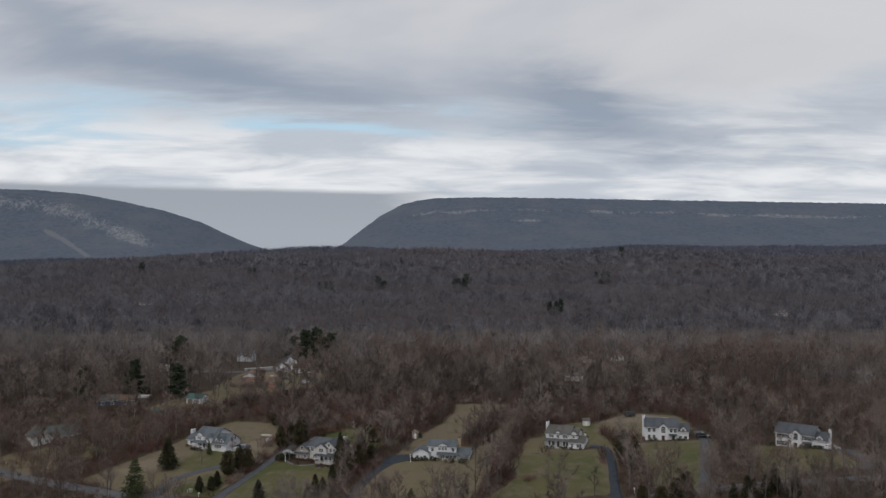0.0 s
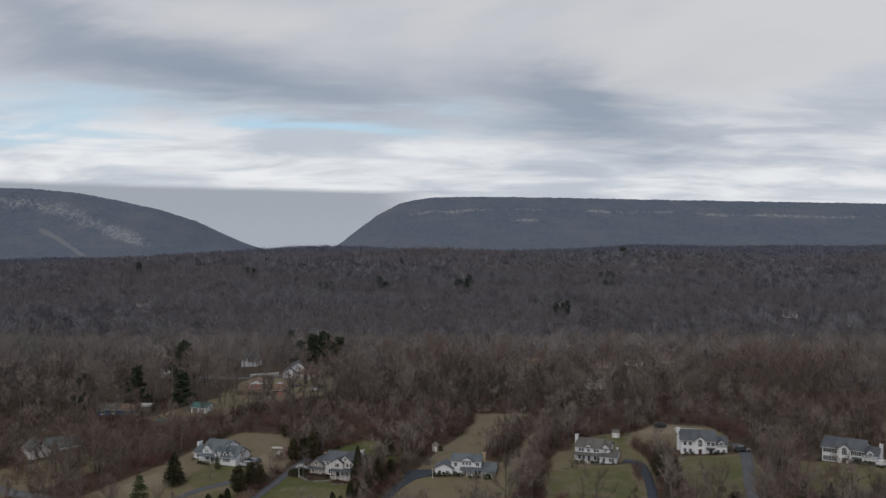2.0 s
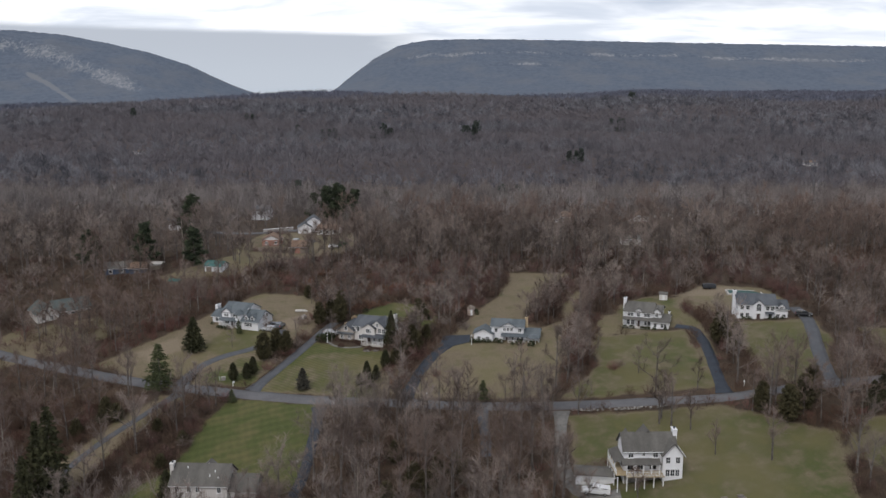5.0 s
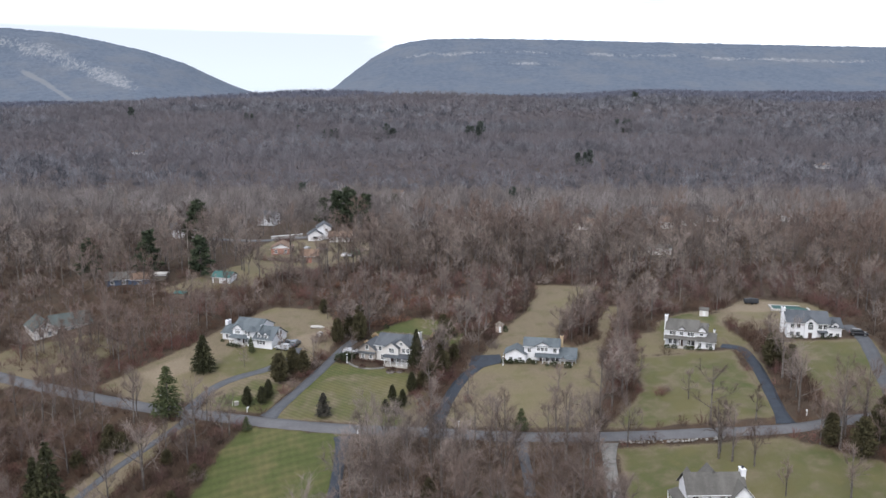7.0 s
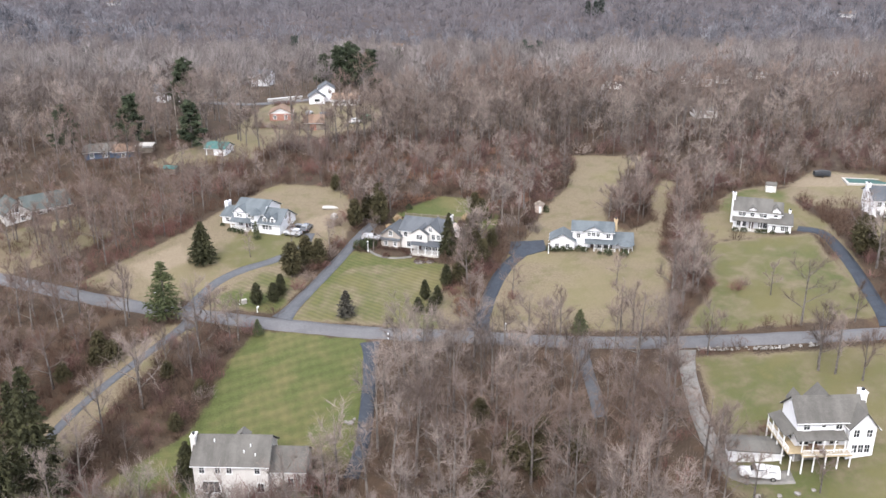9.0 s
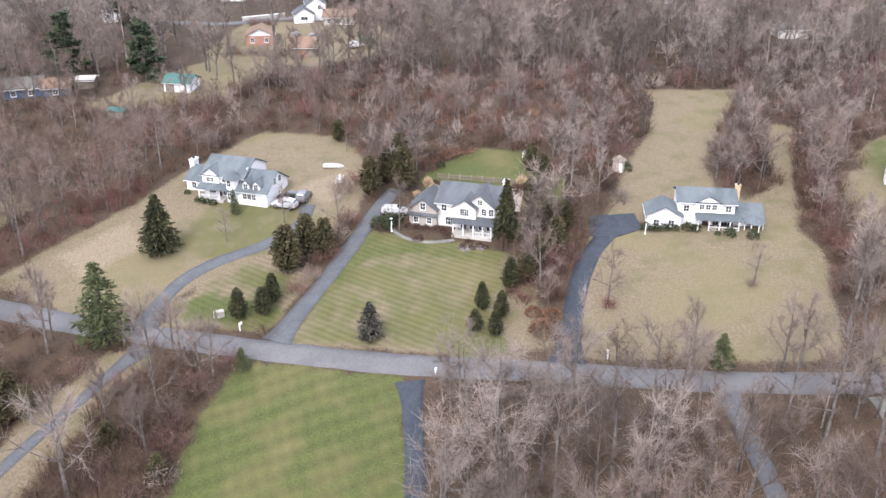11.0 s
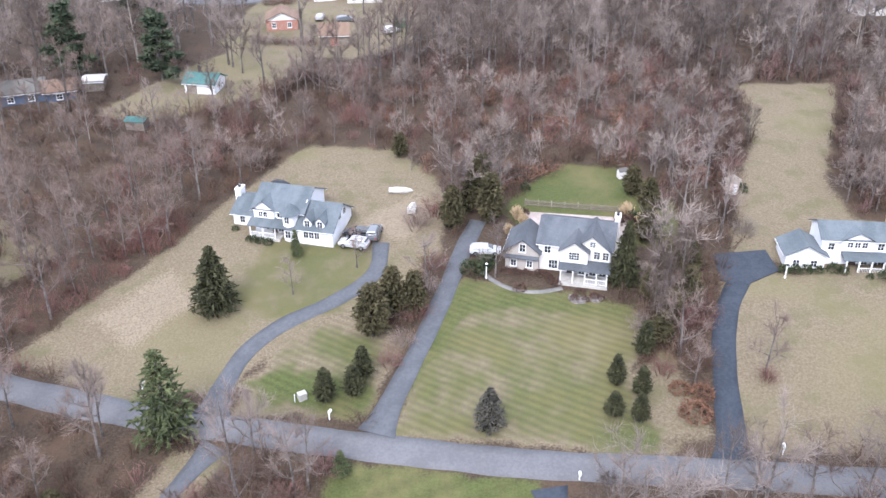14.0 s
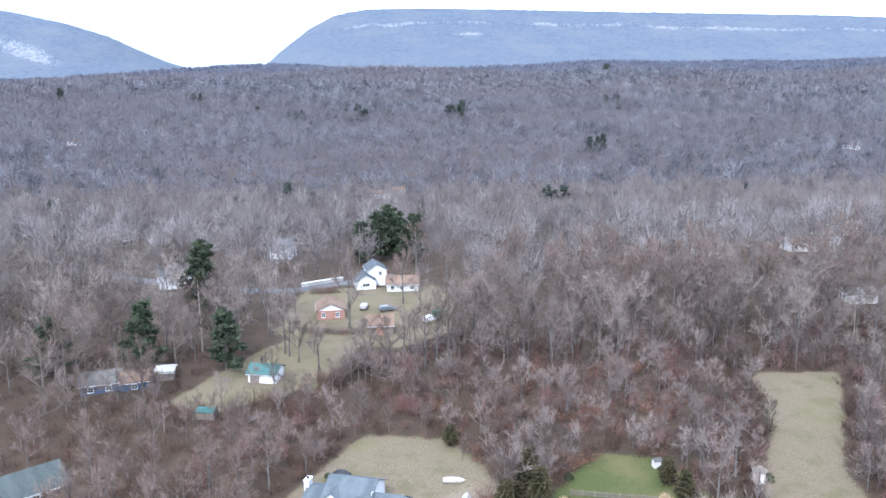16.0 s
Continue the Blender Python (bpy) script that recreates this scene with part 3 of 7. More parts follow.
class Growth:
    """Collects limbs and twigs."""

    def __init__(self, seed):
        self.rng = np.random.RandomState(seed)
        self.V, self.F = [], []

    def tube(self, points, radii, sides=3):
        """A tapered limb through points."""
        base = len(self.V)
        for i, p in enumerate(points):
            d = unit(points[min(i + 1, len(points) - 1)] - points[max(i - 1, 0)])
            a = unit(np.cross(d, (0.31, 0.95, 0.1)))
            b = np.cross(d, a)
            for s in range(sides):
                t = 2 * math.pi * s / sides
                self.V.append(p + radii[i] * (a * math.cos(t) + b * math.sin(t)))
        for i in range(len(points) - 1):
            for s in range(sides):
                q, r = base + i * sides + s, base + i * sides + (s + 1) % sides
                self.F += [(q, r, q + sides), (r, r + sides, q + sides)]

    def blade(self, p, q, width):
        """A thin twig or needle spray from p to q."""
        a = unit(np.cross(q - p, self.rng.normal(size=3))) * width / 2
        i = len(self.V)
        self.V += [p - a, p + a, q]
        self.F.append((i, i + 1, i + 2))

    def bough(self, start, way, length, bend=0.25, count=3):
        pts = [start]
        for _ in range(count):
            way = unit(way + self.rng.normal(size=3) * bend * 0.5 + np.array((0, 0, 0.18)))
            pts.append(pts[-1] + way * length / count)
        return pts


def bare_tree(seed, height, spread, twigs, width, limbs=8, subs=4, low=0.32, slim=False):
    """A leafless broadleaf tree: the limbs, and the twigs as a growth of their own."""
    wood, fine = Growth(seed), Growth(seed + 500)
    rng = wood.rng
    r = height * 0.014 + 0.03
    lean = rng.normal(size=2) * 0.03 * height
    stem = [np.array((0, 0, -0.3)), np.array((lean[0] * 0.2, lean[1] * 0.2, height * 0.3)), np.array((lean[0] * 0.6, lean[1] * 0.6, height * 0.6)), np.array((lean[0], lean[1], height * 0.93))]
    wood.tube(stem, (r * 1.25, r * 0.85, r * 0.5, r * 0.08))
    ends = []
    for i in range(limbs):
        s = low + (0.85 - low) * (i + rng.uniform(0, 0.8)) / limbs
        a = i * 2.4 + rng.uniform(-0.5, 0.5)
        up = 0.42 + 0.75 * s
        start = np.array([np.interp(s, (0, 0.33, 0.65, 1), [p[c] for p in stem]) for c in range(3)])
        way = unit(np.array((math.cos(a), math.sin(a), up)))
        pts = wood.bough(start, way, spread * (1.25 - 0.75 * s) * rng.uniform(0.8, 1.15), 0.35, 3)
        q = r * 0.5 * (1.15 - s)
        if slim:
            wood.tube([pts[0], pts[2], pts[3]], (q, q * 0.45, q * 0.12))
        else:
            wood.tube(pts, (q, q * 0.7, q * 0.42, q * 0.12))
        for j in range(subs):
            at = pts[1] + (pts[3] - pts[1]) * rng.uniform(0, 0.9)
            side = unit(way + rng.normal(size=3) * 0.75 + np.array((0, 0, 0.35)))
            sub = wood.bough(at, side, spread * rng.uniform(0.32, 0.55) * (1.2 - 0.5 * s), 0.4, 2)
            if slim:
                wood.blade(sub[0], sub[2], q * 0.9)
            else:
                wood.tube(sub, (q * 0.42, q * 0.25, q * 0.06))
            ends.append((sub[0], sub[2]))
        ends += [(pts[2], pts[3]), (pts[0], pts[2])]
    ends.append((stem[2], stem[3]))
    for i in range(twigs):
        p, q = ends[fine.rng.randint(len(ends))]
        at = p + (q - p) * fine.rng.uniform(0.15, 1.0)
        way = unit(unit(q - p) + fine.rng.normal(size=3) * 0.85 + np.array((0, 0, 0.3)))
        fine.blade(at, at + way * spread * fine.rng.uniform(0.2, 0.45), width * fine.rng.uniform(0.6, 1.3))
    return wood, fine


def vase(seed, height, spread, sprays, width, low=0.3, stem=True):
    """A far bare tree: a trunk, and a gappy, lobed head of twig sprays that reach up and out."""
    g = Growth(seed)
    if stem:
        g.tube([np.array((0, 0, -0.5)), np.array((0, 0, height * 0.6))], (height * 0.016, height * 0.008))
    lobes = [unit(g.rng.normal(size=3) * np.array((1, 1, 0.45)) + np.array((0, 0, 0.6))) for _ in range(9)]
    foot = np.array((0, 0, height * low))
    for i in range(sprays):
        d = unit(lobes[i % 9] + g.rng.normal(size=3) * 0.30)
        d[2] = abs(d[2]) * 0.9 + 0.1
        reach = d * np.array((spread, spread, height * (1 - low))) * g.rng.uniform(0.86, 1.03)
        f = g.rng.uniform(0.30, 0.74)
        at = foot + reach * f + g.rng.normal(size=3) * spread * 0.13
        tip = foot + reach + g.rng.normal(size=3) * spread * 0.17
        g.blade(at, at + (tip - at) * g.rng.uniform(0.7, 1.0), width * g.rng.uniform(0.7, 1.3))
    return g


def evergreen(seed, height, radius, whorls, around, shape=1.0, droop=0.25, width=0.34, open_=0.0, base=0.04):
    """A conifer: a trunk, and whorls of boughs made of many sprays."""
    wood, leaf = Growth(seed), Growth(seed + 300)
    rng = leaf.rng
    wood.tube([np.array((0, 0, -0.3)), np.array((0, 0, height * 0.5)), np.array((0, 0, height * 0.97))], (height * 0.022, height * 0.014, 0.02), 5)
    for i in range(whorls):
        s = base + (0.985 - base) * (i + rng.uniform(-0.3, 0.3)) / whorls
        z = height * s
        reach = radius * (1 - s) ** shape * (0.35 + 0.65 * min(1, (s - base + 0.03) / 0.12)) + 0.12
        for j in range(around):
            if rng.uniform() < open_:
                continue
            a = 2 * math.pi * (j + rng.uniform(-0.45, 0.45)) / around + i * 1.1
            length = reach * rng.uniform(0.72, 1.15)
            out = np.array((math.cos(a), math.sin(a), 0))
            tip = out * length + np.array((0, 0, z - droop * length + rng.uniform(-0.1, 0.2)))
            root = np.array((0, 0, z + 0.15))
            mid = (root + tip) / 2 + np.array((0, 0, 0.10 * length))
            leaf.blade(root, tip, width * 0.9)
            for m in range(8):
                f = rng.uniform(0.25, 1.0)
                at = root * (1 - f) ** 2 + mid * 2 * f * (1 - f) + tip * f * f
                way = unit(out + rng.normal(size=3) * 0.7 + np.array((0, 0, -0.15)))
                leaf.blade(at - way * 0.08 * length, at + way * (0.20 + 0.17 * length) * rng.uniform(0.7, 1.2), width * rng.uniform(0.7, 1.3))
    return wood, leaf


def broad_pine(seed, height, radius, low=0.22, clumps=5, sprays=15, coarse=1.0):
    """A tall white pine: bare lower trunk, level limbs with separate clumps of needles."""
    wood, leaf = Growth(seed), Growth(seed + 900)
    rng = leaf.rng
    wood.tube([np.array((0, 0, -0.3)), np.array((0.1, 0, height * 0.5)), np.array((0, 0.1, height * 0.98))], (height * 0.018, height * 0.012, 0.03), 5)
    for i in range(26):
        s = low + (1 - low) * i / 26
        a = i * 2.4 + rng.uniform(-0.5, 0.5)
        length = radius * (1 - 0.72 * ((s - low) / (1 - low)) ** 1.6) * rng.uniform(0.6, 1.15)
        root = np.array((0, 0, height * s))
        tip = root + np.array((math.cos(a) * length, math.sin(a) * length, length * rng.uniform(0.0, 0.28)))
        wood.tube([root, tip], (0.09, 0.02))
        for c in range(clumps):
            at = root + (tip - root) * rng.uniform(0.3, 1.0) + rng.normal(size=3) * 0.3
            for _ in range(sprays):
                way = unit(rng.normal(size=3) * np.array((1, 1, 0.5)) + np.array((0, 0, 0.3)))
                leaf.blade(at, at + way * rng.uniform(0.7, 1.5) * coarse, rng.uniform(0.3, 0.62) * coarse)
    return wood, leaf


def bramble(seed, height, spread, blades, width):
    """A low thicket of fine stems."""
    g = Growth(seed)
    for i in range(blades):
        a, s = g.rng.uniform(0, 6.28), g.rng.uniform(0, 1) ** 0.6
        tip = np.array((math.cos(a) * s * spread, math.sin(a) * s * spread, height * g.rng.uniform(0.45, 1.0) * (1 - 0.45 * s * s)))
        root = np.array((tip[0] * 0.5, tip[1] * 0.5, g.rng.uniform(-0.1, 0.35) * height))
        g.blade(root, tip, width * g.rng.uniform(0.6, 1.4))
        g.blade(tip * np.array((1, 1, 0.8)), tip + g.rng.normal(size=3) * np.array((0.5, 0.5, 0.25)) * spread * 0.5, width)
    return g


LAWNS = GREEN_LAWNS + tuple(poly for poly in DRY_LAWNS if poly[0] != (-161.0, 279.1)) + MIXED_LAWNS
PLOTS = []  # x, y, half width of what trees must keep clear of


def clear(x, y, lawn=1.0, paved=1.2):
    """Which places lie free of lawns, paving and buildings."""
    ok = np.ones(x.shape, bool)
    for poly in LAWNS:
        ok &= inside(poly, x, y) < -lawn
    for line, width in PAVED:
        for px, py in line[::2]:
            ok &= (x - px) ** 2 + (y - py) ** 2 > (width / 2 + paved) ** 2
    for px, py, half in PLOTS:
        ok &= (x - px) ** 2 + (y - py) ** 2 > half * half
    return ok


def scatter(x0, x1, y0, y1, step, seed):
    """Jittered places on a grid."""
    rng = np.random.RandomState(seed)
    X, Y = np.meshgrid(np.arange(x0, x1, step), np.arange(y0, y1, step))
    return (X + rng.uniform(-0.48, 0.48, X.shape) * step).ravel(), (Y + rng.uniform(-0.48, 0.48, Y.shape) * step).ravel()


def plant(name, forms, x, y, size, mats, label, category, seed, sink=0.0, smooth_faces=False):
    """One mesh of many plants, each a turned and scaled form: stuff that nobody counts."""
    rng = np.random.RandomState(seed)
    VV, FF, MM, TT, base = [], [], [], [], 0
    z = ground_z(x, y) - sink
    pick = rng.randint(len(forms), size=len(x))
    for n_form, (V, F, M) in enumerate(forms):
        who = np.nonzero(pick == n_form)[0]
        if not len(who):
            continue
        a = rng.uniform(0, 6.28, len(who))
        s = size[who] if np.ndim(size) else np.full(len(who), size)
        c, d = np.cos(a) * s, np.sin(a) * s
        P = np.empty((len(who), len(V), 3), np.float32)
        P[:, :, 0] = V[:, 0] * c[:, None] - V[:, 1] * d[:, None] + x[who][:, None]
        P[:, :, 1] = V[:, 0] * d[:, None] + V[:, 1] * c[:, None] + y[who][:, None]
        P[:, :, 2] = V[:, 2] * (s * rng.uniform(0.88, 1.14, len(who)))[:, None] + z[who][:, None]
        VV.append(P.reshape(-1, 3))
        FF.append((F[None] + (np.arange(len(who)) * len(V))[:, None, None] + base).reshape(-1, 3))
        MM.append(np.tile(M, len(who)))
        TT.append(np.repeat(rng.uniform(0, 1, len(who)), len(V)))
        base += len(who) * len(V)
    mesh = bpy.data.meshes.new(name)
    fill(mesh, np.concatenate(VV), np.concatenate(FF), np.concatenate(MM))
    mesh.attributes.new("tone", "FLOAT", "POINT").data.foreach_set("value", np.concatenate(TT).astype(np.float32))
    if smooth_faces:
        mesh.shade_smooth()
    for m in mats:
        mesh.materials.append(m)
    return tagged(new(name, mesh), label, category, kind="stuff")


def form(*growths):
    """Growths as arrays, the material slot of each by its order."""
    V, F, M, base = [], [], [], 0
    for slot, g in enumerate(growths):
        V += g.V
        F += [(a + base, b + base, c + base) for a, b, c in g.F]
        M += [slot] * len(g.F)
        base += len(g.V)
    return np.array(V, np.float32), np.array(F, np.int32), np.array(M, np.int32)


# ---- building kit ----
def siding(name, color, rough=0.75):
    """Lapped boards: faint level lines, dirt in soft streaks."""
    mat, k, surface = material(name, rough)
    at = k.add("ShaderNodeTexCoord").outputs["Object"]
    lap = k.add("ShaderNodeTexWave", {"Vector": at, "Scale": 1.6, "Distortion": 0.0}, bands_direction="Z", wave_profile="SAW").outputs[1]
    dirt = k.ramp(k.noise(k.scaled(at, 1, 1, 0.25), 0.9, 5.0), 0.35, 0.75)
    c = k.mix(k.math("MULTIPLY", dirt, 0.22), rgb(*color), rgb(*[v * 0.72 for v in color]))
    k.tree.links.new(c, surface.inputs["Base Color"])
    k.tree.links.new(k.add("ShaderNodeBump", {"Height": lap, "Distance": 0.015, "Strength": 0.5}).outputs[0], surface.inputs["Normal"])
    return mat


def shingles(name, dark, light):
    """Rows of roof shingles with uneven tabs and weathering."""
    mat, k, surface = material(name, 0.9)
    at = k.add("ShaderNodeTexCoord").outputs["Object"]
    tab = k.add("ShaderNodeTexBrick", {"Vector": k.scaled(at, 1, 1, 1), "Scale": 1.0, "Brick Width": 0.6, "Row Height": 0.22, "Mortar Size": 0.012, "Color1": rgb(0.3, 0.3, 0.3), "Color2": rgb(1, 1, 1), "Mortar": rgb(0, 0, 0)})
    grain, stain = k.noise(at, 6.0, 4.0, 0.7), k.noise(k.scaled(at, 1, 0.4, 0.4), 0.5, 4.0)
    mixed = k.math("ADD", k.math("MULTIPLY", grain, 0.4), k.math("MULTIPLY", stain, 0.6))
    c = k.mix(k.ramp(mixed, 0.35, 0.65), rgb(*dark), rgb(*light))
    c = k.mix(0.16, c, k.mix(tab.outputs[0], rgb(*[v * 0.5 for v in dark]), rgb(*light)))
    k.tree.links.new(c, surface.inputs["Base Color"])
    k.tree.links.new(k.add("ShaderNodeBump", {"Height": tab.outputs[1], "Distance": 0.01, "Strength": -0.4}).outputs[0], surface.inputs["Normal"])
    return mat


WHITE = siding("white_siding", (0.69, 0.70, 0.735))
IVORY = siding("ivory_siding", (0.56, 0.545, 0.535))
TAUPE = siding("taupe_siding", (0.34, 0.31, 0.285))
BLUE_SIDING = siding("slate_blue_siding", (0.075, 0.10, 0.155))
TRIM = mottled("white_trim", (0.62, 0.63, 0.65), (0.72, 0.73, 0.74), 1.5, 0.3, 0.6)
SLATE = shingles("slate_grey_shingles", (0.056, 0.063, 0.074), (0.100, 0.109, 0.123))
BLUE_SLATE = shingles("blue_grey_shingles", (0.070, 0.085, 0.096), (0.118, 0.136, 0.150))
MOSSY = shingles("dark_mossy_shingles", (0.045, 0.056, 0.055), (0.085, 0.100, 0.098))
GREY_SHINGLE = shingles("grey_shingles", (0.076, 0.073, 0.068), (0.128, 0.123, 0.115))
BROWN_SHINGLE = shingles("brown_shingles", (0.12, 0.078, 0.058), (0.20, 0.138, 0.102))
TEAL_METAL = mottled("teal_metal_roof", (0.034, 0.092, 0.088), (0.060, 0.138, 0.130), 0.8, 0.3, 0.7)
GLASS, k, surface = material("window_glass", 0.06)
surface.inputs["Base Color"].default_value = (0.025, 0.03, 0.036, 1)
surface.inputs["Specular IOR Level"].default_value = 0.5
SHUTTER = mottled("dark_shutters", (0.018, 0.02, 0.024), (0.035, 0.038, 0.045), 3.0, 0.3, 0.6)
DOOR = mottled("dark_door", (0.045, 0.03, 0.028), (0.08, 0.05, 0.045), 2.0, 0.3, 0.6)
BRICKWORK, k, surface = material("red_brick", 0.9)
spot = k.add("ShaderNodeSeparateXYZ", {0: k.add("ShaderNodeTexCoord").outputs["Object"]})
along = k.add("ShaderNodeCombineXYZ", {0: k.math("ADD", spot.outputs[0], spot.outputs[1]), 1: spot.outputs[2], 2: 0.0}).outputs[0]
tab = k.add("ShaderNodeTexBrick", {"Vector": along, "Scale": 1.0, "Brick Width": 0.22, "Row Height": 0.075, "Mortar Size": 0.01, "Color1": rgb(0.24, 0.085, 0.06), "Color2": rgb(0.36, 0.14, 0.10), "Mortar": rgb(0.32, 0.28, 0.25)})
k.tree.links.new(tab.outputs[0], surface.inputs["Base Color"])
STONE = mottled("field_stone", (0.12, 0.112, 0.105), (0.30, 0.285, 0.268), 1.8, 0.3, 0.9, 0.0, 0.03, False)
CONCRETE = mottled("concrete", (0.30, 0.29, 0.275), (0.44, 0.425, 0.40), 1.5, 0.2, 0.9, 0.0, 0.01, False)
DECK_WOOD = mottled("deck_boards", (0.30, 0.24, 0.15), (0.45, 0.37, 0.25), 2.5, 0.2, 0.8)
WEATHERED = mottled("weathered_wood", (0.12, 0.10, 0.085), (0.24, 0.21, 0.18), 2.0, 0.2, 0.9)
POOL_WATER = mottled("pool_water", (0.015, 0.05, 0.10), (0.03, 0.085, 0.15), 0.7, 0.3, 0.08)
POOL_COVER = mottled("green_pool_cover", (0.025, 0.065, 0.062), (0.045, 0.098, 0.09), 0.7, 0.3, 0.9)
HEDGE = mottled("evergreen_shrub_leaves", (0.020, 0.030, 0.014), (0.055, 0.066, 0.030), 2.0, 0.3, 0.9)
HEDGE_RED = mottled("russet_shrub_leaves", (0.045, 0.026, 0.021), (0.100, 0.058, 0.044), 2.0, 0.3, 0.9)
STRAW = mottled("dry_plume_grass", (0.30, 0.22, 0.13), (0.50, 0.40, 0.27), 2.0, 0.3, 0.95)
RUST = mottled("russet_leaf_shrub", (0.095, 0.050, 0.032), (0.180, 0.098, 0.064), 2.0, 0.3, 0.95)


def part(name, bm, mat, parent, label=""):
    """A bmesh, as one mesh object, under a thing or a part."""
    bmesh.ops.recalc_face_normals(bm, faces=bm.faces)
    mesh = bpy.data.meshes.new(name)
    bm.to_mesh(mesh)
    bm.free()
    mesh.materials.append(mat)
    return attach(name, mesh, parent, label)


def attach(name, mesh, parent, label="", at=None):
    ob = new(name, mesh)
    ob.parent = parent
    if at is not None:
        ob.matrix_basis = at
    return tagged(ob, label)


def box(bm, x0, x1, y0, y1, z0, z1):
    v = [bm.verts.new((x, y, z)) for z in (z0, z1) for x, y in ((x0, y0), (x1, y0), (x1, y1), (x0, y1))]
    for f in ((3, 2, 1, 0), (4, 5, 6, 7), (0, 1, 5, 4), (1, 2, 6, 5), (2, 3, 7, 6), (3, 0, 4, 7)):
        bm.faces.new([v[i] for i in f])
    return v


def boxes(*rows):
    bm = bmesh.new()
    for row in rows:
        box(bm, *row)
    return bm


def slab(bm, corners, thick):
    """A flat plate: four corners of its upper side, thickness downwards."""
    top = [bm.verts.new(c) for c in corners]
    low = [bm.verts.new((c[0], c[1], c[2] - thick)) for c in corners]
    bm.faces.new(top)
    bm.faces.new(low[::-1])
    for i in range(4):
        bm.faces.new((top[i - 1], low[i - 1], low[i], top[i]))


def gable_walls(x0, x1, y0, y1, z0, eave, ridge, axis):
    """The closed body of a house wing under a gable roof."""
    bm = bmesh.new()
    if axis == "x":
        m = (y0 + y1) / 2
        ends = [[(x, y0, z0), (x, y0, eave), (x, m, ridge), (x, y1, eave), (x, y1, z0)] for x in (x0, x1)]
    else:
        m = (x0 + x1) / 2
        ends = [[(x0, y, z0), (x0, y, eave), (m, y, ridge), (x1, y, eave), (x1, y, z0)] for y in (y0, y1)]
    a, b = [[bm.verts.new(p) for p in end] for end in ends]
    bm.faces.new(a)
    bm.faces.new(b)
    for i in range(5):
        bm.faces.new((a[i - 1], b[i - 1], b[i], a[i]))
    return bm


def gable_roof(x0, x1, y0, y1, eave, ridge, axis, over=0.4, thick=0.16, front=None):
    """Two roof planes that overhang the walls."""
    bm = bmesh.new()
    lift = 0.05 + thick
    front = over if front is None else front
    if axis == "x":
        m, run = (y0 + y1) / 2, (y1 - y0) / 2
        drop = (ridge - eave) / run * over
        for y, s in ((y0, -1), (y1, 1)):
            slab(bm, [(x0 - front, y + s * over, eave - drop + lift), (x1 + front, y + s * over, eave - drop + lift), (x1 + front, m, ridge + lift), (x0 - front, m, ridge + lift)], thick)
    else:
        m, run = (x0 + x1) / 2, (x1 - x0) / 2
        drop = (ridge - eave) / run * over
        for x, s in ((x0, -1), (x1, 1)):
            slab(bm, [(x + s * over, y0 - front, eave - drop + lift), (x + s * over, y1 + 0.0, eave - drop + lift), (m, y1 + 0.0, ridge + lift), (m, y0 - front, ridge + lift)], thick)
    return bm


WINDOWS = {}


def window(parent, face, at, u, z, w, h, panes=(2, 2), shutters=None):
    """A framed window with bars on a wall. face: front, left or right; at: the wall's plane; u: its middle along the wall."""
    key = (round(w, 2), round(h, 2), panes)
    if key not in WINDOWS:
        ring = bmesh.new()
        loops = []
        for grow_by, depth in ((0.10, 0.02), (0.10, -0.09), (0.0, -0.09), (0.0, 0.0)):
            a, b = w / 2 + grow_by, h / 2 + grow_by
            loops.append([ring.verts.new(p) for p in ((-a, depth, -b), (a, depth, -b), (a, depth, b), (-a, depth, b))])
        for r0, r1 in zip(loops, loops[1:]):
            for i in range(4):
                ring.faces.new((r0[i - 1], r0[i], r1[i], r1[i - 1]))
        pieces = [("window", ring, TRIM), ("pane", boxes((-w / 2, w / 2, -0.045, -0.01, -h / 2, h / 2)), GLASS),
                  ("sill", boxes((-w / 2 - 0.14, w / 2 + 0.14, -0.14, 0.02, -h / 2 - 0.17, -h / 2 - 0.103)), TRIM)]
        for i in range(1, panes[0]):
            x = -w / 2 + w * i / panes[0]
            pieces.append(("glazing_bar", boxes((x - 0.025, x + 0.025, -0.068, -0.046, -h / 2, h / 2)), TRIM))
        for i in range(1, panes[1]):
            y = -h / 2 + h * i / panes[1]
            pieces.append(("glazing_bar", boxes((-w / 2, w / 2, -0.064, -0.047, y - 0.025, y + 0.025)), TRIM))
        WINDOWS[key] = []
        for name, bm, mat in pieces:
            bmesh.ops.recalc_face_normals(bm, faces=bm.faces)
            mesh = bpy.data.meshes.new(name)
            bm.to_mesh(mesh)
            bm.free()
            mesh.materials.append(mat)
            WINDOWS[key].append((name, mesh))
    m = {"front": pose(u, at, z), "left": pose(at, u, z, 0, 0, -90), "right": pose(at, u, z, 0, 0, 90)}[face]
    ob = attach("window", WINDOWS[key][0][1], parent, "", m)
    for name, mesh in WINDOWS[key][1:]:
        attach(name, mesh, ob, "dark window glass" if name == "pane" else "")
    if shutters:
        for s in (-1, 1):
            x = s * (w / 2 + 0.32)
            part("shutter", boxes((x - 0.2, x + 0.2, -0.06, 0.01, -h / 2 - 0.05, h / 2 + 0.05)), shutters, ob, "dark shutter")
    return ob


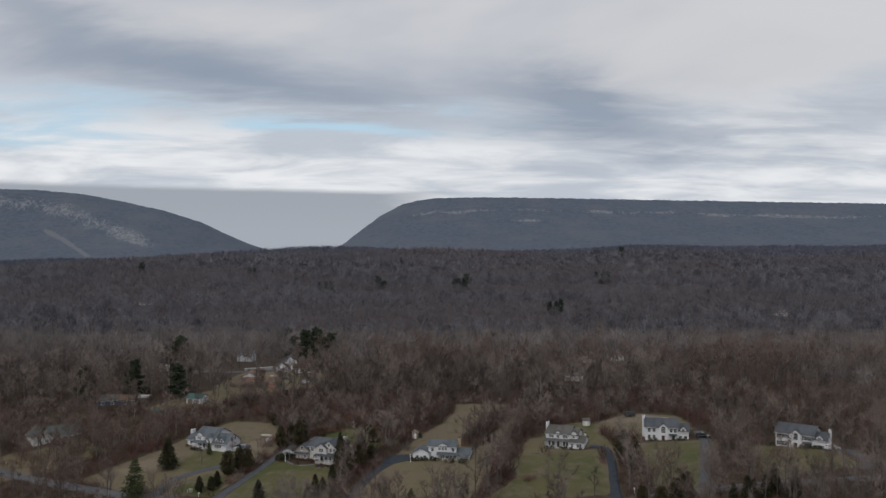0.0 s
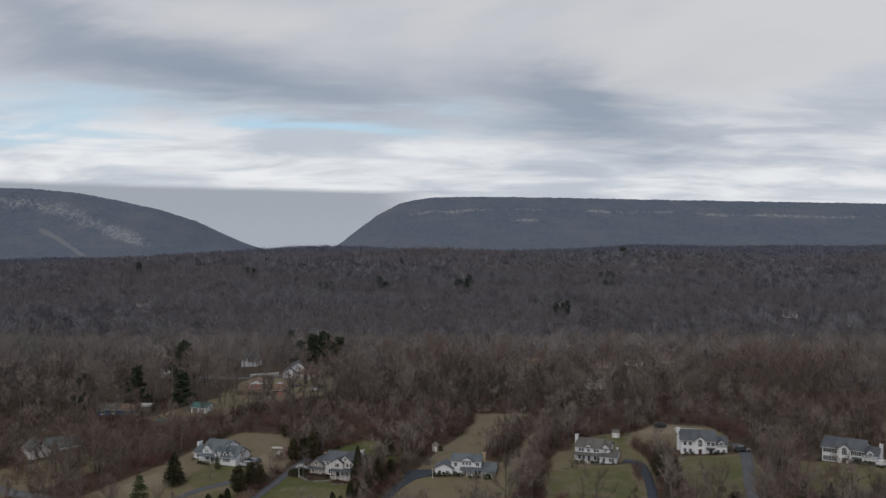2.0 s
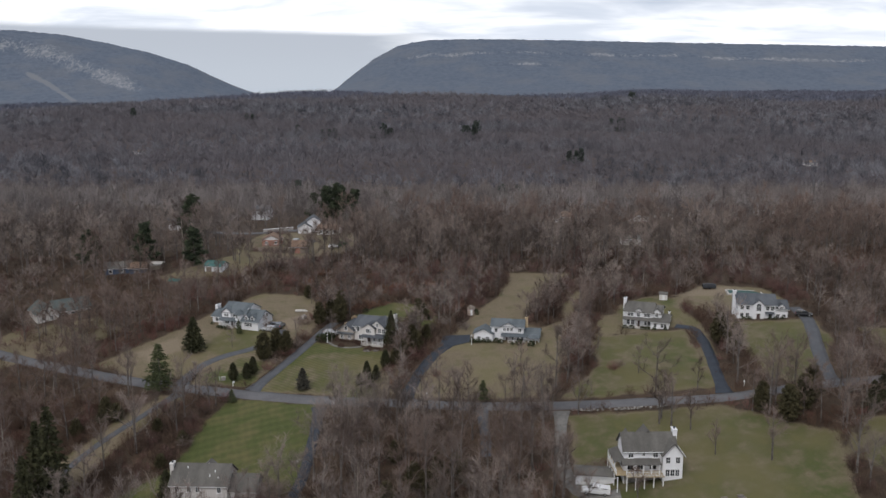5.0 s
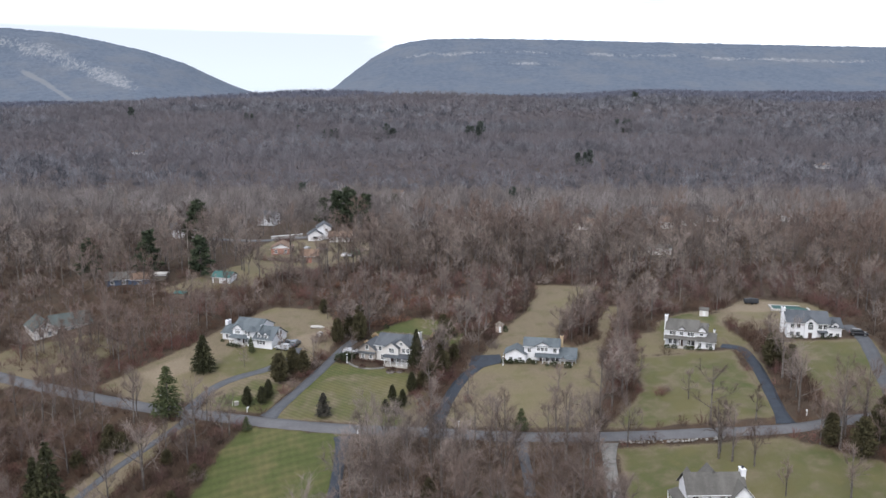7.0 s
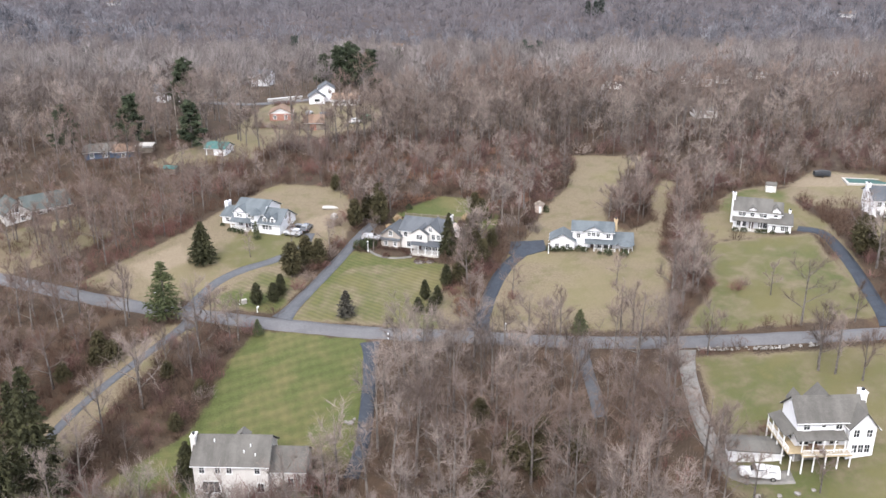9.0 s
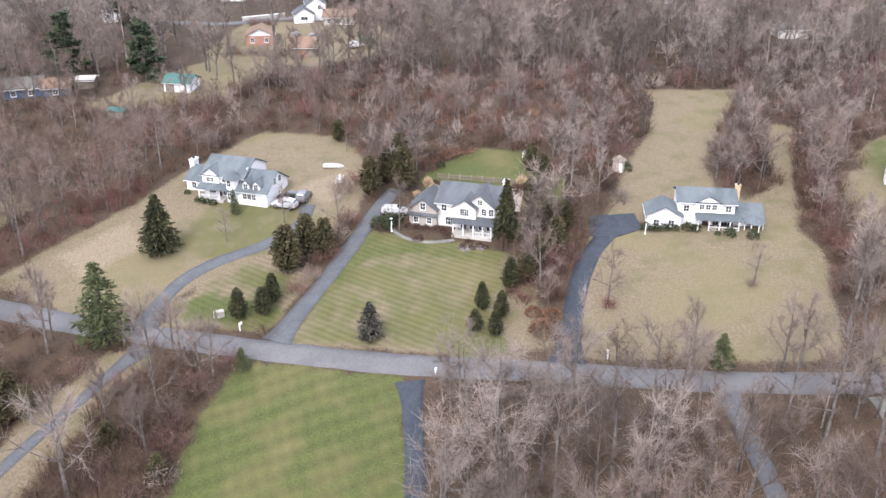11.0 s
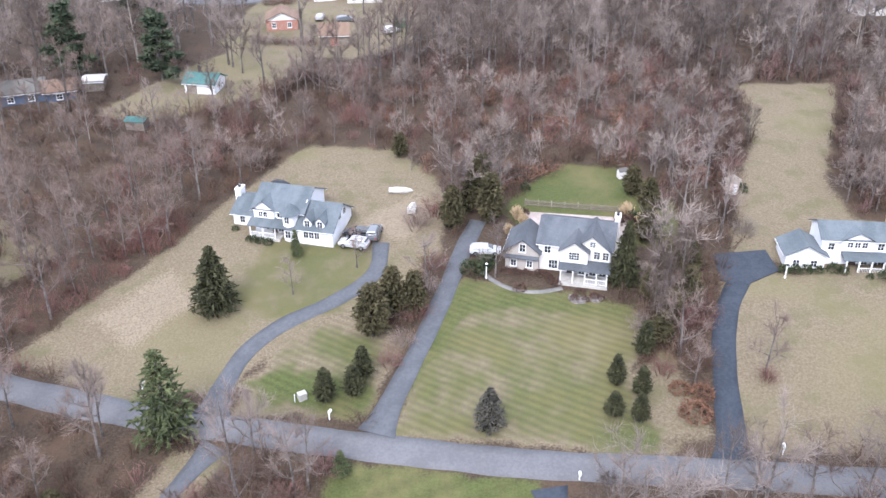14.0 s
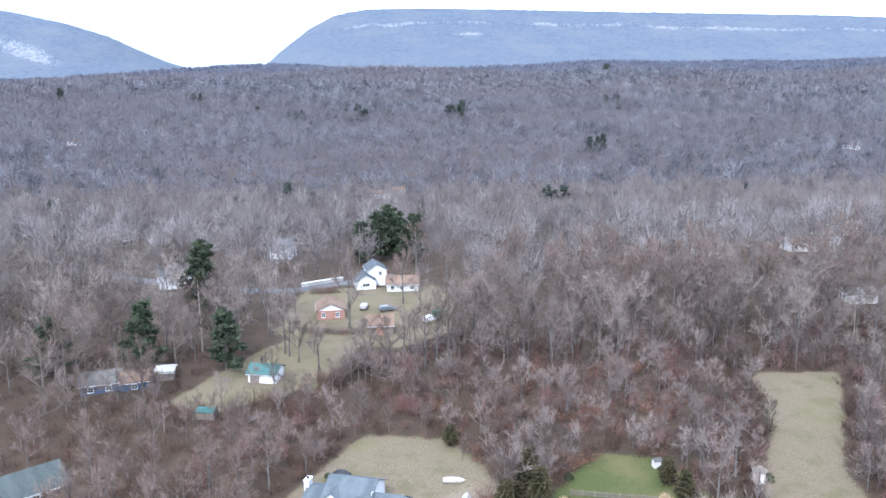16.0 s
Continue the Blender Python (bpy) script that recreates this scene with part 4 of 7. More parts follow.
def house(label, x, y, turn, wings, base=None, category="house", tall=1.0, wide=1.0, deep=1.16):
    """A house: an Empty on the ground with its wings. A wing: walls and a roof."""
    root = new("house")
    z = hz(x, y) if base is None else base
    root.matrix_world = pose(x, y, z, 0, 0, turn) @ Matrix.Diagonal((wide, deep, tall, 1))
    tagged(root, label, category)
    for x0, x1, y0, y1, eave, ridge, axis, wall, roof in wings:
        part("wall", gable_walls(x0, x1, y0, y1, -2.2, eave, ridge, axis), wall, root)
        part("roof", gable_roof(x0, x1, y0, y1, eave, ridge, axis), roof, root)
        for edge in ((y0 - 0.44, y1 + 0.36) if axis == "x" else (x0 - 0.44, x1 + 0.36)):
            row = (x0 - 0.38, x1 + 0.38, edge, edge + 0.08) if axis == "x" else (edge, edge + 0.08, y0 - 0.38, y1)
            part("gutter", boxes((*row, eave - 0.29, eave - 0.17)), TRIM, root, "white gutter")
    return root


def chimney(root, x, y, w, d, top, mat, z0=-2.0, label="chimney"):
    bm = boxes((x - w / 2, x + w / 2, y - d / 2, y + d / 2, z0, top), (x - w / 2 - 0.08, x + w / 2 + 0.08, y - d / 2 - 0.08, y + d / 2 + 0.08, top, top + 0.15))
    ob = part("chimney", bm, mat, root, label)
    part("flue", boxes((x - 0.18, x + 0.18, y - 0.18, y + 0.18, top + 0.15, top + 0.55)), SHUTTER, ob, "dark flue cap")
    return ob


def lean_roof(root, x0, x1, y0, y1, z0, z1, mat, ends=0.2):
    """A lean-to roof from the wall (y1, z1) down to the front (y0, z0)."""
    bm = bmesh.new()
    slab(bm, [(x0 - ends, y0, z0), (x1 + ends, y0, z0), (x1 + ends, y1, z1), (x0 - ends, y1, z1)], 0.16)
    return part("porch_roof", bm, mat, root)


def posts(root, xs, y, z0, z1, size=0.16, mat=None):
    for x in xs:
        part("post", boxes((x - size / 2, x + size / 2, y - size / 2, y + size / 2, z0, z1), (x - size * 0.8, x + size * 0.8, y - size * 0.8, y + size * 0.8, z1 - 0.12, z1 + 0.003)), mat or TRIM, root)


def railing(root, x0, x1, y, z, mat=None, along="x", fixed=0.0):
    """A rail with balusters."""
    def b(bm, a0, a1, h0, h1, t):
        if along == "x":
            box(bm, a0, a1, y - t, y + t, h0, h1)
        else:
            box(bm, fixed - t, fixed + t, a0, a1, h0, h1)
    bm = bmesh.new()
    b(bm, x0, x1, z + 0.90, z + 0.98, 0.05)
    b(bm, x0, x1, z + 0.10, z + 0.16, 0.03)
    v = x0
    while v < x1:
        b(bm, v - 0.02, v + 0.02, z + 0.1, z + 0.9, 0.02)
        v += 0.22
    return part("railing", bm, mat or TRIM, root)


def dormer(root, x, y0, y1, z0, eave, ridge, w, wall, roof, panes=(2, 2), glass=(0.8, 1.1)):
    """A gabled dormer that faces the front."""
    ob = part("dormer", gable_walls(x - w / 2, x + w / 2, y0, y1, z0, eave, ridge, "y"), wall, root)
    part("dormer_roof", gable_roof(x - w / 2, x + w / 2, y0, y1, eave, ridge, "y", 0.25, 0.1), roof, ob)
    window(root, "front", y0, x, (z0 + eave) / 2 + 0.15, glass[0], glass[1], panes)
    return ob


def door(root, face, at, u, z0, w=1.0, h=2.05, mat=None):
    m = {"front": pose(u, at, z0), "left": pose(at, u, z0, 0, 0, -90), "right": pose(at, u, z0, 0, 0, 90)}[face]
    bm = boxes((-w / 2 - 0.12, -w / 2, -0.08, 0.02, 0, h + 0.12), (w / 2, w / 2 + 0.12, -0.08, 0.02, 0, h + 0.12), (-w / 2, w / 2, -0.08, 0.02, h, h + 0.12))
    ob = part("door", bm, TRIM, root)
    ob.matrix_basis = m
    leaf = part("leaf", boxes((-w / 2, w / 2, -0.05, 0.01, 0, h)), mat or DOOR, ob)
    part("handle", boxes((w / 2 - 0.16, w / 2 - 0.08, -0.11, -0.05, 0.95, 1.1)), TRIM, leaf)
    return ob


# ---- houses ----
# blue-roofed house
h = house("white two-storey house with blue-grey roofs and two dormers", -87.6, 294.8, -19.1, (
    (0, 5.2, 1.6, 7.6, 2.7, 4.4, "x", WHITE, BLUE_SLATE), (4.2, 12.6, 0.9, 8.3, 4.7, 7.2, "x", WHITE, BLUE_SLATE), (12.2, 18.0, -0.6, 6.6, 2.7, 5.7, "x", WHITE, BLUE_SLATE)), tall=0.84, wide=0.944)
chimney(h, -0.35, 4.8, 0.9, 1.5, 5.6, WHITE, -2.0, "white boarded chimney")
part("gable", gable_walls(4.3, 7.7, 0.6, 4.0, 2.8, 4.75, 6.3, "y"), WHITE, h)
part("gable_roof", gable_roof(4.3, 7.7, 0.6, 4.2, 4.75, 6.3, "y", 0.3, 0.12), BLUE_SLATE, h)
turret = bmesh.new()
bmesh.ops.create_cone(turret, cap_ends=True, segments=10, radius1=1.35, radius2=1.35, depth=6.2, matrix=Matrix.Translation((10.6, 0.7, 1.6)))
part("turret", turret, WHITE, h)
cone = bmesh.new()
bmesh.ops.create_cone(cone, cap_ends=True, segments=10, radius1=1.75, radius2=0.03, depth=1.7, matrix=Matrix.Translation((10.6, 0.7, 5.55)))
part("turret_roof", cone, BLUE_SLATE, h)
lean_roof(h, 4.0, 12.4, -0.9, 0.95, 2.35, 3.15, BLUE_SLATE)
posts(h, (4.2, 6.3, 8.4), -0.7, -0.6, 2.25)
part("porch", boxes((4.0, 9.2, -0.95, 0.9, -1.6, 0.1)), CONCRETE, h)
railing(h, 4.2, 8.4, -0.75, 0.1)
for u in (13.8, 15.9):
    dormer(h, u, -0.35, 2.4, 2.8, 4.1, 4.95, 1.35, WHITE, BLUE_SLATE)
for u in (13.6, 14.5, 15.4):
    window(h, "front", -0.6, u, 1.55, 0.75, 1.2)
window(h, "front", 1.6, 1.6, 1.5, 0.8, 1.2)
for u in (5.5, 6.3):
    window(h, "front", 0.6, u, 3.75, 0.65, 0.9)
window(h, "front", 0.9, 8.6, 3.9, 0.8, 1.3)
for u in (5.3, 6.2):
    window(h, "front", 0.9, u, 1.35, 0.8, 1.3)
window(h, "front", 0.9, 8.9, 1.3, 1.6, 1.7, (3, 2))
door(h, "front", 0.9, 7.6, 0.1)
window(h, "front", -0.68, 10.6, 4.0, 0.7, 1.2)
window(h, "front", -0.68, 10.6, 1.2, 0.8, 1.4)
for u in (2.2, 3.9):
    window(h, "right", 18.0, u, 3.9, 0.8, 1.2)
for u in (1.2, 4.6):
    part("garage_door", boxes((18.0, 18.06, u - 1.25, u + 1.25, -0.6, 1.65)), TRIM, h, "white garage door")
window(h, "right", 12.6, 2.6, 5.7, 0.7, 0.7)

# gabled house with a pool
h = house("ivory house with twin front gables, slate roof and porch", -47.8, 280.8, -19.1, (
    (0.4, 5.2, 0, 5.6, 3.5, 5.5, "y", TAUPE, SLATE), (5.0, 15.2, 0.6, 8.0, 5.0, 7.2, "x", IVORY, SLATE)), tall=0.87, wide=0.979)
for x0, x1, y0, ridge in ((9.9, 15.1, 0.0, 7.4), (8.3, 12.1, -0.7, 6.5)):
    part("gable", gable_walls(x0, x1, y0, 5.0, 2.3, 5.0, ridge, "y"), IVORY, h)
    part("gable_roof", gable_roof(x0, x1, y0, 5.2, 5.0, ridge, "y", 0.3, 0.12), SLATE, h)
lean_roof(h, 0.3, 5.0, -0.45, 0.05, 2.35, 2.7, SLATE)
lean_roof(h, 8.4, 15.2, -1.9, 0.1, 2.45, 3.1, SLATE)
part("porch", boxes((8.4, 15.2, -2.0, 0.6, -1.6, 0.1)), CONCRETE, h)
posts(h, (8.6, 10.3, 12.0, 13.6, 15.0), -1.75, -0.9, 2.3)
railing(h, 12.0, 15.0, -1.75, 0.1)
window(h, "front", 0.0, 2.8, 4.0, 0.8, 1.3)
for u in (1.6, 3.9):
    window(h, "front", 0.0, u, 1.2, 0.75, 1.1)
window(h, "front", 0.6, 6.3, 3.9, 0.85, 1.25)
window(h, "front", 0.6, 7.2, 1.3, 1.2, 1.5, (3, 2))
window(h, "front", -0.7, 10.2, 4.1, 1.4, 1.3, (4, 3))
window(h, "front", 0.0, 12.6, 6.0, 0.75, 0.9, (2, 3))
for u in (13.3, 14.5):
    window(h, "front", 0.0, u, 4.15, 0.8, 1.3, (2, 3))
for u in (11.4, 12.9, 14.3):
    window(h, "front", 0.0, u, 1.2, 0.9, 1.4)
door(h, "front", 0.55, 9.7, 0.1)
chimney(h, 15.5, 5.4, 0.8, 1.3, 7.9, IVORY, -2.0, "ivory boarded chimney")

# long low white house
h = house("white house with blue-grey roofs, front garage gable and porch", -9.8, 274.9, -10.4, (
    (0.5, 5.9, 0, 4.2, 2.6, 4.2, "y", WHITE, BLUE_SLATE), (5.4, 14.4, 1.0, 5.6, 5.0, 6.5, "x", WHITE, BLUE_SLATE), (14.4, 18.8, 0.8, 5.8, 2.5, 3.9, "x", WHITE, BLUE_SLATE)), tall=0.88, wide=0.982)
part("gable", gable_walls(8.0, 12.2, 0.75, 3.2, 3.0, 5.0, 6.2, "y"), WHITE, h)
part("gable_roof", gable_roof(8.0, 12.2, 0.75, 3.3, 5.0, 6.2, "y", 0.3, 0.12), BLUE_SLATE, h)
lean_roof(h, 8.4, 15.2, -0.7, 1.0, 2.35, 2.85, BLUE_SLATE)
part("porch", boxes((8.4, 15.2, -0.8, 1.0, -1.6, 0.15)), TRIM, h)
posts(h, (8.6, 10.3, 12.0, 13.6, 15.0), -0.6, -0.8, 2.25)
railing(h, 10.3, 15.0, -0.65, 0.15)
gazebo = bmesh.new()
bmesh.ops.create_cone(gazebo, cap_ends=True, segments=8, radius1=1.95, radius2=0.05, depth=0.9, matrix=Matrix.Translation((17.4, 0.3, 2.75)))
part("gazebo_roof", gazebo, BLUE_SLATE, h)
floor8 = bmesh.new()
bmesh.ops.create_cone(floor8, cap_ends=True, segments=8, radius1=1.7, radius2=1.7, depth=1.6, matrix=Matrix.Translation((17.4, 0.3, -0.65)))
part("gazebo_floor", floor8, TRIM, h)
for i in range(8):
    a = math.pi * (i + 0.5) / 4
    posts(h, (17.4 + 1.55 * math.cos(a),), 0.3 + 1.55 * math.sin(a), 0.1, 2.2, 0.14)
for u in (2.0, 4.4):
    window(h, "front", 0.0, u, 1.1, 0.85, 1.1)
door(h, "front", 1.0, 10.0, 0.15)
for u in (11.6, 13.0, 14.0):
    window(h, "front", 1.0, u, 1.25, 0.9, 1.2)
for u in (9.6, 10.6, 11.6):
    window(h, "front", 0.75, u - 0.5, 4.15, 0.7, 0.9)
window(h, "front", 1.0, 6.7, 3.6, 0.8, 1.1)
window(h, "front", 1.0, 13.4, 3.8, 0.8, 1.1)
chimney(h, 15.0, 3.6, 0.75, 0.75, 7.2, STRAW, 0.0, "slim tan boarded chimney")

# small colonial with a porch
h = house("white colonial house with grey roof, end chimney and porch", 33.5, 280.1, -19.9, (
    (0, 8.6, 0, 7.0, 4.6, 6.6, "x", WHITE, GREY_SHINGLE), (8.4, 11.2, 0.4, 6.4, 4.4, 6.0, "x", WHITE, GREY_SHINGLE), (8.4, 13.6, -1.2, 5.6, 2.4, 3.8, "x", WHITE, GREY_SHINGLE)), tall=0.92, wide=0.910)
chimney(h, -0.4, 3.2, 0.8, 1.6, 7.6, WHITE, -2.0, "tall white end chimney")
part("gable", gable_walls(2.9, 5.7, -0.1, 3.0, 3.0, 4.55, 5.6, "y"), WHITE, h)
part("gable_roof", gable_roof(2.9, 5.7, -0.1, 3.2, 4.55, 5.6, "y", 0.25, 0.12), GREY_SHINGLE, h)
dormer(h, 9.8, 0.2, 2.8, 3.0, 4.8, 5.9, 2.3, WHITE, GREY_SHINGLE)
lean_roof(h, -0.2, 8.6, -1.5, 0.05, 2.45, 2.95, GREY_SHINGLE)
part("porch", boxes((-0.2, 8.5, -1.9, 0.0, -1.6, 0.1)), CONCRETE, h)
posts(h, (0.0, 2.1, 4.2, 6.3, 8.3), -1.35, -0.8, 2.35)
for u in (1.4, 2.3, 6.4, 7.3):
    window(h, "front", 0.0, u, 3.75, 0.75, 1.15)
window(h, "front", -0.1, 4.3, 3.8, 0.9, 1.1)
for u in (1.3, 2.6, 6.4, 7.6):
    window(h, "front", 0.0, u, 1.25, 0.85, 1.4)
door(h, "front", 0.0, 4.3, 0.1)
for u in (9.6, 11.6, 12.5):
    window(h, "front", -1.2, u, 1.25, 0.75, 1.15)
chimney(h, 13.2, 3.0, 0.5, 0.5, 4.4, WHITE, 2.0, "small white vent stack")

# large white house with an arched window
def great_house(label, x, y, turn, s, shutters, mirror_chimney):
    h = house(label, x, y, turn, ((0, 10.8 * s, 0, 8.0, 5.1, 7.5, "x", WHITE, SLATE), (10.4 * s, 14.2 * s, 0.3, 6.8, 3.9, 5.8, "x", WHITE, SLATE)), tall=0.84)
    chimney(h, 14.5 * s if mirror_chimney else -0.4, 4.0, 0.8, 1.4, 6.8 if mirror_chimney else 8.2, WHITE, -2.0, "white end chimney")
    part("gable", gable_walls(4.4 * s, 7.4 * s, -0.5, 4.0, -2.0, 5.2, 6.6, "y"), WHITE, h)
    part("gable_roof", gable_roof(4.4 * s, 7.4 * s, -0.5, 4.2, 5.2, 6.6, "y", 0.25, 0.12), SLATE, h)
    dormer(h, 12.4 * s, 0.15, 3.0, 3.2, 4.5, 5.5, 1.9, WHITE, SLATE)
    for u in (1.3, 2.9, 8.5, 9.8):
        window(h, "front", 0.0, u * s, 3.9, 0.85, 1.3, (2, 2), shutters)
    for u in (1.3, 2.9, 9.3):
        window(h, "front", 0.0, u * s, 1.3, 0.85, 1.4, (2, 2), shutters)
    window(h, "front", -0.5, 5.9 * s, 3.9, 1.2, 1.6, (3, 3))
    arch = bmesh.new()
    bmesh.ops.create_cone(arch, cap_ends=True, segments=16, radius1=0.62, radius2=0.62, depth=0.07, matrix=Matrix.Translation((5.9 * s, -0.52, 4.82)) @ Matrix.Rotation(radians(90), 4, "X"))
    part("arched_pane", arch, GLASS, h, "dark arched window glass")
    door(h, "front", -0.5, 5.9 * s, 0.05)
    part("steps", boxes((5.9 * s - 1.1, 5.9 * s + 1.1, -1.6, -0.5, -1.2, 0.05), (5.9 * s - 1.1, 5.9 * s + 1.1, -2.1, -1.6, -1.2, -0.2)), CONCRETE, h)
    lean_roof(h, 8.0 * s, 10.2 * s, -0.8, 0.05, 2.35, 2.75, SLATE)
    for u in (11.5, 13.2):
        window(h, "front", 0.3, u * s, 1.3, 0.85, 1.3, (2, 2), shutters)
    for u in (2.4, 5.4):
        window(h, "left", 0.0, u, 3.9, 0.8, 1.2)
        window(h, "left", 0.0, u, 1.3, 0.8, 1.2)
    return h


great_house("large white house with arched entrance window and slate roof", 65.4, 279.9, -11.3, 0.955, None, False)
great_house("large white house with dark shutters and an end chimney", 101.0, 263.1, -35.6, 1.004, SHUTTER, True)

# house among trees on the lane
h = house("white gabled house with a weathered green-grey roof", -140.5, 298.3, 38.6, (
    (0, 5.6, 0, 8.0, 2.9, 5.4, "y", IVORY, MOSSY), (5.2, 15.0, 1.0, 8.2, 2.6, 5.2, "x", IVORY, MOSSY)), wide=1.079)
for u in (1.7, 3.9):
    window(h, "front", 0.0, u, 1.4, 0.9, 1.2)
window(h, "front", 0.0, 2.8, 3.6, 0.8, 0.9)
for u in (8.0, 10.0, 13.0, 14.0):
    window(h, "front", 1.0, u, 1.3, 0.95, 1.2)
for u in (3.4, 5.6):
    window(h, "right", 15.0, u, 1.3, 0.9, 1.2)
door(h, "front", 1.0, 6.6, 0.0)

# house with a wrap-around deck, seen from behind
h = house("tall white house with wrap-around deck, seen from its garden", 16.7, 202.1, 0.9, (
    (0.3, 10.4, 0, 4.7, 7.1, 9.7, "x", WHITE, GREY_SHINGLE), (7.6, 11.5, -0.9, 3.4, 6.5, 8.9, "y", WHITE, GREY_SHINGLE)), base=hz(18.0, 204.0) - 0.6, wide=1.013)
for gx_, half in ((1.8, 0.7), (5.4, 1.7)):
    part("gable", gable_walls(gx_ - half, gx_ + half, 2.4, 5.2, 6.0, 8.0, 8.7 + half * 0.75, "y"), WHITE, h)
    part("gable_roof", gable_roof(gx_ - half, gx_ + half, 2.4, 5.4, 8.0, 8.7 + half * 0.75, "y", 0.25, 0.12), GREY_SHINGLE, h)
chimney(h, 10.6, 2.4, 0.8, 1.3, 10.4, WHITE, 6.0, "white boarded chimney")
lean_roof(h, -0.2, 7.0, -1.6, 0.05, 4.95, 5.55, GREY_SHINGLE)
bm = bmesh.new()
slab(bm, [(-1.6, -0.2, 4.9), (0.35, -0.2, 5.55), (0.35, 5.2, 5.55), (-1.6, 5.2, 4.9)], 0.16)
part("porch_roof", bm, GREY_SHINGLE, h)
part("deck", boxes((-1.6, 0.3, -1.6, 5.2, 2.75, 2.9), (0.303, 7.6, -2.4, 0.0, 2.75, 2.9)), DECK_WOOD, h, "pale timber deck")
posts(h, (0.5, 2.1, 3.7, 5.3, 6.8), -1.5, 2.9, 4.85)
posts(h, (-1.4, 0.4, 2.1, 3.8, 5.6, 7.4), -2.25, -1.6, 2.75)
for yy in (0.0, 1.7, 3.4, 5.0):
    posts(h, (-1.5,), yy, -1.6, 4.8)
railing(h, 0.3, 7.6, -2.3, 2.9)
railing(h, -1.6, 5.2, 0, 2.9, None, "y", -1.5)
for u in (1.6, 6.4):
    window(h, "front", 0.0, u, 6.25, 0.9, 1.1)
window(h, "front", 0.0, 4.1, 6.4, 0.5, 0.7)
for u in (1.5, 3.6, 6.0):
    window(h, "front", 0.0, u, 4.05, 1.3, 1.7, (2, 1))
for u in (8.6, 10.5):
    window(h, "front", -0.9, u, 5.5, 0.8, 1.2)
    window(h, "front", -0.9, u, 2.9, 0.75, 1.3)
window(h, "front", -0.9, 9.55, 2.9, 0.75, 1.3)
for u in (1.6, 3.4):
    window(h, "left", 0.3, u, 4.0, 0.9, 1.5)
part("basement_wall", boxes((0.5, 7.4, -0.05, 0.0, -1.6, 2.6)), STONE, h)
part("patio_set", boxes((1.9, 3.1, -1.3, -0.5, 3.55, 3.62), (2.4, 2.6, -1.0, -0.8, 2.9, 3.55), (1.5, 1.85, -1.1, -0.7, 2.9, 3.4), (3.2, 3.55, -1.1, -0.7, 2.9, 3.4)), BROWN_SHINGLE, h, "brown patio table and seats")

g = house("low garage with a pale grey roof beside a driveway", 7.9, 203.7, -8.6, ((0, 7.4, 0, 3.2, 2.1, 2.5, "x", WHITE, GREY_SHINGLE),), base=hz(11.0, 203.0) - 0.1, category="garage", wide=1.012)
part("garage_door", boxes((1.0, 3.6, -0.06, 0.0, -0.1, 1.8)), TRIM, g, "white garage door")
part("garage_door", boxes((4.1, 6.6, -0.06, 0.0, -0.1, 1.8)), TRIM, g, "white garage door")

# house at the foot of the lawn, seen from behind
h = house("off-white two-storey house with grey roof, seen from behind", -73.9, 207.7, -3.1, (
    (0, 12.8, 0, 6.4, 5.6, 8.5, "x", IVORY, GREY_SHINGLE), (12.6, 18.9, 0.8, 6.0, 4.1, 6.4, "x", IVORY, GREY_SHINGLE)), base=hz(-68.0, 210.0) + 0.2, wide=0.907)
chimney(h, -0.4, 2.6, 0.8, 1.3, 8.9, IVORY, -2.0, "off-white end chimney")
for u in (1.5, 4.2, 6.2, 11.0):
    window(h, "front", 0.0, u, 4.7, 0.85, 1.35)
window(h, "front", 0.0, 2.9, 1.5, 2.8, 2.0, (3, 1))
window(h, "front", 0.0, 11.4, 1.5, 1.0, 1.5)
window(h, "front", 0.8, 16.4, 2.0, 1.0, 1.3)
part("gable", gable_walls(6.6, 8.8, 3.4, 4.6, 5.5, 8.0, 8.85, "y"), IVORY, h)
part("gable_roof", gable_roof(6.6, 8.8, 3.4, 4.8, 8.0, 8.85, "y", 0.2, 0.1), GREY_SHINGLE, h)
for u, w in ((3.2, 2.4), (9.6, 1.9), (8.6, 1.2), (10.6, 0.9)):
    part("roof_vent", boxes((u - 0.09, u + 0.09, w - 0.09, w + 0.09, 5.6 + w * 0.9 - 0.2, 5.6 + w * 0.9 + 0.6)), TRIM, h, "white roof vent")

# houses and sheds behind the woods
h = house("small white shed with a teal metal roof", -101.5, 344.6, -14.9, ((0, 6.4, 0, 4.6, 2.2, 3.4, "x", WHITE, TEAL_METAL),), category="shed", wide=0.982)
part("door", boxes((0.5, 2.6, -0.07, 0.0, -0.2, 1.8)), WEATHERED, h, "weathered boarded door")
chimney(h, 2.2, 2.6, 0.25, 0.25, 4.2, SHUTTER, 2.0, "thin dark stovepipe")
h = house("red brick bungalow with a brown roof and white gable", -88.4, 381.6, 3.4, ((0, 7.6, 0, 7.0, 2.5, 4.2, "y", BRICKWORK, BROWN_SHINGLE),), wide=0.954)
for u in (1.8, 5.6):
    window(h, "front", 0.0, u, 1.3, 0.9, 1.1)
part("pediment", gable_walls(0.05, 7.55, -0.06, -0.01, 2.45, 2.5, 4.15, "y"), TRIM, h)
h = house("white two-storey house with a grey roof by the lane", -78.3, 408.5, 8.5, ((0, 6.0, 0, 5.0, 2.6, 4.4, "y", WHITE, SLATE), (4.0, 10.0, 3.0, 9.0, 4.8, 6.6, "y", WHITE, SLATE)), wide=0.947)
window(h, "front", 0.0, 3.0, 1.4, 2.0, 0.9, (3, 1))
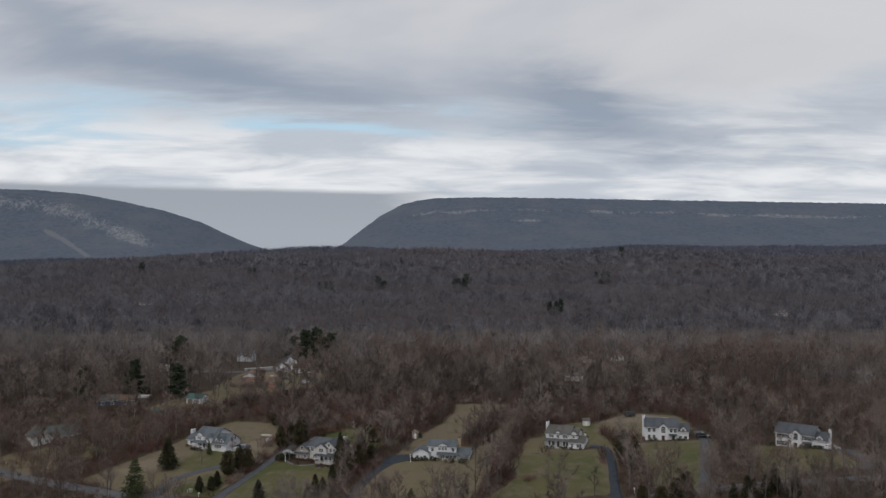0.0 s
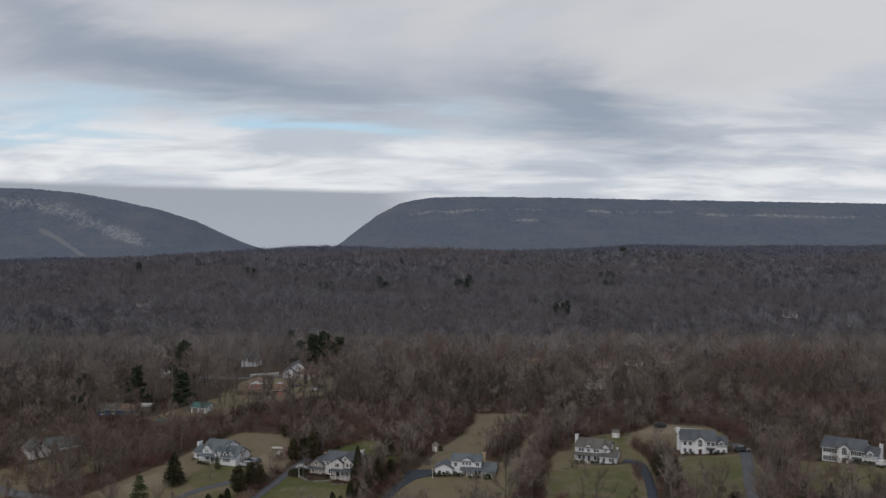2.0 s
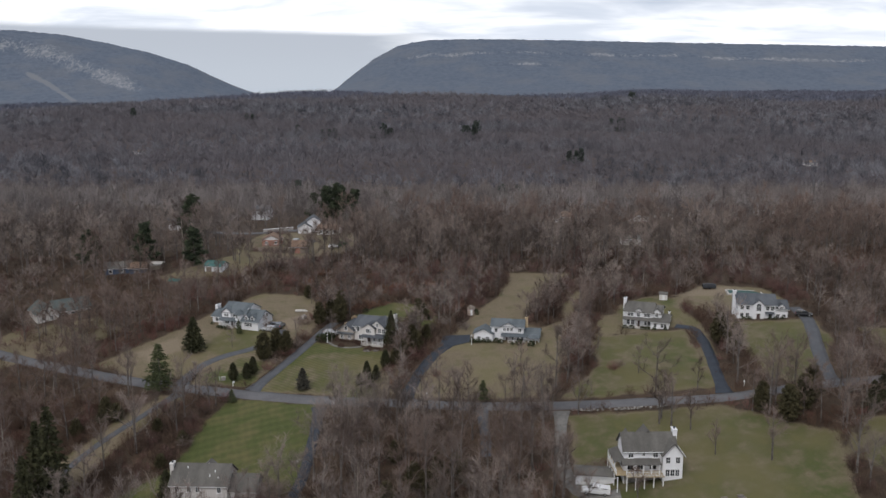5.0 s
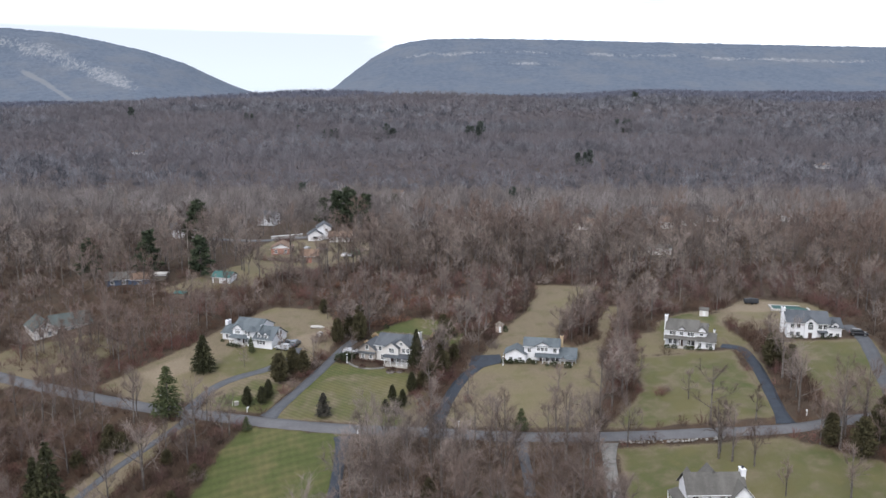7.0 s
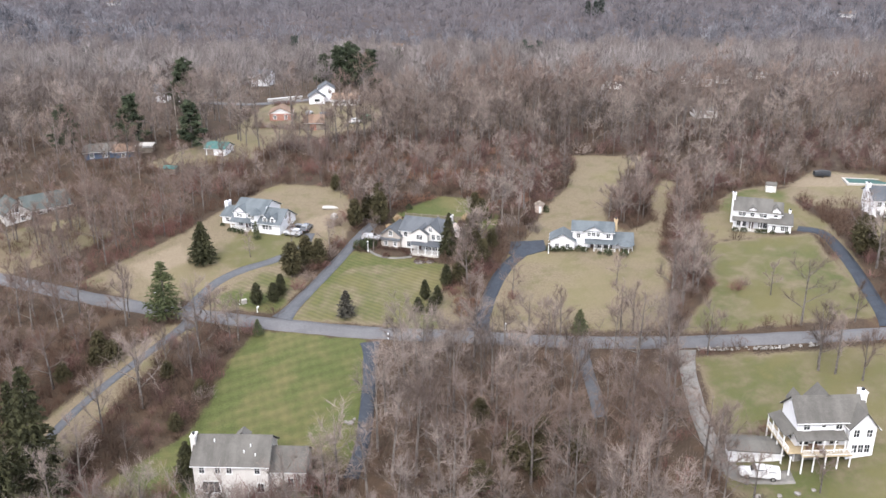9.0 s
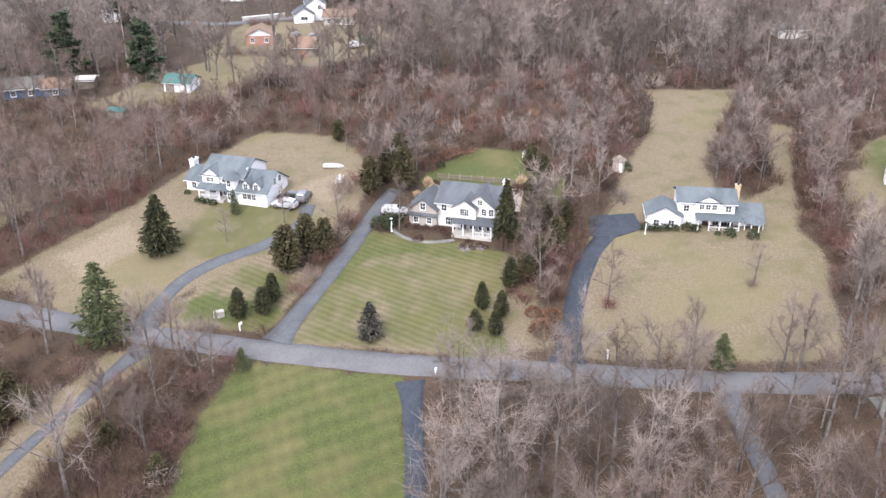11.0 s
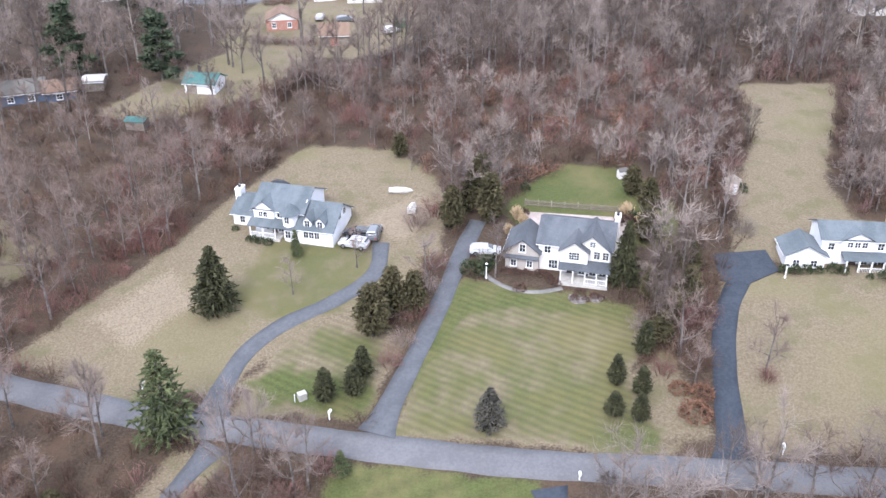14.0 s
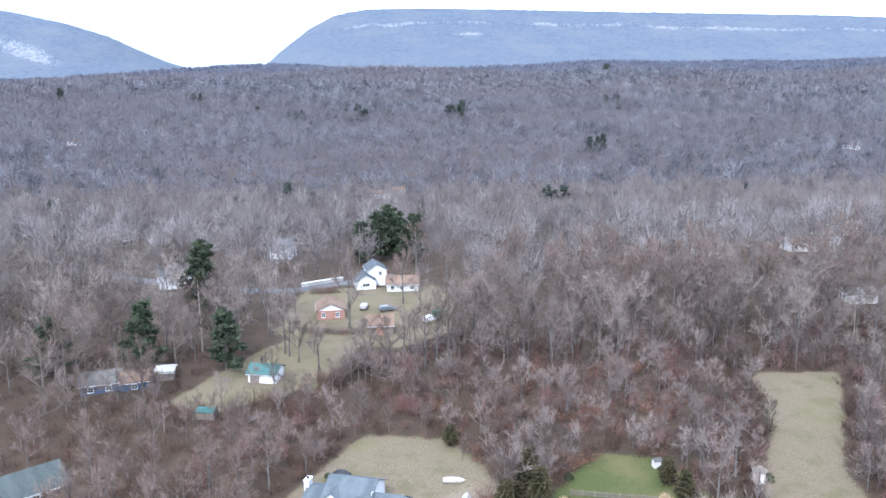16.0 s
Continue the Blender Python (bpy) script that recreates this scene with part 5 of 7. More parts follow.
window(h, "front", 3.0, 8.0, 3.8, 0.9, 1.1)
h = house("weathered brown barn with a pale lean-to", -75.5, 368.2, -0.0, ((0, 6.6, 0, 5.4, 2.6, 4.4, "x", WEATHERED, BROWN_SHINGLE),), category="barn", wide=0.958)
part("door", boxes((2.2, 4.2, -0.07, 0.0, -0.3, 2.0)), BRICKWORK, h, "red boarded door")
h = house("low house with a brown roof and a white fascia", -69.7, 405.1, -3.0, ((0, 9.5, 0, 6.5, 2.4, 3.8, "x", IVORY, BROWN_SHINGLE),), wide=0.955)
for u in (1.8, 4.6, 7.6):
    window(h, "front", 0.0, u, 1.2, 1.0, 1.0)
h = house("white house with a dark roof at the end of a lawn", 71.0, 194.1, -27.4, ((0, 10.0, 0, 7.0, 4.6, 6.8, "x", WHITE, SLATE),), wide=1.103)
for u in (1.8, 5.0, 8.2):
    window(h, "front", 0.0, u, 3.6, 0.9, 1.2)
    window(h, "front", 0.0, u, 1.2, 0.9, 1.2)
for u in (2.2, 4.8):
    window(h, "left", 0.0, u, 3.6, 0.9, 1.2)
h = house("low slate-blue house with a brown and grey roof", -136.0, 341.9, 15.7, ((0, 8.2, 0, 6.2, 2.4, 3.9, "x", BLUE_SIDING, GREY_SHINGLE), (8.0, 13.6, -1.0, 4.6, 2.3, 3.6, "x", BLUE_SIDING, BROWN_SHINGLE)), wide=1.019)
for u in (2.0, 5.6):
    window(h, "front", 0.0, u, 1.2, 1.0, 1.0)
window(h, "front", -1.0, 10.6, 1.2, 1.0, 1.0)
h = house("open lean-to shelter with a pale metal roof", -121.6, 347.5, 2.6, ((0, 3.8, 0, 3.2, 2.2, 2.5, "x", WEATHERED, CONCRETE),), category="shelter", wide=0.957)
h = house("white house half hidden behind bare trees", -137.0, 420.3, 15.1, ((0, 10.0, 0, 7.0, 4.4, 6.2, "x", WHITE, SLATE),), wide=1.019)
for u in (2.0, 5.0, 8.0):
    window(h, "front", 0.0, u, 3.4, 0.9, 1.1)
h = house("white house in the woods beyond the lane", -108.9, 460.1, -10.1, ((0, 8.0, 0, 7.0, 4.6, 6.4, "x", WHITE, SLATE),), wide=0.988)
for u in (2.0, 5.6):
    window(h, "front", 0.0, u, 3.5, 0.9, 1.1)
h = house("pale barn with a flat roof among bare trees", 53.3, 376.8, -3.1, ((0, 8.0, 0, 6.0, 2.6, 3.4, "x", IVORY, GREY_SHINGLE),), category="barn", wide=0.948)
CLEARINGS = []
for fx, fy, w in ((70.5, 444.0, 10), (34.4, 438.7, 8), (88.0, 455.0, 7), (109.1, 479.8, 9), (178.0, 512.6, 12), (159.9, 517.4, 8), (196.0, 501.8, 9), (-72.0, 708.2, 13), (-58.0, 717.6, 8), (330.0, 863.3, 12), (-330.0, 944.2, 12)):
    h = house("pale house far off in the woods", fx, fy, (fx * 7) % 24 - 12, ((0, w, 0, 7.0, 3.2, 4.8, "x", IVORY, BROWN_SHINGLE),), hz(fx, fy))
    CLEARINGS += [(fx + 4, fy - 1, 7)]
    for u in (0.2, 0.5, 0.8):
        window(h, "front", 0.0, u * w, 1.8, 1.0, 1.2)


# ---- woods ----
for spot in ((-79.3, 293.3, 14), (-40.7, 280.1, 11), (0.5, 276.0, 12), (40.1, 279.4, 10), (73.2, 282.9, 11), (107.3, 259.8, 11), (-134.3, 302.5, 11), (22.0, 199.6, 13), (-66.1, 208.1, 11), (-98.0, 344.1, 6), (-84.0, 382.8, 7), (-71.7, 368.7, 6), (-73.1, 411.4, 8), (-64.6, 398.8, 7), (-128.9, 345.8, 7.5), (-34.8, 288.3, 10), (-119.1, 348.5, 5), (73.4, 305.4, 9), (55.1, 377.9, 6), (-125.4, 355.2, 5), (-124.9, 343.8, 4), (-144.9, 353.6, 5), (-144.0, 342.5, 5), (-119.7, 396.5, 5.5), (-118.6, 384.0, 5), (-107.2, 352.1, 5), (-106.7, 342.2, 4), (-67.1, 447.1, 10), (-66.6, 431.3, 7), (-64.0, 283.0, 5), (49.9, 300.5, 4), (48.8, 294.0, 4), (47.5, 288.1, 4), (73.5, 197.7, 8), (-71.9, 359.9, 6), (-64.5, 405.7, 8)):
    PLOTS.append(spot)
PLOTS += CLEARINGS


def in_view(x, y, wide=0.0):
    """The fan of land that lies before the path."""
    return (x > -0.545 * y - 25 - wide) & (x < np.maximum(0.53 * y, 0.62 * y - 150) + 20 + wide)


def grow(name, forms, x0, x1, y0, y1, step, low, high, mats, label, category, seed, tall=None, free=None, fade=(0, 1, 9000, 9001), thin=None):
    """Fill a stretch of land with plants."""
    x, y = scatter(x0, x1, y0, y1, step, seed)
    keep = in_view(x, y)
    keep &= np.random.RandomState(seed + 5).uniform(0.02, 0.98, len(x)) < smooth(fade[0], fade[1], y) * (1 - smooth(fade[2], fade[3], y))
    if free:
        keep &= clear(x, y, *free)
    if thin:
        keep &= np.random.RandomState(seed + 6).uniform(0, 1, len(x)) > thin[1] * (inside(thin[0], x, y) > 0)
    x, y = x[keep], y[keep]
    size = np.random.RandomState(seed + 1).uniform(low, high, len(x))
    if tall:
        size = size * np.interp(y, *tall)
    plant(name, forms, x, y, size, mats, label, category, seed + 2)


young = [form(*bare_tree(40 + i, 11.0 + i % 3, 4.5 + 0.5 * (i % 2), 430, 0.074, 6, 3, 0.25, True)) for i in range(9)]
fine_young = [form(*bare_tree(50 + i, 11.0 + i % 3, 4.5 + 0.5 * (i % 2), 760, 0.038, 7, 3, 0.25, True)) for i in range(9)]
grow("woodland", fine_young, -200, 150, 185, 272, 5.8, 0.7, 1.5, (BARK, TWIG), "leafless grey-brown woodland beside the lane", "woodland", 2,
     ((180, 236, 256, 272), (1.0, 0.98, 0.85, 0.82)), (0.6, 1.4), thin=(((-200, 180), (-200, 300), (-100, 262), (-76, 246), (-84, 180)), 0.62))
grow("woodland", young, -220, 200, 272, 440, 6.0, 0.62, 1.42, (BARK, TWIG), "leafless grey-brown woodland between the houses", "woodland", 3,
     ((272, 300, 312, 340, 352, 450), (0.85, 0.8, 0.52, 0.55, 1.1, 1.2)), (0.6, 1.4), (0, 1, 350, 440), (((46, 250), (68, 246), (68, 292), (50, 306), (32, 304)), 0.85))
thick = [form(bramble(70 + i, 2.9, 1.9, 38, 0.09)) for i in range(5)]
x, y = scatter(-190, 150, 188, 366, 3.3, 13)
keep = in_view(x, y) & clear(x, y, 0.0, 0.6)
x, y = x[keep], y[keep]
red = (fractal(x, y, 34, 8, 3) + 1.7 * np.exp(-(((x + 8) / 40) ** 2 + ((y - 332) / 24) ** 2)) + 0.9 * np.exp(-(((x - 75) / 40) ** 2 + ((y - 330) / 26) ** 2)) > 0.6)
size = np.random.RandomState(14).uniform(0.45, 1.35, len(x))
plant("undergrowth", thick, x[~red], y[~red], size[~red], (TWIG_BROWN,), "tangled dark brown brush under bare trees", "undergrowth", 14)
plant("undergrowth", thick, x[red], y[red], size[red], (TWIG_RED,), "tangled reddish brambles and brush under bare trees", "undergrowth", 15)
tall = [form(bramble(75 + i, 4.4, 2.3, 70, 0.075)) for i in range(6)]
THICKETS = (
    ((-36.1, 254.1), (-28.8, 248.6), (-23.7, 260.1), (-18.3, 274.1), (-18.2, 293.5), (-27.0, 279.4), (-31.0, 267.9)),
    ((-96.6, 223.1), (-89.6, 241.8), (-85.6, 250.7), (-75.0, 248.1), (-79.2, 230.9), (-79.3, 222.2), (-94.9, 210.3)),
    ((-67.1, 263.5), (-62.2, 270.4), (-57.2, 282.0), (-55.2, 292.4), (-60.0, 290.0), (-64.1, 272.7)),
    ((8.3, 285.6), (16.2, 287.2), (19.0, 302.2), (25.7, 315.1), (19.8, 317.0), (10.2, 299.4)),
    ((15.3, 248.8), (20.3, 256.0), (21.3, 272.4), (29.8, 307.5), (25.8, 311.7), (17.3, 279.2), (15.3, 261.7)),
    ((50.5, 257.4), (58.6, 255.3), (62.4, 270.1), (56.0, 284.0), (52.2, 276.6)),
    ((-150, 215), (-150, 250), (-108, 252), (-92, 250), (-104, 225), (-112, 205)),
)
x, y = scatter(-150, 110, 188, 356, 2.3, 17)
edge = np.max([inside(poly, x, y) for poly in LAWNS], axis=0)
deep = np.max([inside(poly, x, y) for poly in THICKETS], axis=0)
chance = np.random.RandomState(18).uniform(0, 1, len(x))
keep = in_view(x, y) & clear(x, y, -0.3, 0.5) & (((deep > 0) & (chance < 0.9)) | ((edge > -5.5) & (chance < 0.42) & clear(x, y, -0.3, 6.0)))
x, y = x[keep], y[keep]
size = np.random.RandomState(19).uniform(0.45, 1.05, len(x))
hue = fractal(x, y, 22, 6, 3)
plant("undergrowth", tall, x[hue < 0.5], y[hue < 0.5], size[hue < 0.5], (TWIG_BROWN,), "dense dark brown thicket along the lawns", "undergrowth", 18)
plant("undergrowth", tall, x[hue >= 0.5], y[hue >= 0.5], size[hue >= 0.5], (TWIG_RED,), "dense purplish-red thicket along the lawns", "undergrowth", 19)
domes = [form(vase(85 + i, 4.6 + 0.4 * (i % 3), 2.7, 150, 0.085, 0.05, False)) for i in range(6)]
x, y = scatter(-100, 110, 286, 358, 4.3, 20)
chance = np.random.RandomState(21).uniform(0, 1, len(x))
keep = in_view(x, y) & clear(x, y, 1.2, 1.5) & (chance < 0.62) & ((y > 304) | (chance < 0.25))
x, y = x[keep], y[keep]
hue = fractal(x, y, 26, 7, 3) + 0.8 * np.exp(-(((x + 8) / 14) ** 2 + ((y - 318) / 26) ** 2))
size = np.random.RandomState(22).uniform(0.55, 1.25, len(x))
plant("shrub_thicket", domes, x[hue < 0.22], y[hue < 0.22], size[hue < 0.22], (TWIG,), "rounded leafless grey shrubs in a tangle", "thicket", 23)
plant("shrub_thicket", domes, x[hue >= 0.22], y[hue >= 0.22], size[hue >= 0.22], (TWIG_RED,), "rounded leafless reddish shrubs in a tangle", "thicket", 24)
rust = [form(bramble(80 + i, 2.2, 2.2, 40, 0.10)) for i in range(4)]
x, y = scatter(-62, -6, 300, 350, 2.4, 15)
keep = clear(x, y, 0.0, 0.6) & (fractal(x, y, 16, 5, 3) > 0.42)
plant("undergrowth", rust, x[keep], y[keep], np.random.RandomState(4).uniform(0.6, 1.2, int(keep.sum())), (TWIG_RUST,), "rust-brown brush and dead bracken under bare trees", "undergrowth", 16)
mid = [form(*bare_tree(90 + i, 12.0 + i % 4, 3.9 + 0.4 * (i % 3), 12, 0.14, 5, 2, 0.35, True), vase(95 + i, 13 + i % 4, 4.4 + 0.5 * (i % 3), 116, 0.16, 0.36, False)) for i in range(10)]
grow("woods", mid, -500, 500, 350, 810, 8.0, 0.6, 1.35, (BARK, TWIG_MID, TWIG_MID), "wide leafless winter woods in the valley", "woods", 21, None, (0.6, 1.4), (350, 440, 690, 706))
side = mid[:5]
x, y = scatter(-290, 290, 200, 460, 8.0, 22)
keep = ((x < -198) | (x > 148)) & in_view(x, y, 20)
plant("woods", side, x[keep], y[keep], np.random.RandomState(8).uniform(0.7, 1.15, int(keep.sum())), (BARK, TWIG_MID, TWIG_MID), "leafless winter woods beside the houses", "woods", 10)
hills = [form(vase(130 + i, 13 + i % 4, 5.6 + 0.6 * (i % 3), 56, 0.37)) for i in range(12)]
grow("woods", hills, -850, 850, 650, 1365, 10.4, 0.55, 1.4, (TWIG_FAR_HAZED,), "leafless woods over low hills in the valley", "woods", 22, None, None, (690, 706, 1255, 1365))
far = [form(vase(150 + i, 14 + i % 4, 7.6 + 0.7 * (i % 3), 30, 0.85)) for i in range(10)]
grow("woods", far, -1700, 1800, 1240, 2450, 14.2, 0.55, 1.45, (TWIG_FAR_HAZED,), "far leafless woods rising towards the mountains", "woods", 23, None, None, (1255, 1365, 2150, 2450))
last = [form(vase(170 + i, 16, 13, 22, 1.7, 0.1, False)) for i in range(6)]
grow("woods", last, -2700, 3000, 2130, 3650, 24.0, 0.7, 1.3, (TWIG_LAST_HAZED,), "distant leafless woods at the mountains' foot", "woods", 24, None, None, (2150, 2450, 9000, 9001))
x, y = scatter(-190, 190, -40, 165, 14.0, 25)
plant("woods", hills, x, y, np.random.RandomState(9).uniform(0.6, 1.2, len(x)), (TWIG,), "leafless woods south of the houses", "woods", 26)


# ---- standing trees ----
def tree_mesh(name, growth, mat):
    V, F, M = form(growth)
    return mesh_of(name, V, F, (mat,))


def tree(name, meshes, x, y, turn, size, tall, label, category, group=""):
    """A tree: an Empty at its foot with trunk and crown."""
    root = new(name)
    root.matrix_world = pose(x, y, hz(x, y), 0, 0, turn) @ Matrix.Diagonal((size, size, size * tall, 1))
    attach("trunk", meshes[0], root)
    attach("crown", meshes[1], root)
    return tagged(root, label, category, group)


SPRUCE = [[tree_mesh("trunk", g[0], BARK), tree_mesh("crown", g[1], NEEDLE)] for g in (evergreen(200 + i, 8.6, 3.2, 28, 12, 0.8, 0.1, 0.30) for i in range(2))]
BLUE_SPRUCE = [[tree_mesh("trunk", g[0], BARK), tree_mesh("crown", g[1], NEEDLE_BLUE)] for g in (evergreen(210, 5.0, 1.9, 20, 11, 0.85, 0.0, 0.24),)]
ARBOR = [[tree_mesh("trunk", g[0], BARK), tree_mesh("crown", g[1], NEEDLE)] for g in (evergreen(220 + i, 4.4, 1.35, 24, 13, 0.68, -0.45, 0.16) for i in range(3))]
CEDAR = [[tree_mesh("trunk", g[0], BARK), tree_mesh("crown", g[1], NEEDLE_OLIVE)] for g in (evergreen(230 + i, 6.4, 2.2, 22, 12, 0.5, -0.5, 0.28) for i in range(3))]
YOUNG_PINE = [[tree_mesh("trunk", g[0], BARK), tree_mesh("crown", g[1], NEEDLE_YOUNG)] for g in (evergreen(240, 8.8, 3.6, 20, 13, 0.9, 0.0, 0.22, 0.1),)]
PINE = [[tree_mesh("trunk", g[0], BARK), tree_mesh("crown", g[1], NEEDLE_PINE)] for g in (broad_pine(250 + i, 16, 4.6 + 0.4 * i, 0.10, 8, 22, 1.1) for i in range(3))]
FAR_PINE = [[tree_mesh("trunk", g[0], BARK), tree_mesh("crown", g[1], NEEDLE_FAR)] for g in (broad_pine(270 + i, 16, 5.2, 0.1, 3, 7, 1.9) for i in range(3))]
DARK_SPRUCE = [[tree_mesh("trunk", g[0], BARK), tree_mesh("crown", g[1], NEEDLE)] for g in (evergreen(260 + i, 15, 3.8, 28, 10, 0.8, 0.25, 0.42) for i in range(2))]

rng = random.Random(5)
FAR_SPOTS = []
for u, v, s, count in ((-118.0, 674.4, 0.8, 1), (-104.0, 671.7, 0.85, 1), (-240.0, 634.0, 0.8, 1), (-150.0, 660.9, 0.7, 4), (40.0, 636.7, 0.75, 5), (62.0, 644.8, 0.7, 3), (160.0, 677.1, 0.7, 3), (24.0, 1079.1, 1.25, 4), (-180.0, 1079.1, 0.9, 1), (-140.0, 1045.4, 0.9, 3), (-80.0, 1072.3, 1.0, 5), (-45.0, 1065.6, 0.8, 2), (215.0, 1160.0, 1.0, 4), (-320.0, 863.3, 0.8, 1), (330.0, 1591.7, 1.2, 2), (560.0, 1618.6, 1.2, 1), (760.0, 1672.6, 1.2, 2), (300.0, 971.2, 0.7, 1), (-420.0, 1214.0, 1.0, 2), (110.0, 836.3, 0.8, 3), (-260.0, 1214.0, 0.9, 3)):
    for m in range(count):
        FAR_SPOTS.append((u + m * 5.5 - count * 2.5 + rng.uniform(-2, 2), v + rng.uniform(-6, 6), s * rng.uniform(0.75, 1.15), rng.uniform(0.85, 1.2)))
for kinds, label, category, spots in (
    (SPRUCE, "dense dark green spruce standing alone on dry turf", "spruce", ((-87.4, 276.7, 1.18, 1.0),)),
    (SPRUCE, "tall dark spruce close beside a house", "spruce", ((-32.2, 274.2, 0.78, 1.55), (-76.1, 212.0, 0.8, 1.1))),
    (YOUNG_PINE, "broad green pine at the roadside", "pine", ((-90.5, 255.6, 1.35, 1.12),)),
    (YOUNG_PINE, "small ragged pine at the edge of a lawn", "pine", ((-70.6, 248.3, 0.42, 1.0), (-8.6, 240.4, 0.62, 1.0), (-77.1, 287.0, 0.34, 1.6))),
    (BLUE_SPRUCE, "small grey-brown spruce on a striped lawn", "spruce", ((-53.5, 252.5, 1.15, 1.0),)),
    (ARBOR, "dark green rounded cone-shaped evergreen on a lawn", "evergreen", ((-72.5, 258.9, 1.1, 1.0), (-69.1, 259.4, 1.08, 0.95), (-67.9, 261.9, 1.05, 1.05))),
    (ARBOR, "dark evergreen in a clump by a driveway", "evergreen", ((-39.0, 252.2, 0.95, 0.8), (-36.3, 250.9, 0.9, 1.0), (-37.6, 256.8, 0.9, 1.1), (-35.1, 254.6, 0.9, 1.05), (-33.1, 260.8, 1.05, 1.15))),
    (CEDAR, "brownish green cedar beside a driveway", "cedar", ((-66.5, 269.2, 1.25, 0.98), (-63.7, 272.7, 1.05, 1.1), (-30.5, 262.7, 0.8, 0.9), (-28.5, 265.7, 0.85, 1.0), (-29.4, 270.9, 0.8, 1.0), (-25.1, 268.7, 0.95, 1.05), (-26.2, 273.3, 0.9, 1.1), (-22.5, 275.6, 0.8, 1.0), (-60.9, 272.5, 0.9, 1.15))),
    (CEDAR, "brownish green cedar at the edge of the woods", "cedar", ((-60.6, 313.4, 0.75, 0.9), (-48.5, 299.0, 1.05, 1.1), (-51.3, 294.8, 0.9, 1.1), (-48.1, 291.8, 1.1, 1.15), (-54.0, 290.5, 0.95, 1.2), (-19.2, 211.7, 0.9, 0.9), (-13.6, 207.1, 1.0, 0.9), (-29.7, 203.7, 1.0, 0.85), (-22.4, 207.3, 0.8, 0.9), (-85.6, 237.1, 0.7, 0.8), (-97.4, 243.0, 0.9, 0.8), (-100.3, 241.8, 0.8, 0.8), (-78.1, 231.5, 0.7, 0.8), (-25.0, 296.2, 0.8, 1.0), (-23.7, 291.7, 0.85, 1.0), (-26.4, 283.6, 0.9, 1.0),
        (54.0, 260.0, 1.2, 1.2), (57.1, 257.1, 1.0, 1.1), (55.4, 264.3, 1.1, 1.1), (59.5, 220.3, 1.2, 1.1), (54.8, 216.5, 1.2, 1.1), (63.0, 224.1, 1.2, 1.1), (51.3, 222.2, 1.0, 1.1), (-80.8, 223.2, 0.7, 0.8), (-24.5, 207.7, 1.0, 1.0), (-21.1, 205.4, 0.9, 1.0), (-16.0, 209.9, 0.9, 1.0), (-28.7, 218.0, 0.8, 1.0), (-101.0, 246.1, 0.8, 0.9), (-104.9, 237.2, 0.8, 0.9))),
    (DARK_SPRUCE, "tall dark spruce beside a driveway", "spruce", ((-99.3, 210.9, 1.35, 1.22), (-103.9, 215.1, 1.1, 1.15), (-102.3, 205.1, 1.1, 1.1))),
    (DARK_SPRUCE, "dark spruce in a row behind a lawn", "spruce", ((72.9, 217.0, 0.6, 0.8), (77.0, 218.3, 0.7, 0.75), (81.2, 217.6, 0.65, 0.85), (84.8, 221.6, 0.75, 0.8), (79.5, 224.2, 0.65, 0.9), (88.5, 217.6, 0.7, 0.85))),
    (PINE, "tall dark green white pine among bare trees", "pine", ((-125.4, 355.2, 1.02, 0.95), (-144.9, 353.6, 1.02, 0.8), (-119.7, 396.5, 1.15, 1.0), (-107.2, 352.1, 1.02, 0.85), (-71.0, 450.9, 1.02, 1.0), (-64.4, 453.2, 1.02, 0.95), (-76.7, 448.6, 0.95, 0.9), (-58.7, 457.3, 1.05, 0.85), (-67.5, 461.6, 1.05, 1.0), (-61.3, 446.3, 0.9, 0.9), (-49.0, 555.4, 0.8, 1.1), (-155.7, 294.6, 0.9, 0.9))),
    (FAR_PINE, "dark conifer far off in the leafless woods", "conifer", FAR_SPOTS)):
    for i, (x, y, s, tall) in enumerate(spots):
        tree(category, kinds[i % len(kinds)], x, y, rng.uniform(0, 360), s, tall, label, category, category + " trees" if len(spots) > 1 else "")

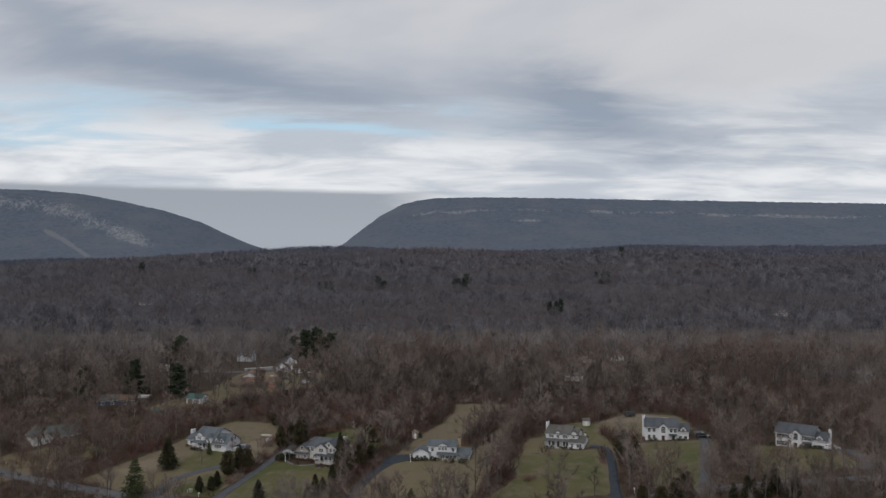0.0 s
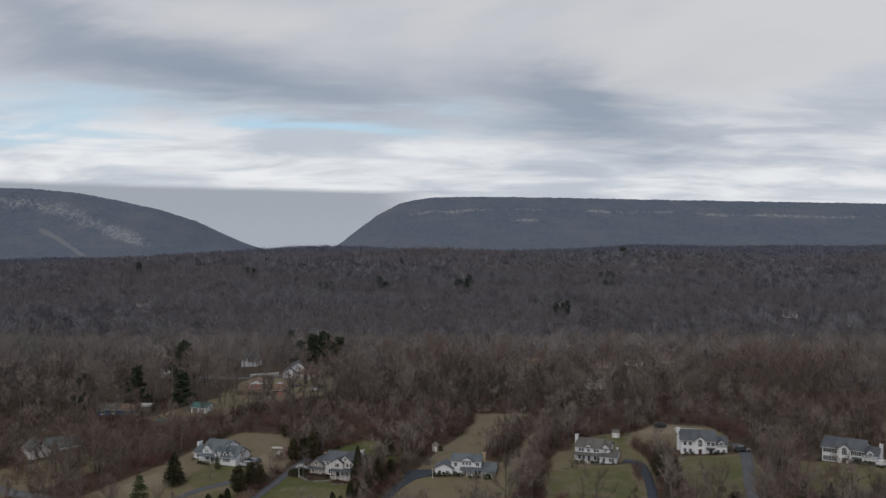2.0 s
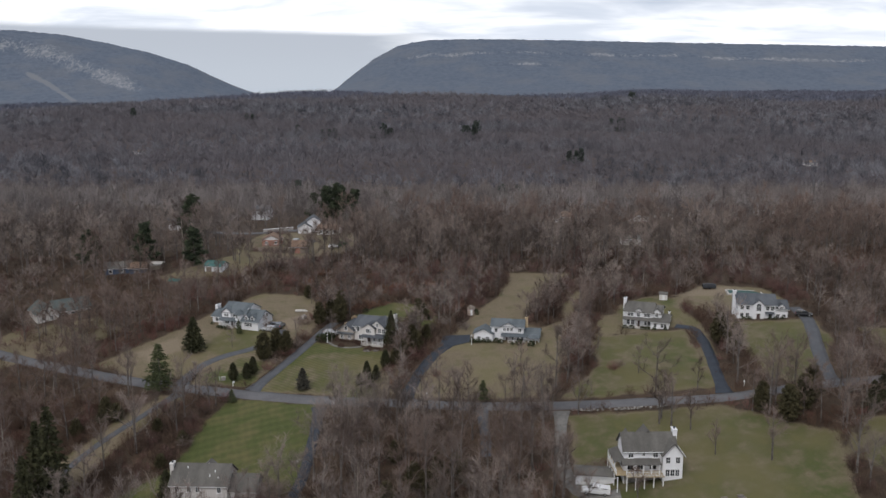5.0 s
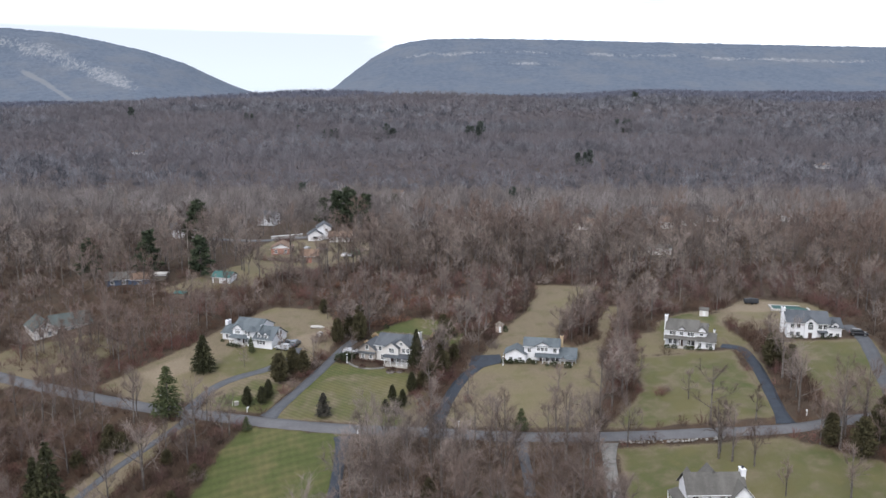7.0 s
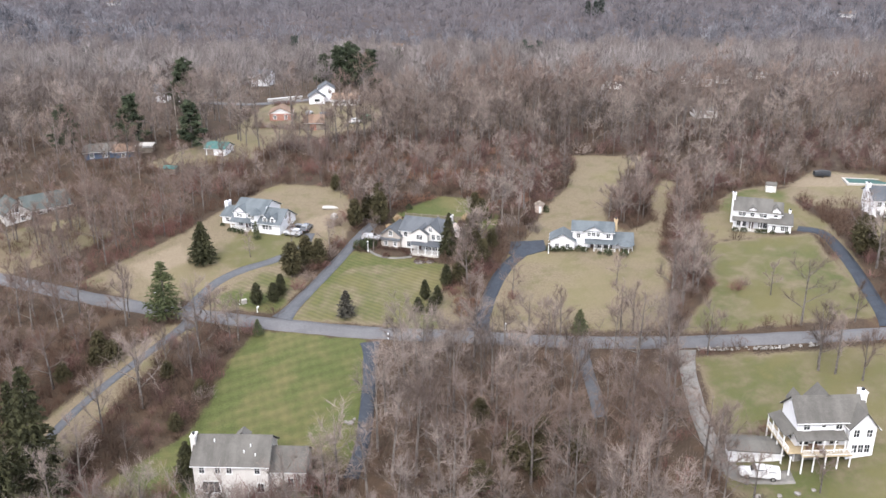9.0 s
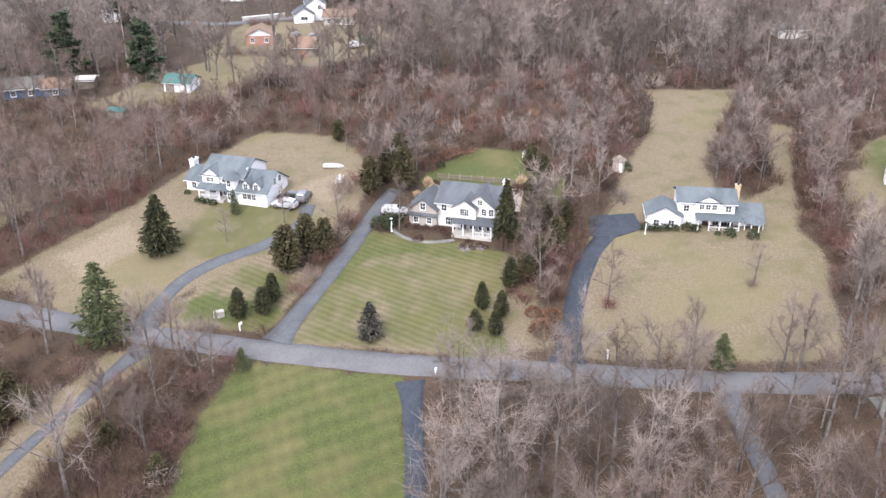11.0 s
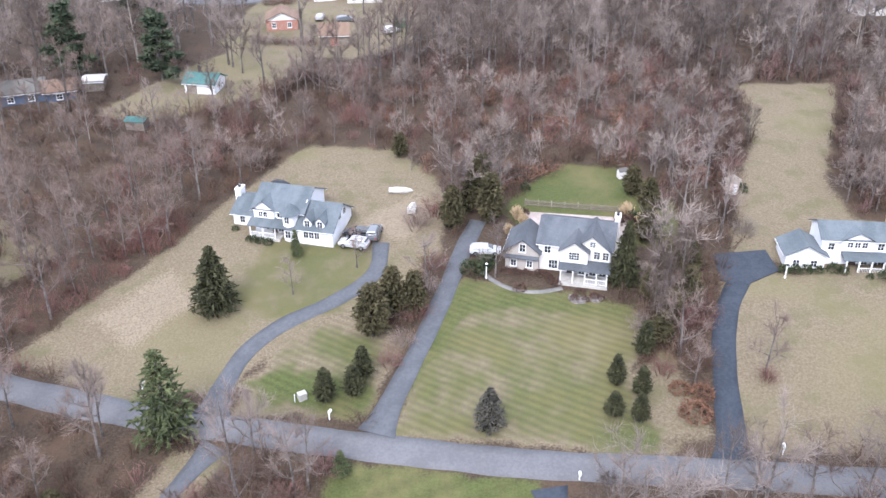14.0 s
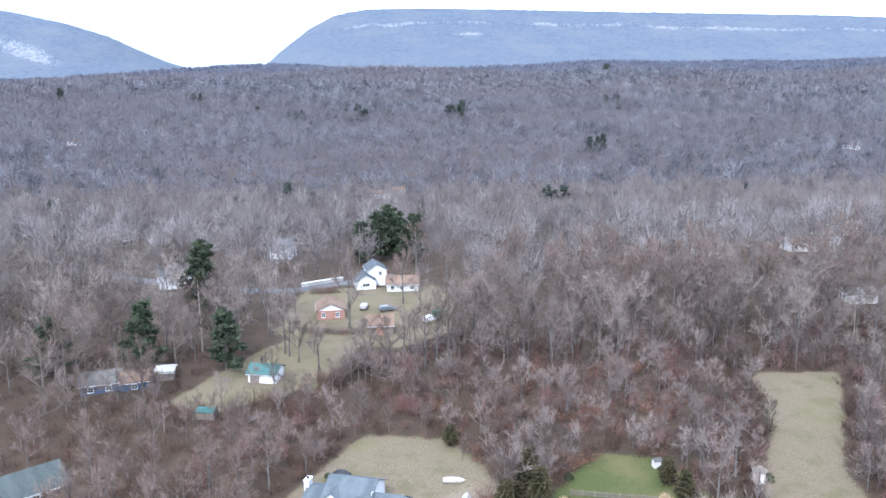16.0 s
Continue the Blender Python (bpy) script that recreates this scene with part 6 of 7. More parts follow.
BARE = []
for i in range(9):
    wood, fine = bare_tree(300 + i, 10.5 + i % 3, 3.6 + 0.35 * (i % 3), 1100, 0.036, 7, 3, 0.22)
    BARE.append([tree_mesh("trunk", wood, PALE_BARK if i == 4 else BARK), tree_mesh("crown", fine, TWIG)])
for x, y, s in ((-12.0, 240.9, 0.95), (-1.2, 238.5, 1.0), (1.3, 239.2, 0.9), (6.4, 229.3, 0.95), (12.7, 230.3, 1.0), (29.2, 222.5, 1.15), (31.4, 221.1, 1.1), (30.0, 224.5, 1.0), (34.9, 218.5, 0.8), (-19.7, 255.5, 0.75), (2.0, 257.6, 0.6), (-77.2, 278.8, 0.5), (-49.1, 278.7, 0.72), (-29.3, 269.1, 0.6), (-28.1, 273.5, 0.62),
                (-98.5, 256.9, 0.85), (-113.6, 272.7, 0.7), (-119.8, 274.6, 0.9), (-109.4, 259.5, 0.95), (-80.6, 252.4, 0.8), (-68.4, 283.4, 0.55), (23.3, 264.4, 0.55), (30.4, 248.1, 0.62), (18.4, 195.4, 0.62), (9.2, 196.1, 0.7), (36.9, 207.9, 0.7), (46.6, 203.2, 0.9), (-54.1, 311.7, 0.45), (-58.9, 308.7, 0.4), (10.8, 293.1, 0.85), (13.2, 296.7, 0.75), (9.1, 289.8, 0.6), (12.2, 290.2, 0.65), (14.7, 300.4, 0.8), (-136.0, 333.2, 0.9), (-131.6, 330.6, 1.0), (-126.5, 335.2, 0.9), (-141.0, 335.8, 1.0), (-122.1, 338.2, 0.8), (-105.4, 333.1, 0.8), (-99.1, 334.6, 0.7), (-95.2, 338.8, 0.8), (-134.4, 290.2, 1.0), (-128.4, 289.0, 0.9), (-138.9, 286.6, 1.0), (-123.5, 295.1, 0.9), (-91.2, 353.8, 0.8), (-86.4, 348.4, 0.9), (-79.9, 374.1, 1.25), (-93.6, 357.6, 0.9), (-94.7, 359.3, 0.9), (-61.4, 384.0, 0.8), (-65.6, 392.9, 0.9), (-94.4, 388.3, 1.0), (-55.8, 373.5, 1.0)):
    s = s * 1.05 if s >= 0.8 and y < 262 else s * 1.35 if y > 335 else s
    tree("bare_tree", BARE[rng.randrange(9)], x, y, rng.uniform(0, 360), s, 1.0, "leafless tree with fine grey branches standing in turf", "tree", "bare trees on the lawns")

# the edge of the woods, tree by tree
x, y = scatter(-125, 70, 190, 375, 8.2, 31)
keep = clear(x, y, 0.5, 1.2) & (inside(((46, 240), (68, 240), (68, 292), (50, 306), (32, 304)), x, y) < 0)
x, y = x[keep], y[keep]
for i in range(min(270, len(x))):
    low = 0.55 if 300 < y[i] < 342 else 0.95 if y[i] < 300 else 1.2
    tree("bare_tree", BARE[rng.randrange(9)], float(x[i]), float(y[i]), rng.uniform(0, 360), low * rng.uniform(0.65, 1.35), rng.uniform(0.9, 1.15), "leafless grey-brown tree in the woods", "tree", "bare trees in the woods")


# ---- shrubs ----
def shrub_mesh(seed, height, spread, leaves, size, mat):
    """A rounded bush of many small leaves on short stems."""
    g = Growth(seed)
    for _ in range(leaves):
        d = unit(g.rng.normal(size=3))
        d[2] = abs(d[2])
        r = g.rng.uniform(0.72, 1.05)
        at = np.array((d[0] * spread * r, d[1] * spread * r, (0.12 + 0.88 * d[2]) * height * r))
        way = unit(d + g.rng.normal(size=3) * 0.8)
        g.blade(at - way * size * 0.5, at + way * size, size * g.rng.uniform(0.5, 0.9))
    for _ in range(8):
        d = unit(g.rng.normal(size=3) * np.array((1, 1, 0.3)) + np.array((0, 0, 0.8)))
        g.blade(np.array((0, 0, -0.1)), d * np.array((spread, spread, height)) * 0.8, 0.08)
    V, F, M = form(g)
    return mesh_of("shrub", V, F, (mat,))


def plume_grass_mesh(seed, height, spread, blades, mat, width=0.07):
    g = Growth(seed)
    for _ in range(blades):
        a, s = g.rng.uniform(0, 6.28), g.rng.uniform(0.1, 1)
        tip = np.array((math.cos(a) * s * spread, math.sin(a) * s * spread, height * g.rng.uniform(0.6, 1.05) * (1 - 0.3 * s)))
        g.blade(np.array((tip[0] * 0.25, tip[1] * 0.25, -0.05)), tip, width)
        g.blade(tip * np.array((0.8, 0.8, 0.75)), tip + np.array((0, 0, 0.15)), width * 2.4)
    V, F, M = form(g)
    return mesh_of("grass_tuft", V, F, (mat,))


def set_out(name, meshes, spots, label, category, group=""):
    for i, (x, y, s) in enumerate(spots):
        ob = new(name, meshes[i % len(meshes)])
        ob.matrix_world = pose(x, y, hz(x, y) - 0.05, 0, 0, i * 77) @ Matrix.Diagonal((s, s, s, 1))
        tagged(ob, label, category, group)


def beside(x, y, turn, *spots):
    """Places given from a house's corner, in the world."""
    c, s = math.cos(radians(turn)), math.sin(radians(turn))
    return [(x + u * c - v * s, y + u * s + v * c, r) for u, v, r in spots]


GREEN_BUSH = [shrub_mesh(400 + i, 1.1, 0.75, 170, 0.2, HEDGE) for i in range(3)]
RED_BUSH = [shrub_mesh(410 + i, 1.0, 0.9, 170, 0.2, HEDGE_RED) for i in range(2)]
set_out("shrub", GREEN_BUSH, beside(-87.6, 294.8, -19.1, (0.9, 0.4, 0.8), (4.0, -1.6, 0.8), (4.9, -1.7, 1.0), (6.0, -1.8, 1.0), (7.3, -1.9, 1.0)), "clipped dark green shrub before a white house", "shrub", "foundation shrubs")
set_out("shrub", GREEN_BUSH, beside(-9.8, 274.9, -10.4, (0.4, -0.8, 1.2), (1.8, -0.9, 1.1), (3.3, -0.9, 1.2), (5.0, -0.8, 1.0), (6.9, -0.6, 1.3), (8.2, -0.9, 1.1), (13.2, -2.2, 1.4), (16.6, -2.8, 1.4), (11.4, -2.0, 0.7)), "rounded dark green shrub before a white house", "shrub", "foundation shrubs")
set_out("shrub", GREEN_BUSH, beside(33.5, 280.1, -19.9, (0.6, -2.3, 1.0), (2.4, -2.3, 1.1), (5.4, -2.3, 0.9), (6.8, -2.4, 1.0), (8.6, -2.2, 0.8), (11.6, -1.9, 0.7)), "rounded dark green shrub before a porch", "shrub", "foundation shrubs")
set_out("shrub", GREEN_BUSH, beside(65.9, 279.8, -11.9, (1.2, -0.9, 0.9), (2.8, -0.9, 0.9), (8.2, -0.9, 0.8), (9.6, -1.0, 0.8), (11.4, -0.7, 0.7)), "clipped dark green shrub before a large house", "shrub", "foundation shrubs")
set_out("shrub", GREEN_BUSH, beside(101.0, 263.1, -35.6, (-0.8, -0.5, 1.3), (7.8, -0.9, 1.1), (9.4, -1.0, 1.1), (11.2, -0.9, 1.0), (12.8, -0.8, 1.0)), "clipped dark green shrub before a large house", "shrub", "foundation shrubs")
set_out("shrub", GREEN_BUSH, ((-52.4, 280.3, 2.0), (-51.4, 279.8, 1.9), (-50.6, 280.9, 1.9), (-49.6, 281.3, 1.7), (67.3, 246.9, 1.3), (-26.6, 289.7, 1.5), (-23.5, 297.0, 1.4), (-41.2, 300.1, 1.2), (-22.0, 292.2, 1.4), (-7.8, 294.9, 1.5), (40.4, 292.2, 1.5), (-95.1, 202.5, 1.4), (-55.1, 206.5, 1.6), (-75.9, 210.3, 1.5), (-63.1, 208.1, 1.3), (-83.1, 306.2, 0.9), (-77.4, 205.0, 2.4), (-79.9, 205.6, 2.0), (-59.9, 207.6, 1.6), (-57.3, 210.9, 1.8)), "dark green evergreen shrub", "shrub", "garden shrubs")
set_out("shrub", RED_BUSH, [*beside(-47.8, 280.8, -19.1, (0.6, -0.9, 0.9), (2.0, -0.9, 0.9), (3.4, -1.0, 0.9), (5.2, -0.8, 0.9), (6.4, -0.8, 0.9), (8.0, -2.4, 0.9), (7.0, -1.6, 0.8)), (-46.2, 275.6, 1.1), (-39.2, 272.6, 0.8), (-38.2, 273.6, 0.9), (-37.8, 272.2, 0.7), (-36.5, 272.7, 0.8), (-35.7, 272.1, 0.7), (-27.6, 288.3, 1.7), (-26.4, 285.9, 1.5), (-28.4, 289.7, 1.3), (-42.8, 293.2, 1.2), (-10.4, 297.7, 1.8), (-11.9, 293.8, 1.6)], "russet leafless-looking shrub in a garden bed", "shrub", "russet shrubs")
set_out("shrub", [shrub_mesh(420, 1.9, 1.9, 420, 0.32, RUST)], ((-29.8, 250.8, 1.05), (-28.1, 253.6, 0.8), (-30.4, 254.7, 0.7)), "rust-brown shrub beside a dark driveway", "shrub", "rust-brown shrubs")
set_out("ornamental_grass", [plume_grass_mesh(430 + i, 2.3, 1.1, 170, STRAW) for i in range(2)], ((-43.9, 292.2, 1.1), (-43.2, 290.6, 0.9), (-27.4, 290.4, 1.2), (-25.8, 287.7, 1.1), (-25.1, 286.1, 1.0), (-45.9, 288.7, 0.8)), "tall straw-coloured plume grass by a pool", "grass", "plume grasses")

BUSH = []
for i in range(6):
    g = bramble(440 + i, 3.4, 2.4, 150, 0.06)
    V, F, M = form(g)
    BUSH.append(mesh_of("bush", V, F, (TWIG_RED if i % 2 else TWIG,)))
bushes = [(-59.1, 292.1, 1.2), (-56.3, 294.6, 1.2), (-62.5, 272.7, 1.1), (-23.6, 266.5, 1.1), (-17.7, 286.8, 1.2), (-21.8, 292.8, 1.3), (-20.8, 280.9, 1.2), (-72.4, 249.0, 1.0), (-76.0, 244.0, 1.1), (17.5, 262.3, 1.2), (17.9, 258.9, 1.2), (16.9, 265.7, 1.1), (18.9, 269.4, 1.2), (16.7, 255.2, 1.0), (15.9, 251.2, 0.9), (24.7, 251.2, 0.8), (26.6, 252.7, 0.7), (19.3, 273.5, 1.2), (20.6, 278.2, 1.3), (21.8, 282.9, 1.2), (23.1, 287.6, 1.3), (24.7, 292.3, 1.2), (26.2, 297.0, 1.3), (27.9, 301.7, 1.3), (30.4, 306.4, 1.3),
          (10.3, 289.1, 1.0), (12.2, 292.7, 1.2), (14.2, 295.7, 1.2), (9.9, 293.7, 1.1), (13.0, 299.1, 1.2), (15.7, 301.6, 1.2), (17.0, 306.2, 1.2), (19.9, 310.9, 1.3), (22.4, 315.6, 1.3), (-11.7, 283.5, 1.0), (-19.8, 254.8, 0.7), (1.4, 256.9, 0.5),
          (-64.6, 263.8, 0.9), (-62.8, 267.0, 0.9), (-60.6, 272.1, 1.0), (-58.8, 276.7, 1.0), (-57.4, 281.3, 1.0), (-32.0, 264.9, 1.0), (-31.5, 257.6, 0.9), (-27.8, 261.1, 1.0), (-26.2, 265.8, 1.0), (-25.1, 270.4, 1.0), (-24.1, 275.4, 1.0), (-29.0, 275.5, 1.0), (-76.6, 245.3, 1.1), (-78.6, 240.8, 1.1), (-78.5, 235.3, 1.1), (-77.6, 230.9, 1.0), (-80.2, 226.5, 1.1),
          (-67.8, 205.3, 1.5), (-65.6, 204.4, 1.6), (-63.9, 205.7, 1.5), (-61.9, 206.3, 1.3), (-59.8, 204.8, 1.6), (-57.6, 207.0, 1.6), (-56.0, 209.8, 1.4), (-54.9, 206.3, 1.6), (-53.4, 211.8, 1.2), (-69.6, 203.2, 1.4), (-52.9, 208.4, 1.4), (-56.3, 212.9, 1.0), (11.0, 206.9, 0.8), (15.7, 208.8, 0.8), (13.4, 207.8, 0.9), (-79.1, 208.6, 1.2), (-81.6, 207.6, 1.3), (-84.5, 206.7, 1.4), (-87.7, 207.8, 1.4), (-90.7, 209.9, 1.4), (-80.7, 203.9, 1.3), (-77.6, 212.5, 0.8)]
bushes += [(-90.9 + i * 1.9, 372.7 - i * 0.5, 0.75) for i in range(8)] + [(-90.6 + i * 1.6, 407.0, 0.8) for i in range(5)]
set_out("bush", BUSH, bushes, "leafless bush of fine reddish-grey stems", "bush", "bare bushes")


# ---- vehicles ----
CAR_PAINT = {}
for name, color in (("white", (0.62, 0.63, 0.65)), ("silver", (0.38, 0.39, 0.41)), ("black", (0.012, 0.013, 0.016)), ("grey", (0.10, 0.11, 0.125)), ("blue", (0.03, 0.06, 0.13))):
    m, k, surface = material(name + "_car_paint", 0.25)
    at = k.add("ShaderNodeTexCoord").outputs["Object"]
    k.tree.links.new(k.mix(k.math("MULTIPLY", k.ramp(k.noise(at, 3.0), 0.4, 0.7), 0.25), rgb(*color), rgb(*[v * 0.8 for v in color])), surface.inputs["Base Color"])
    surface.inputs["Coat Weight"].default_value = 0.6
    CAR_PAINT[name] = m
TYRE = mottled("tyre_rubber", (0.012, 0.012, 0.013), (0.03, 0.03, 0.032), 6.0, 0.3, 0.9)
RIM = mottled("alloy_rim", (0.35, 0.36, 0.37), (0.5, 0.5, 0.52), 5.0, 0.3, 0.35, 0.9)
LAMP_RED = mottled("tail_lamp", (0.25, 0.01, 0.01), (0.35, 0.02, 0.02), 5.0, 0.3, 0.3)
LAMP_CLEAR = mottled("head_lamp", (0.5, 0.52, 0.54), (0.65, 0.66, 0.68), 5.0, 0.3, 0.2)


def loft(sections):
    """A body through cross-sections along x: (x, half width low, half width high, z low, z high)."""
    bm = bmesh.new()
    rings = []
    for x, w0, w1, z0, z1 in sections:
        m = z0 + (z1 - z0) * 0.55
        r = 0.12 * (z1 - z0)
        rings.append([bm.verts.new(p) for p in ((x, -w0, z0), (x, -w0 - 0.02, m), (x, -w1, z1 - r), (x, -w1 + r, z1), (x, w1 - r, z1), (x, w1, z1 - r), (x, w0 + 0.02, m), (x, w0, z0))])
    for a, b in zip(rings, rings[1:]):
        for i in range(8):
            bm.faces.new((a[i], a[(i + 1) % 8], b[(i + 1) % 8], b[i]))
    bm.faces.new(rings[0])
    bm.faces.new(rings[-1][::-1])
    return bm


def vehicle(name, label, x, y, turn, paint_name, kind="suv"):
    """A parked car that faces +x of its own."""
    root = new(name)
    root.matrix_world = pose(x, y, hz(x, y) + 0.12, 0, 0, turn)
    tagged(root, label, "car" if kind != "pickup" else "pickup truck")
    paint_mat = CAR_PAINT[paint_name]
    if kind == "pickup":
        part("body", loft([(-2.85, 0.92, 0.90, 0.5, 1.08), (-0.9, 0.96, 0.93, 0.42, 1.12), (0.7, 0.96, 0.93, 0.42, 1.14), (2.2, 0.95, 0.88, 0.42, 1.10), (2.75, 0.88, 0.80, 0.45, 0.98)]), paint_mat, root)
        cab = part("cab", loft([(-0.75, 0.86, 0.72, 1.1, 1.78), (-0.55, 0.86, 0.72, 1.1, 1.86), (0.55, 0.86, 0.72, 1.1, 1.86), (1.25, 0.84, 0.70, 1.1, 1.2)]), paint_mat, root)
        bed = part("bed_cap", loft([(-2.8, 0.86, 0.76, 1.08, 1.66), (-2.6, 0.88, 0.78, 1.08, 1.72), (-0.85, 0.88, 0.78, 1.08, 1.74)]), paint_mat, root, "white bed cap")
        for s in (-1, 1):
            part("side_window", boxes((-2.4, -1.1, s * 0.84 - 0.04, s * 0.84 + 0.04, 1.2, 1.58)), GLASS, bed)
            part("side_window", boxes((-0.5, 0.75, s * 0.82 - 0.04, s * 0.82 + 0.04, 1.24, 1.68)), GLASS, cab)
        bm = bmesh.new()
        slab(bm, [(0.62, -0.62, 1.87), (1.26, -0.68, 1.24), (1.26, 0.68, 1.24), (0.62, 0.62, 1.87)], 0.03)
        part("windscreen", bm, GLASS, cab)
        axle, length, half = (-1.85, 1.75), 2.8, 0.9
    else:
        part("body", loft([(-2.25, 0.84, 0.80, 0.42, 0.92), (-1.9, 0.90, 0.86, 0.34, 1.0), (0.9, 0.92, 0.88, 0.32, 1.0), (1.8, 0.90, 0.80, 0.34, 0.92), (2.25, 0.80, 0.70, 0.38, 0.78)]), paint_mat, root)
        top = 1.66 if kind == "suv" else 1.42
        cab = part("cab", loft([(-2.05, 0.80, 0.66, 0.96, 1.2), (-1.75, 0.82, 0.66, 0.96, top - 0.06), (-0.6, 0.82, 0.68, 0.98, top), (0.35, 0.82, 0.66, 0.98, top - 0.04), (1.15, 0.78, 0.62, 0.96, 1.04)]), paint_mat, root)
        for s in (-1, 1):
            part("side_window", boxes((-1.55, 0.35, s * 0.775 - 0.045, s * 0.775 + 0.045, 1.06, top - 0.2)), GLASS, cab)
        bm = bmesh.new()
        slab(bm, [(0.42, -0.60, top - 0.04), (1.12, -0.66, 1.08), (1.12, 0.66, 1.08), (0.42, 0.60, top - 0.04)], 0.03)
        part("windscreen", bm, GLASS, cab)
        part("rear_window", boxes((-2.0, -1.84, -0.58, 0.58, 1.12, top - 0.22)), GLASS, cab)
        axle, length, half = (-1.4, 1.4), 2.2, 0.86
    for ax in axle:
        for s in (-1, 1):
            bm = bmesh.new()
            bmesh.ops.create_cone(bm, cap_ends=True, segments=18, radius1=0.36, radius2=0.36, depth=0.24, matrix=Matrix.Translation((ax, s * half, 0.34)) @ Matrix.Rotation(radians(90), 4, "X"))
            wheel = part("wheel", bm, TYRE, root)
            bm = bmesh.new()
            bmesh.ops.create_cone(bm, cap_ends=True, segments=14, radius1=0.22, radius2=0.2, depth=0.27, matrix=Matrix.Translation((ax, s * half, 0.34)) @ Matrix.Rotation(radians(90), 4, "X"))
            part("rim", bm, RIM, wheel)
    for s in (-1, 1):
        part("headlight", boxes((length - 0.12, length + 0.06, s * 0.6 - 0.14, s * 0.6 + 0.14, 0.64, 0.78)), LAMP_CLEAR, root)
        part("tail_light", boxes((-length - 0.1, -length + 0.1, s * 0.7 - 0.1, s * 0.7 + 0.1, 0.68, 0.9)), LAMP_RED, root)
    return root


vehicle("car", "silver station wagon parked beside a garage", -68.7, 288.3, 159.2, "silver")
vehicle("car", "black car parked between two others", -68.0, 290.6, 156.8, "black")
vehicle("car", "dark grey car parked at a garage", -65.7, 290.6, 77.0, "grey")
vehicle("car", "silver car parked behind a hedge", -49.8, 284.2, -8.1, "silver", "sedan")
vehicle("car", "black car parked on a pale driveway", 83.4, 277.7, -19.7, "black")
vehicle("car", "white car parked beside a large house", 113.5, 252.8, 14.8, "white")
vehicle("car", "white van parked in a farmyard", -59.4, 376.3, 33.0, "white")
vehicle("car", "dark car parked beside a low house", -70.1, 386.8, 13.3, "grey", "sedan")
vehicle("car", "silver car parked in a farmyard", -76.2, 389.7, 81.7, "silver", "sedan")
vehicle("pickup_truck", "white pickup truck with a bed cap before a garage", 11.2, 199.9, 166.5, "white", "pickup")


# ---- garden things ----
def standing(name, label, category, x, y, turn=0.0, lift=0.0):
    root = new(name)
    root.matrix_world = pose(x, y, hz(x, y) + lift, 0, 0, turn)
    return tagged(root, label, category)


for x, y, turn in ((-72.0, 256.2, 60), (-22.2, 244.1, 80), (-44.8, 244.1, -100), (-95.0, 263.7, 70), (52.2, 235.6, 80)):
    box_root = standing("mailbox", "white mailbox on a white post at the roadside", "mailbox", x, y, turn)
    part("post", boxes((-0.07, 0.07, -0.07, 0.07, -0.3, 1.25), (-0.06, 0.45, -0.05, 0.05, 0.85, 0.93)), TRIM, box_root)
    bm = bmesh.new()
    bmesh.ops.create_cone(bm, cap_ends=True, segments=12, radius1=0.15, radius2=0.15, depth=0.5, matrix=Matrix.Translation((0.2, 0, 1.15)) @ Matrix.Rotation(radians(90), 4, "Y"))
    box(bm, -0.05, 0.45, -0.15, 0.15, 0.95, 1.15)
    part("box", bm, TRIM, box_root)
u = standing("utility_box", "pale green utility box on a lawn", "utility box", -75.3, 259.8, 23.9)
part("cabinet", boxes((-0.5, 0.5, -0.4, 0.4, -0.1, 0.8), (-0.54, 0.54, -0.44, 0.44, 0.8, 0.88)), CONCRETE, u)
part("marker", boxes((-1.0, -0.92, -0.04, 0.04, -0.2, 1.0)), TRIM, u)
for x, y in ((-10.0, 272.8), (-50.4, 278.7)):
    lamp = standing("lamp_post", "white garden lamp post beside a driveway", "lamp post", x, y)
    part("post", boxes((-0.07, 0.07, -0.07, 0.07, -0.3, 1.9), (-0.13, 0.13, -0.13, 0.13, -0.3, 0.25)), TRIM, lamp)
    head = part("lantern", boxes((-0.14, 0.14, -0.14, 0.14, 1.95, 2.3)), GLASS, lamp)
    bm = bmesh.new()
    bmesh.ops.create_cone(bm, cap_ends=True, segments=4, radius1=0.26, radius2=0.03, depth=0.22, matrix=Matrix.Translation((0, 0, 2.41)))
    part("cap", bm, TRIM, head)
b = standing("boat", "small white boat lying upturned on dry turf", "boat", -61.1, 302.4, -6.8)
part("hull", loft([(-1.9, 0.66, 0.42, 0.0, 0.52), (-0.6, 0.80, 0.5, 0.0, 0.62), (0.8, 0.66, 0.36, 0.0, 0.6), (1.6, 0.3, 0.14, 0.0, 0.48), (2.05, 0.05, 0.04, 0.05, 0.2)]), CONCRETE, b)
part("gunwale", boxes((-1.92, 1.2, -0.84, -0.78, 0.0, 0.1), (-1.92, 1.2, 0.78, 0.84, 0.0, 0.1)), WEATHERED, b)
t = standing("covered_trailer", "small trailer under a white tarpaulin", "trailer", -59.6, 296.5, 77.0)
part("cover", loft([(-1.3, 0.6, 0.3, 0.1, 0.9), (-0.5, 0.7, 0.35, 0.05, 1.4), (0.5, 0.7, 0.3, 0.05, 1.3), (1.2, 0.5, 0.2, 0.1, 0.7)]), CONCRETE, t)
part("drawbar", boxes((1.4, 2.4, -0.05, 0.05, 0.3, 0.4)), RIM, t)
t = standing("tarpaulin_heap", "dark covered heap behind a house", "heap", -80.7, 306.6, -12.9)
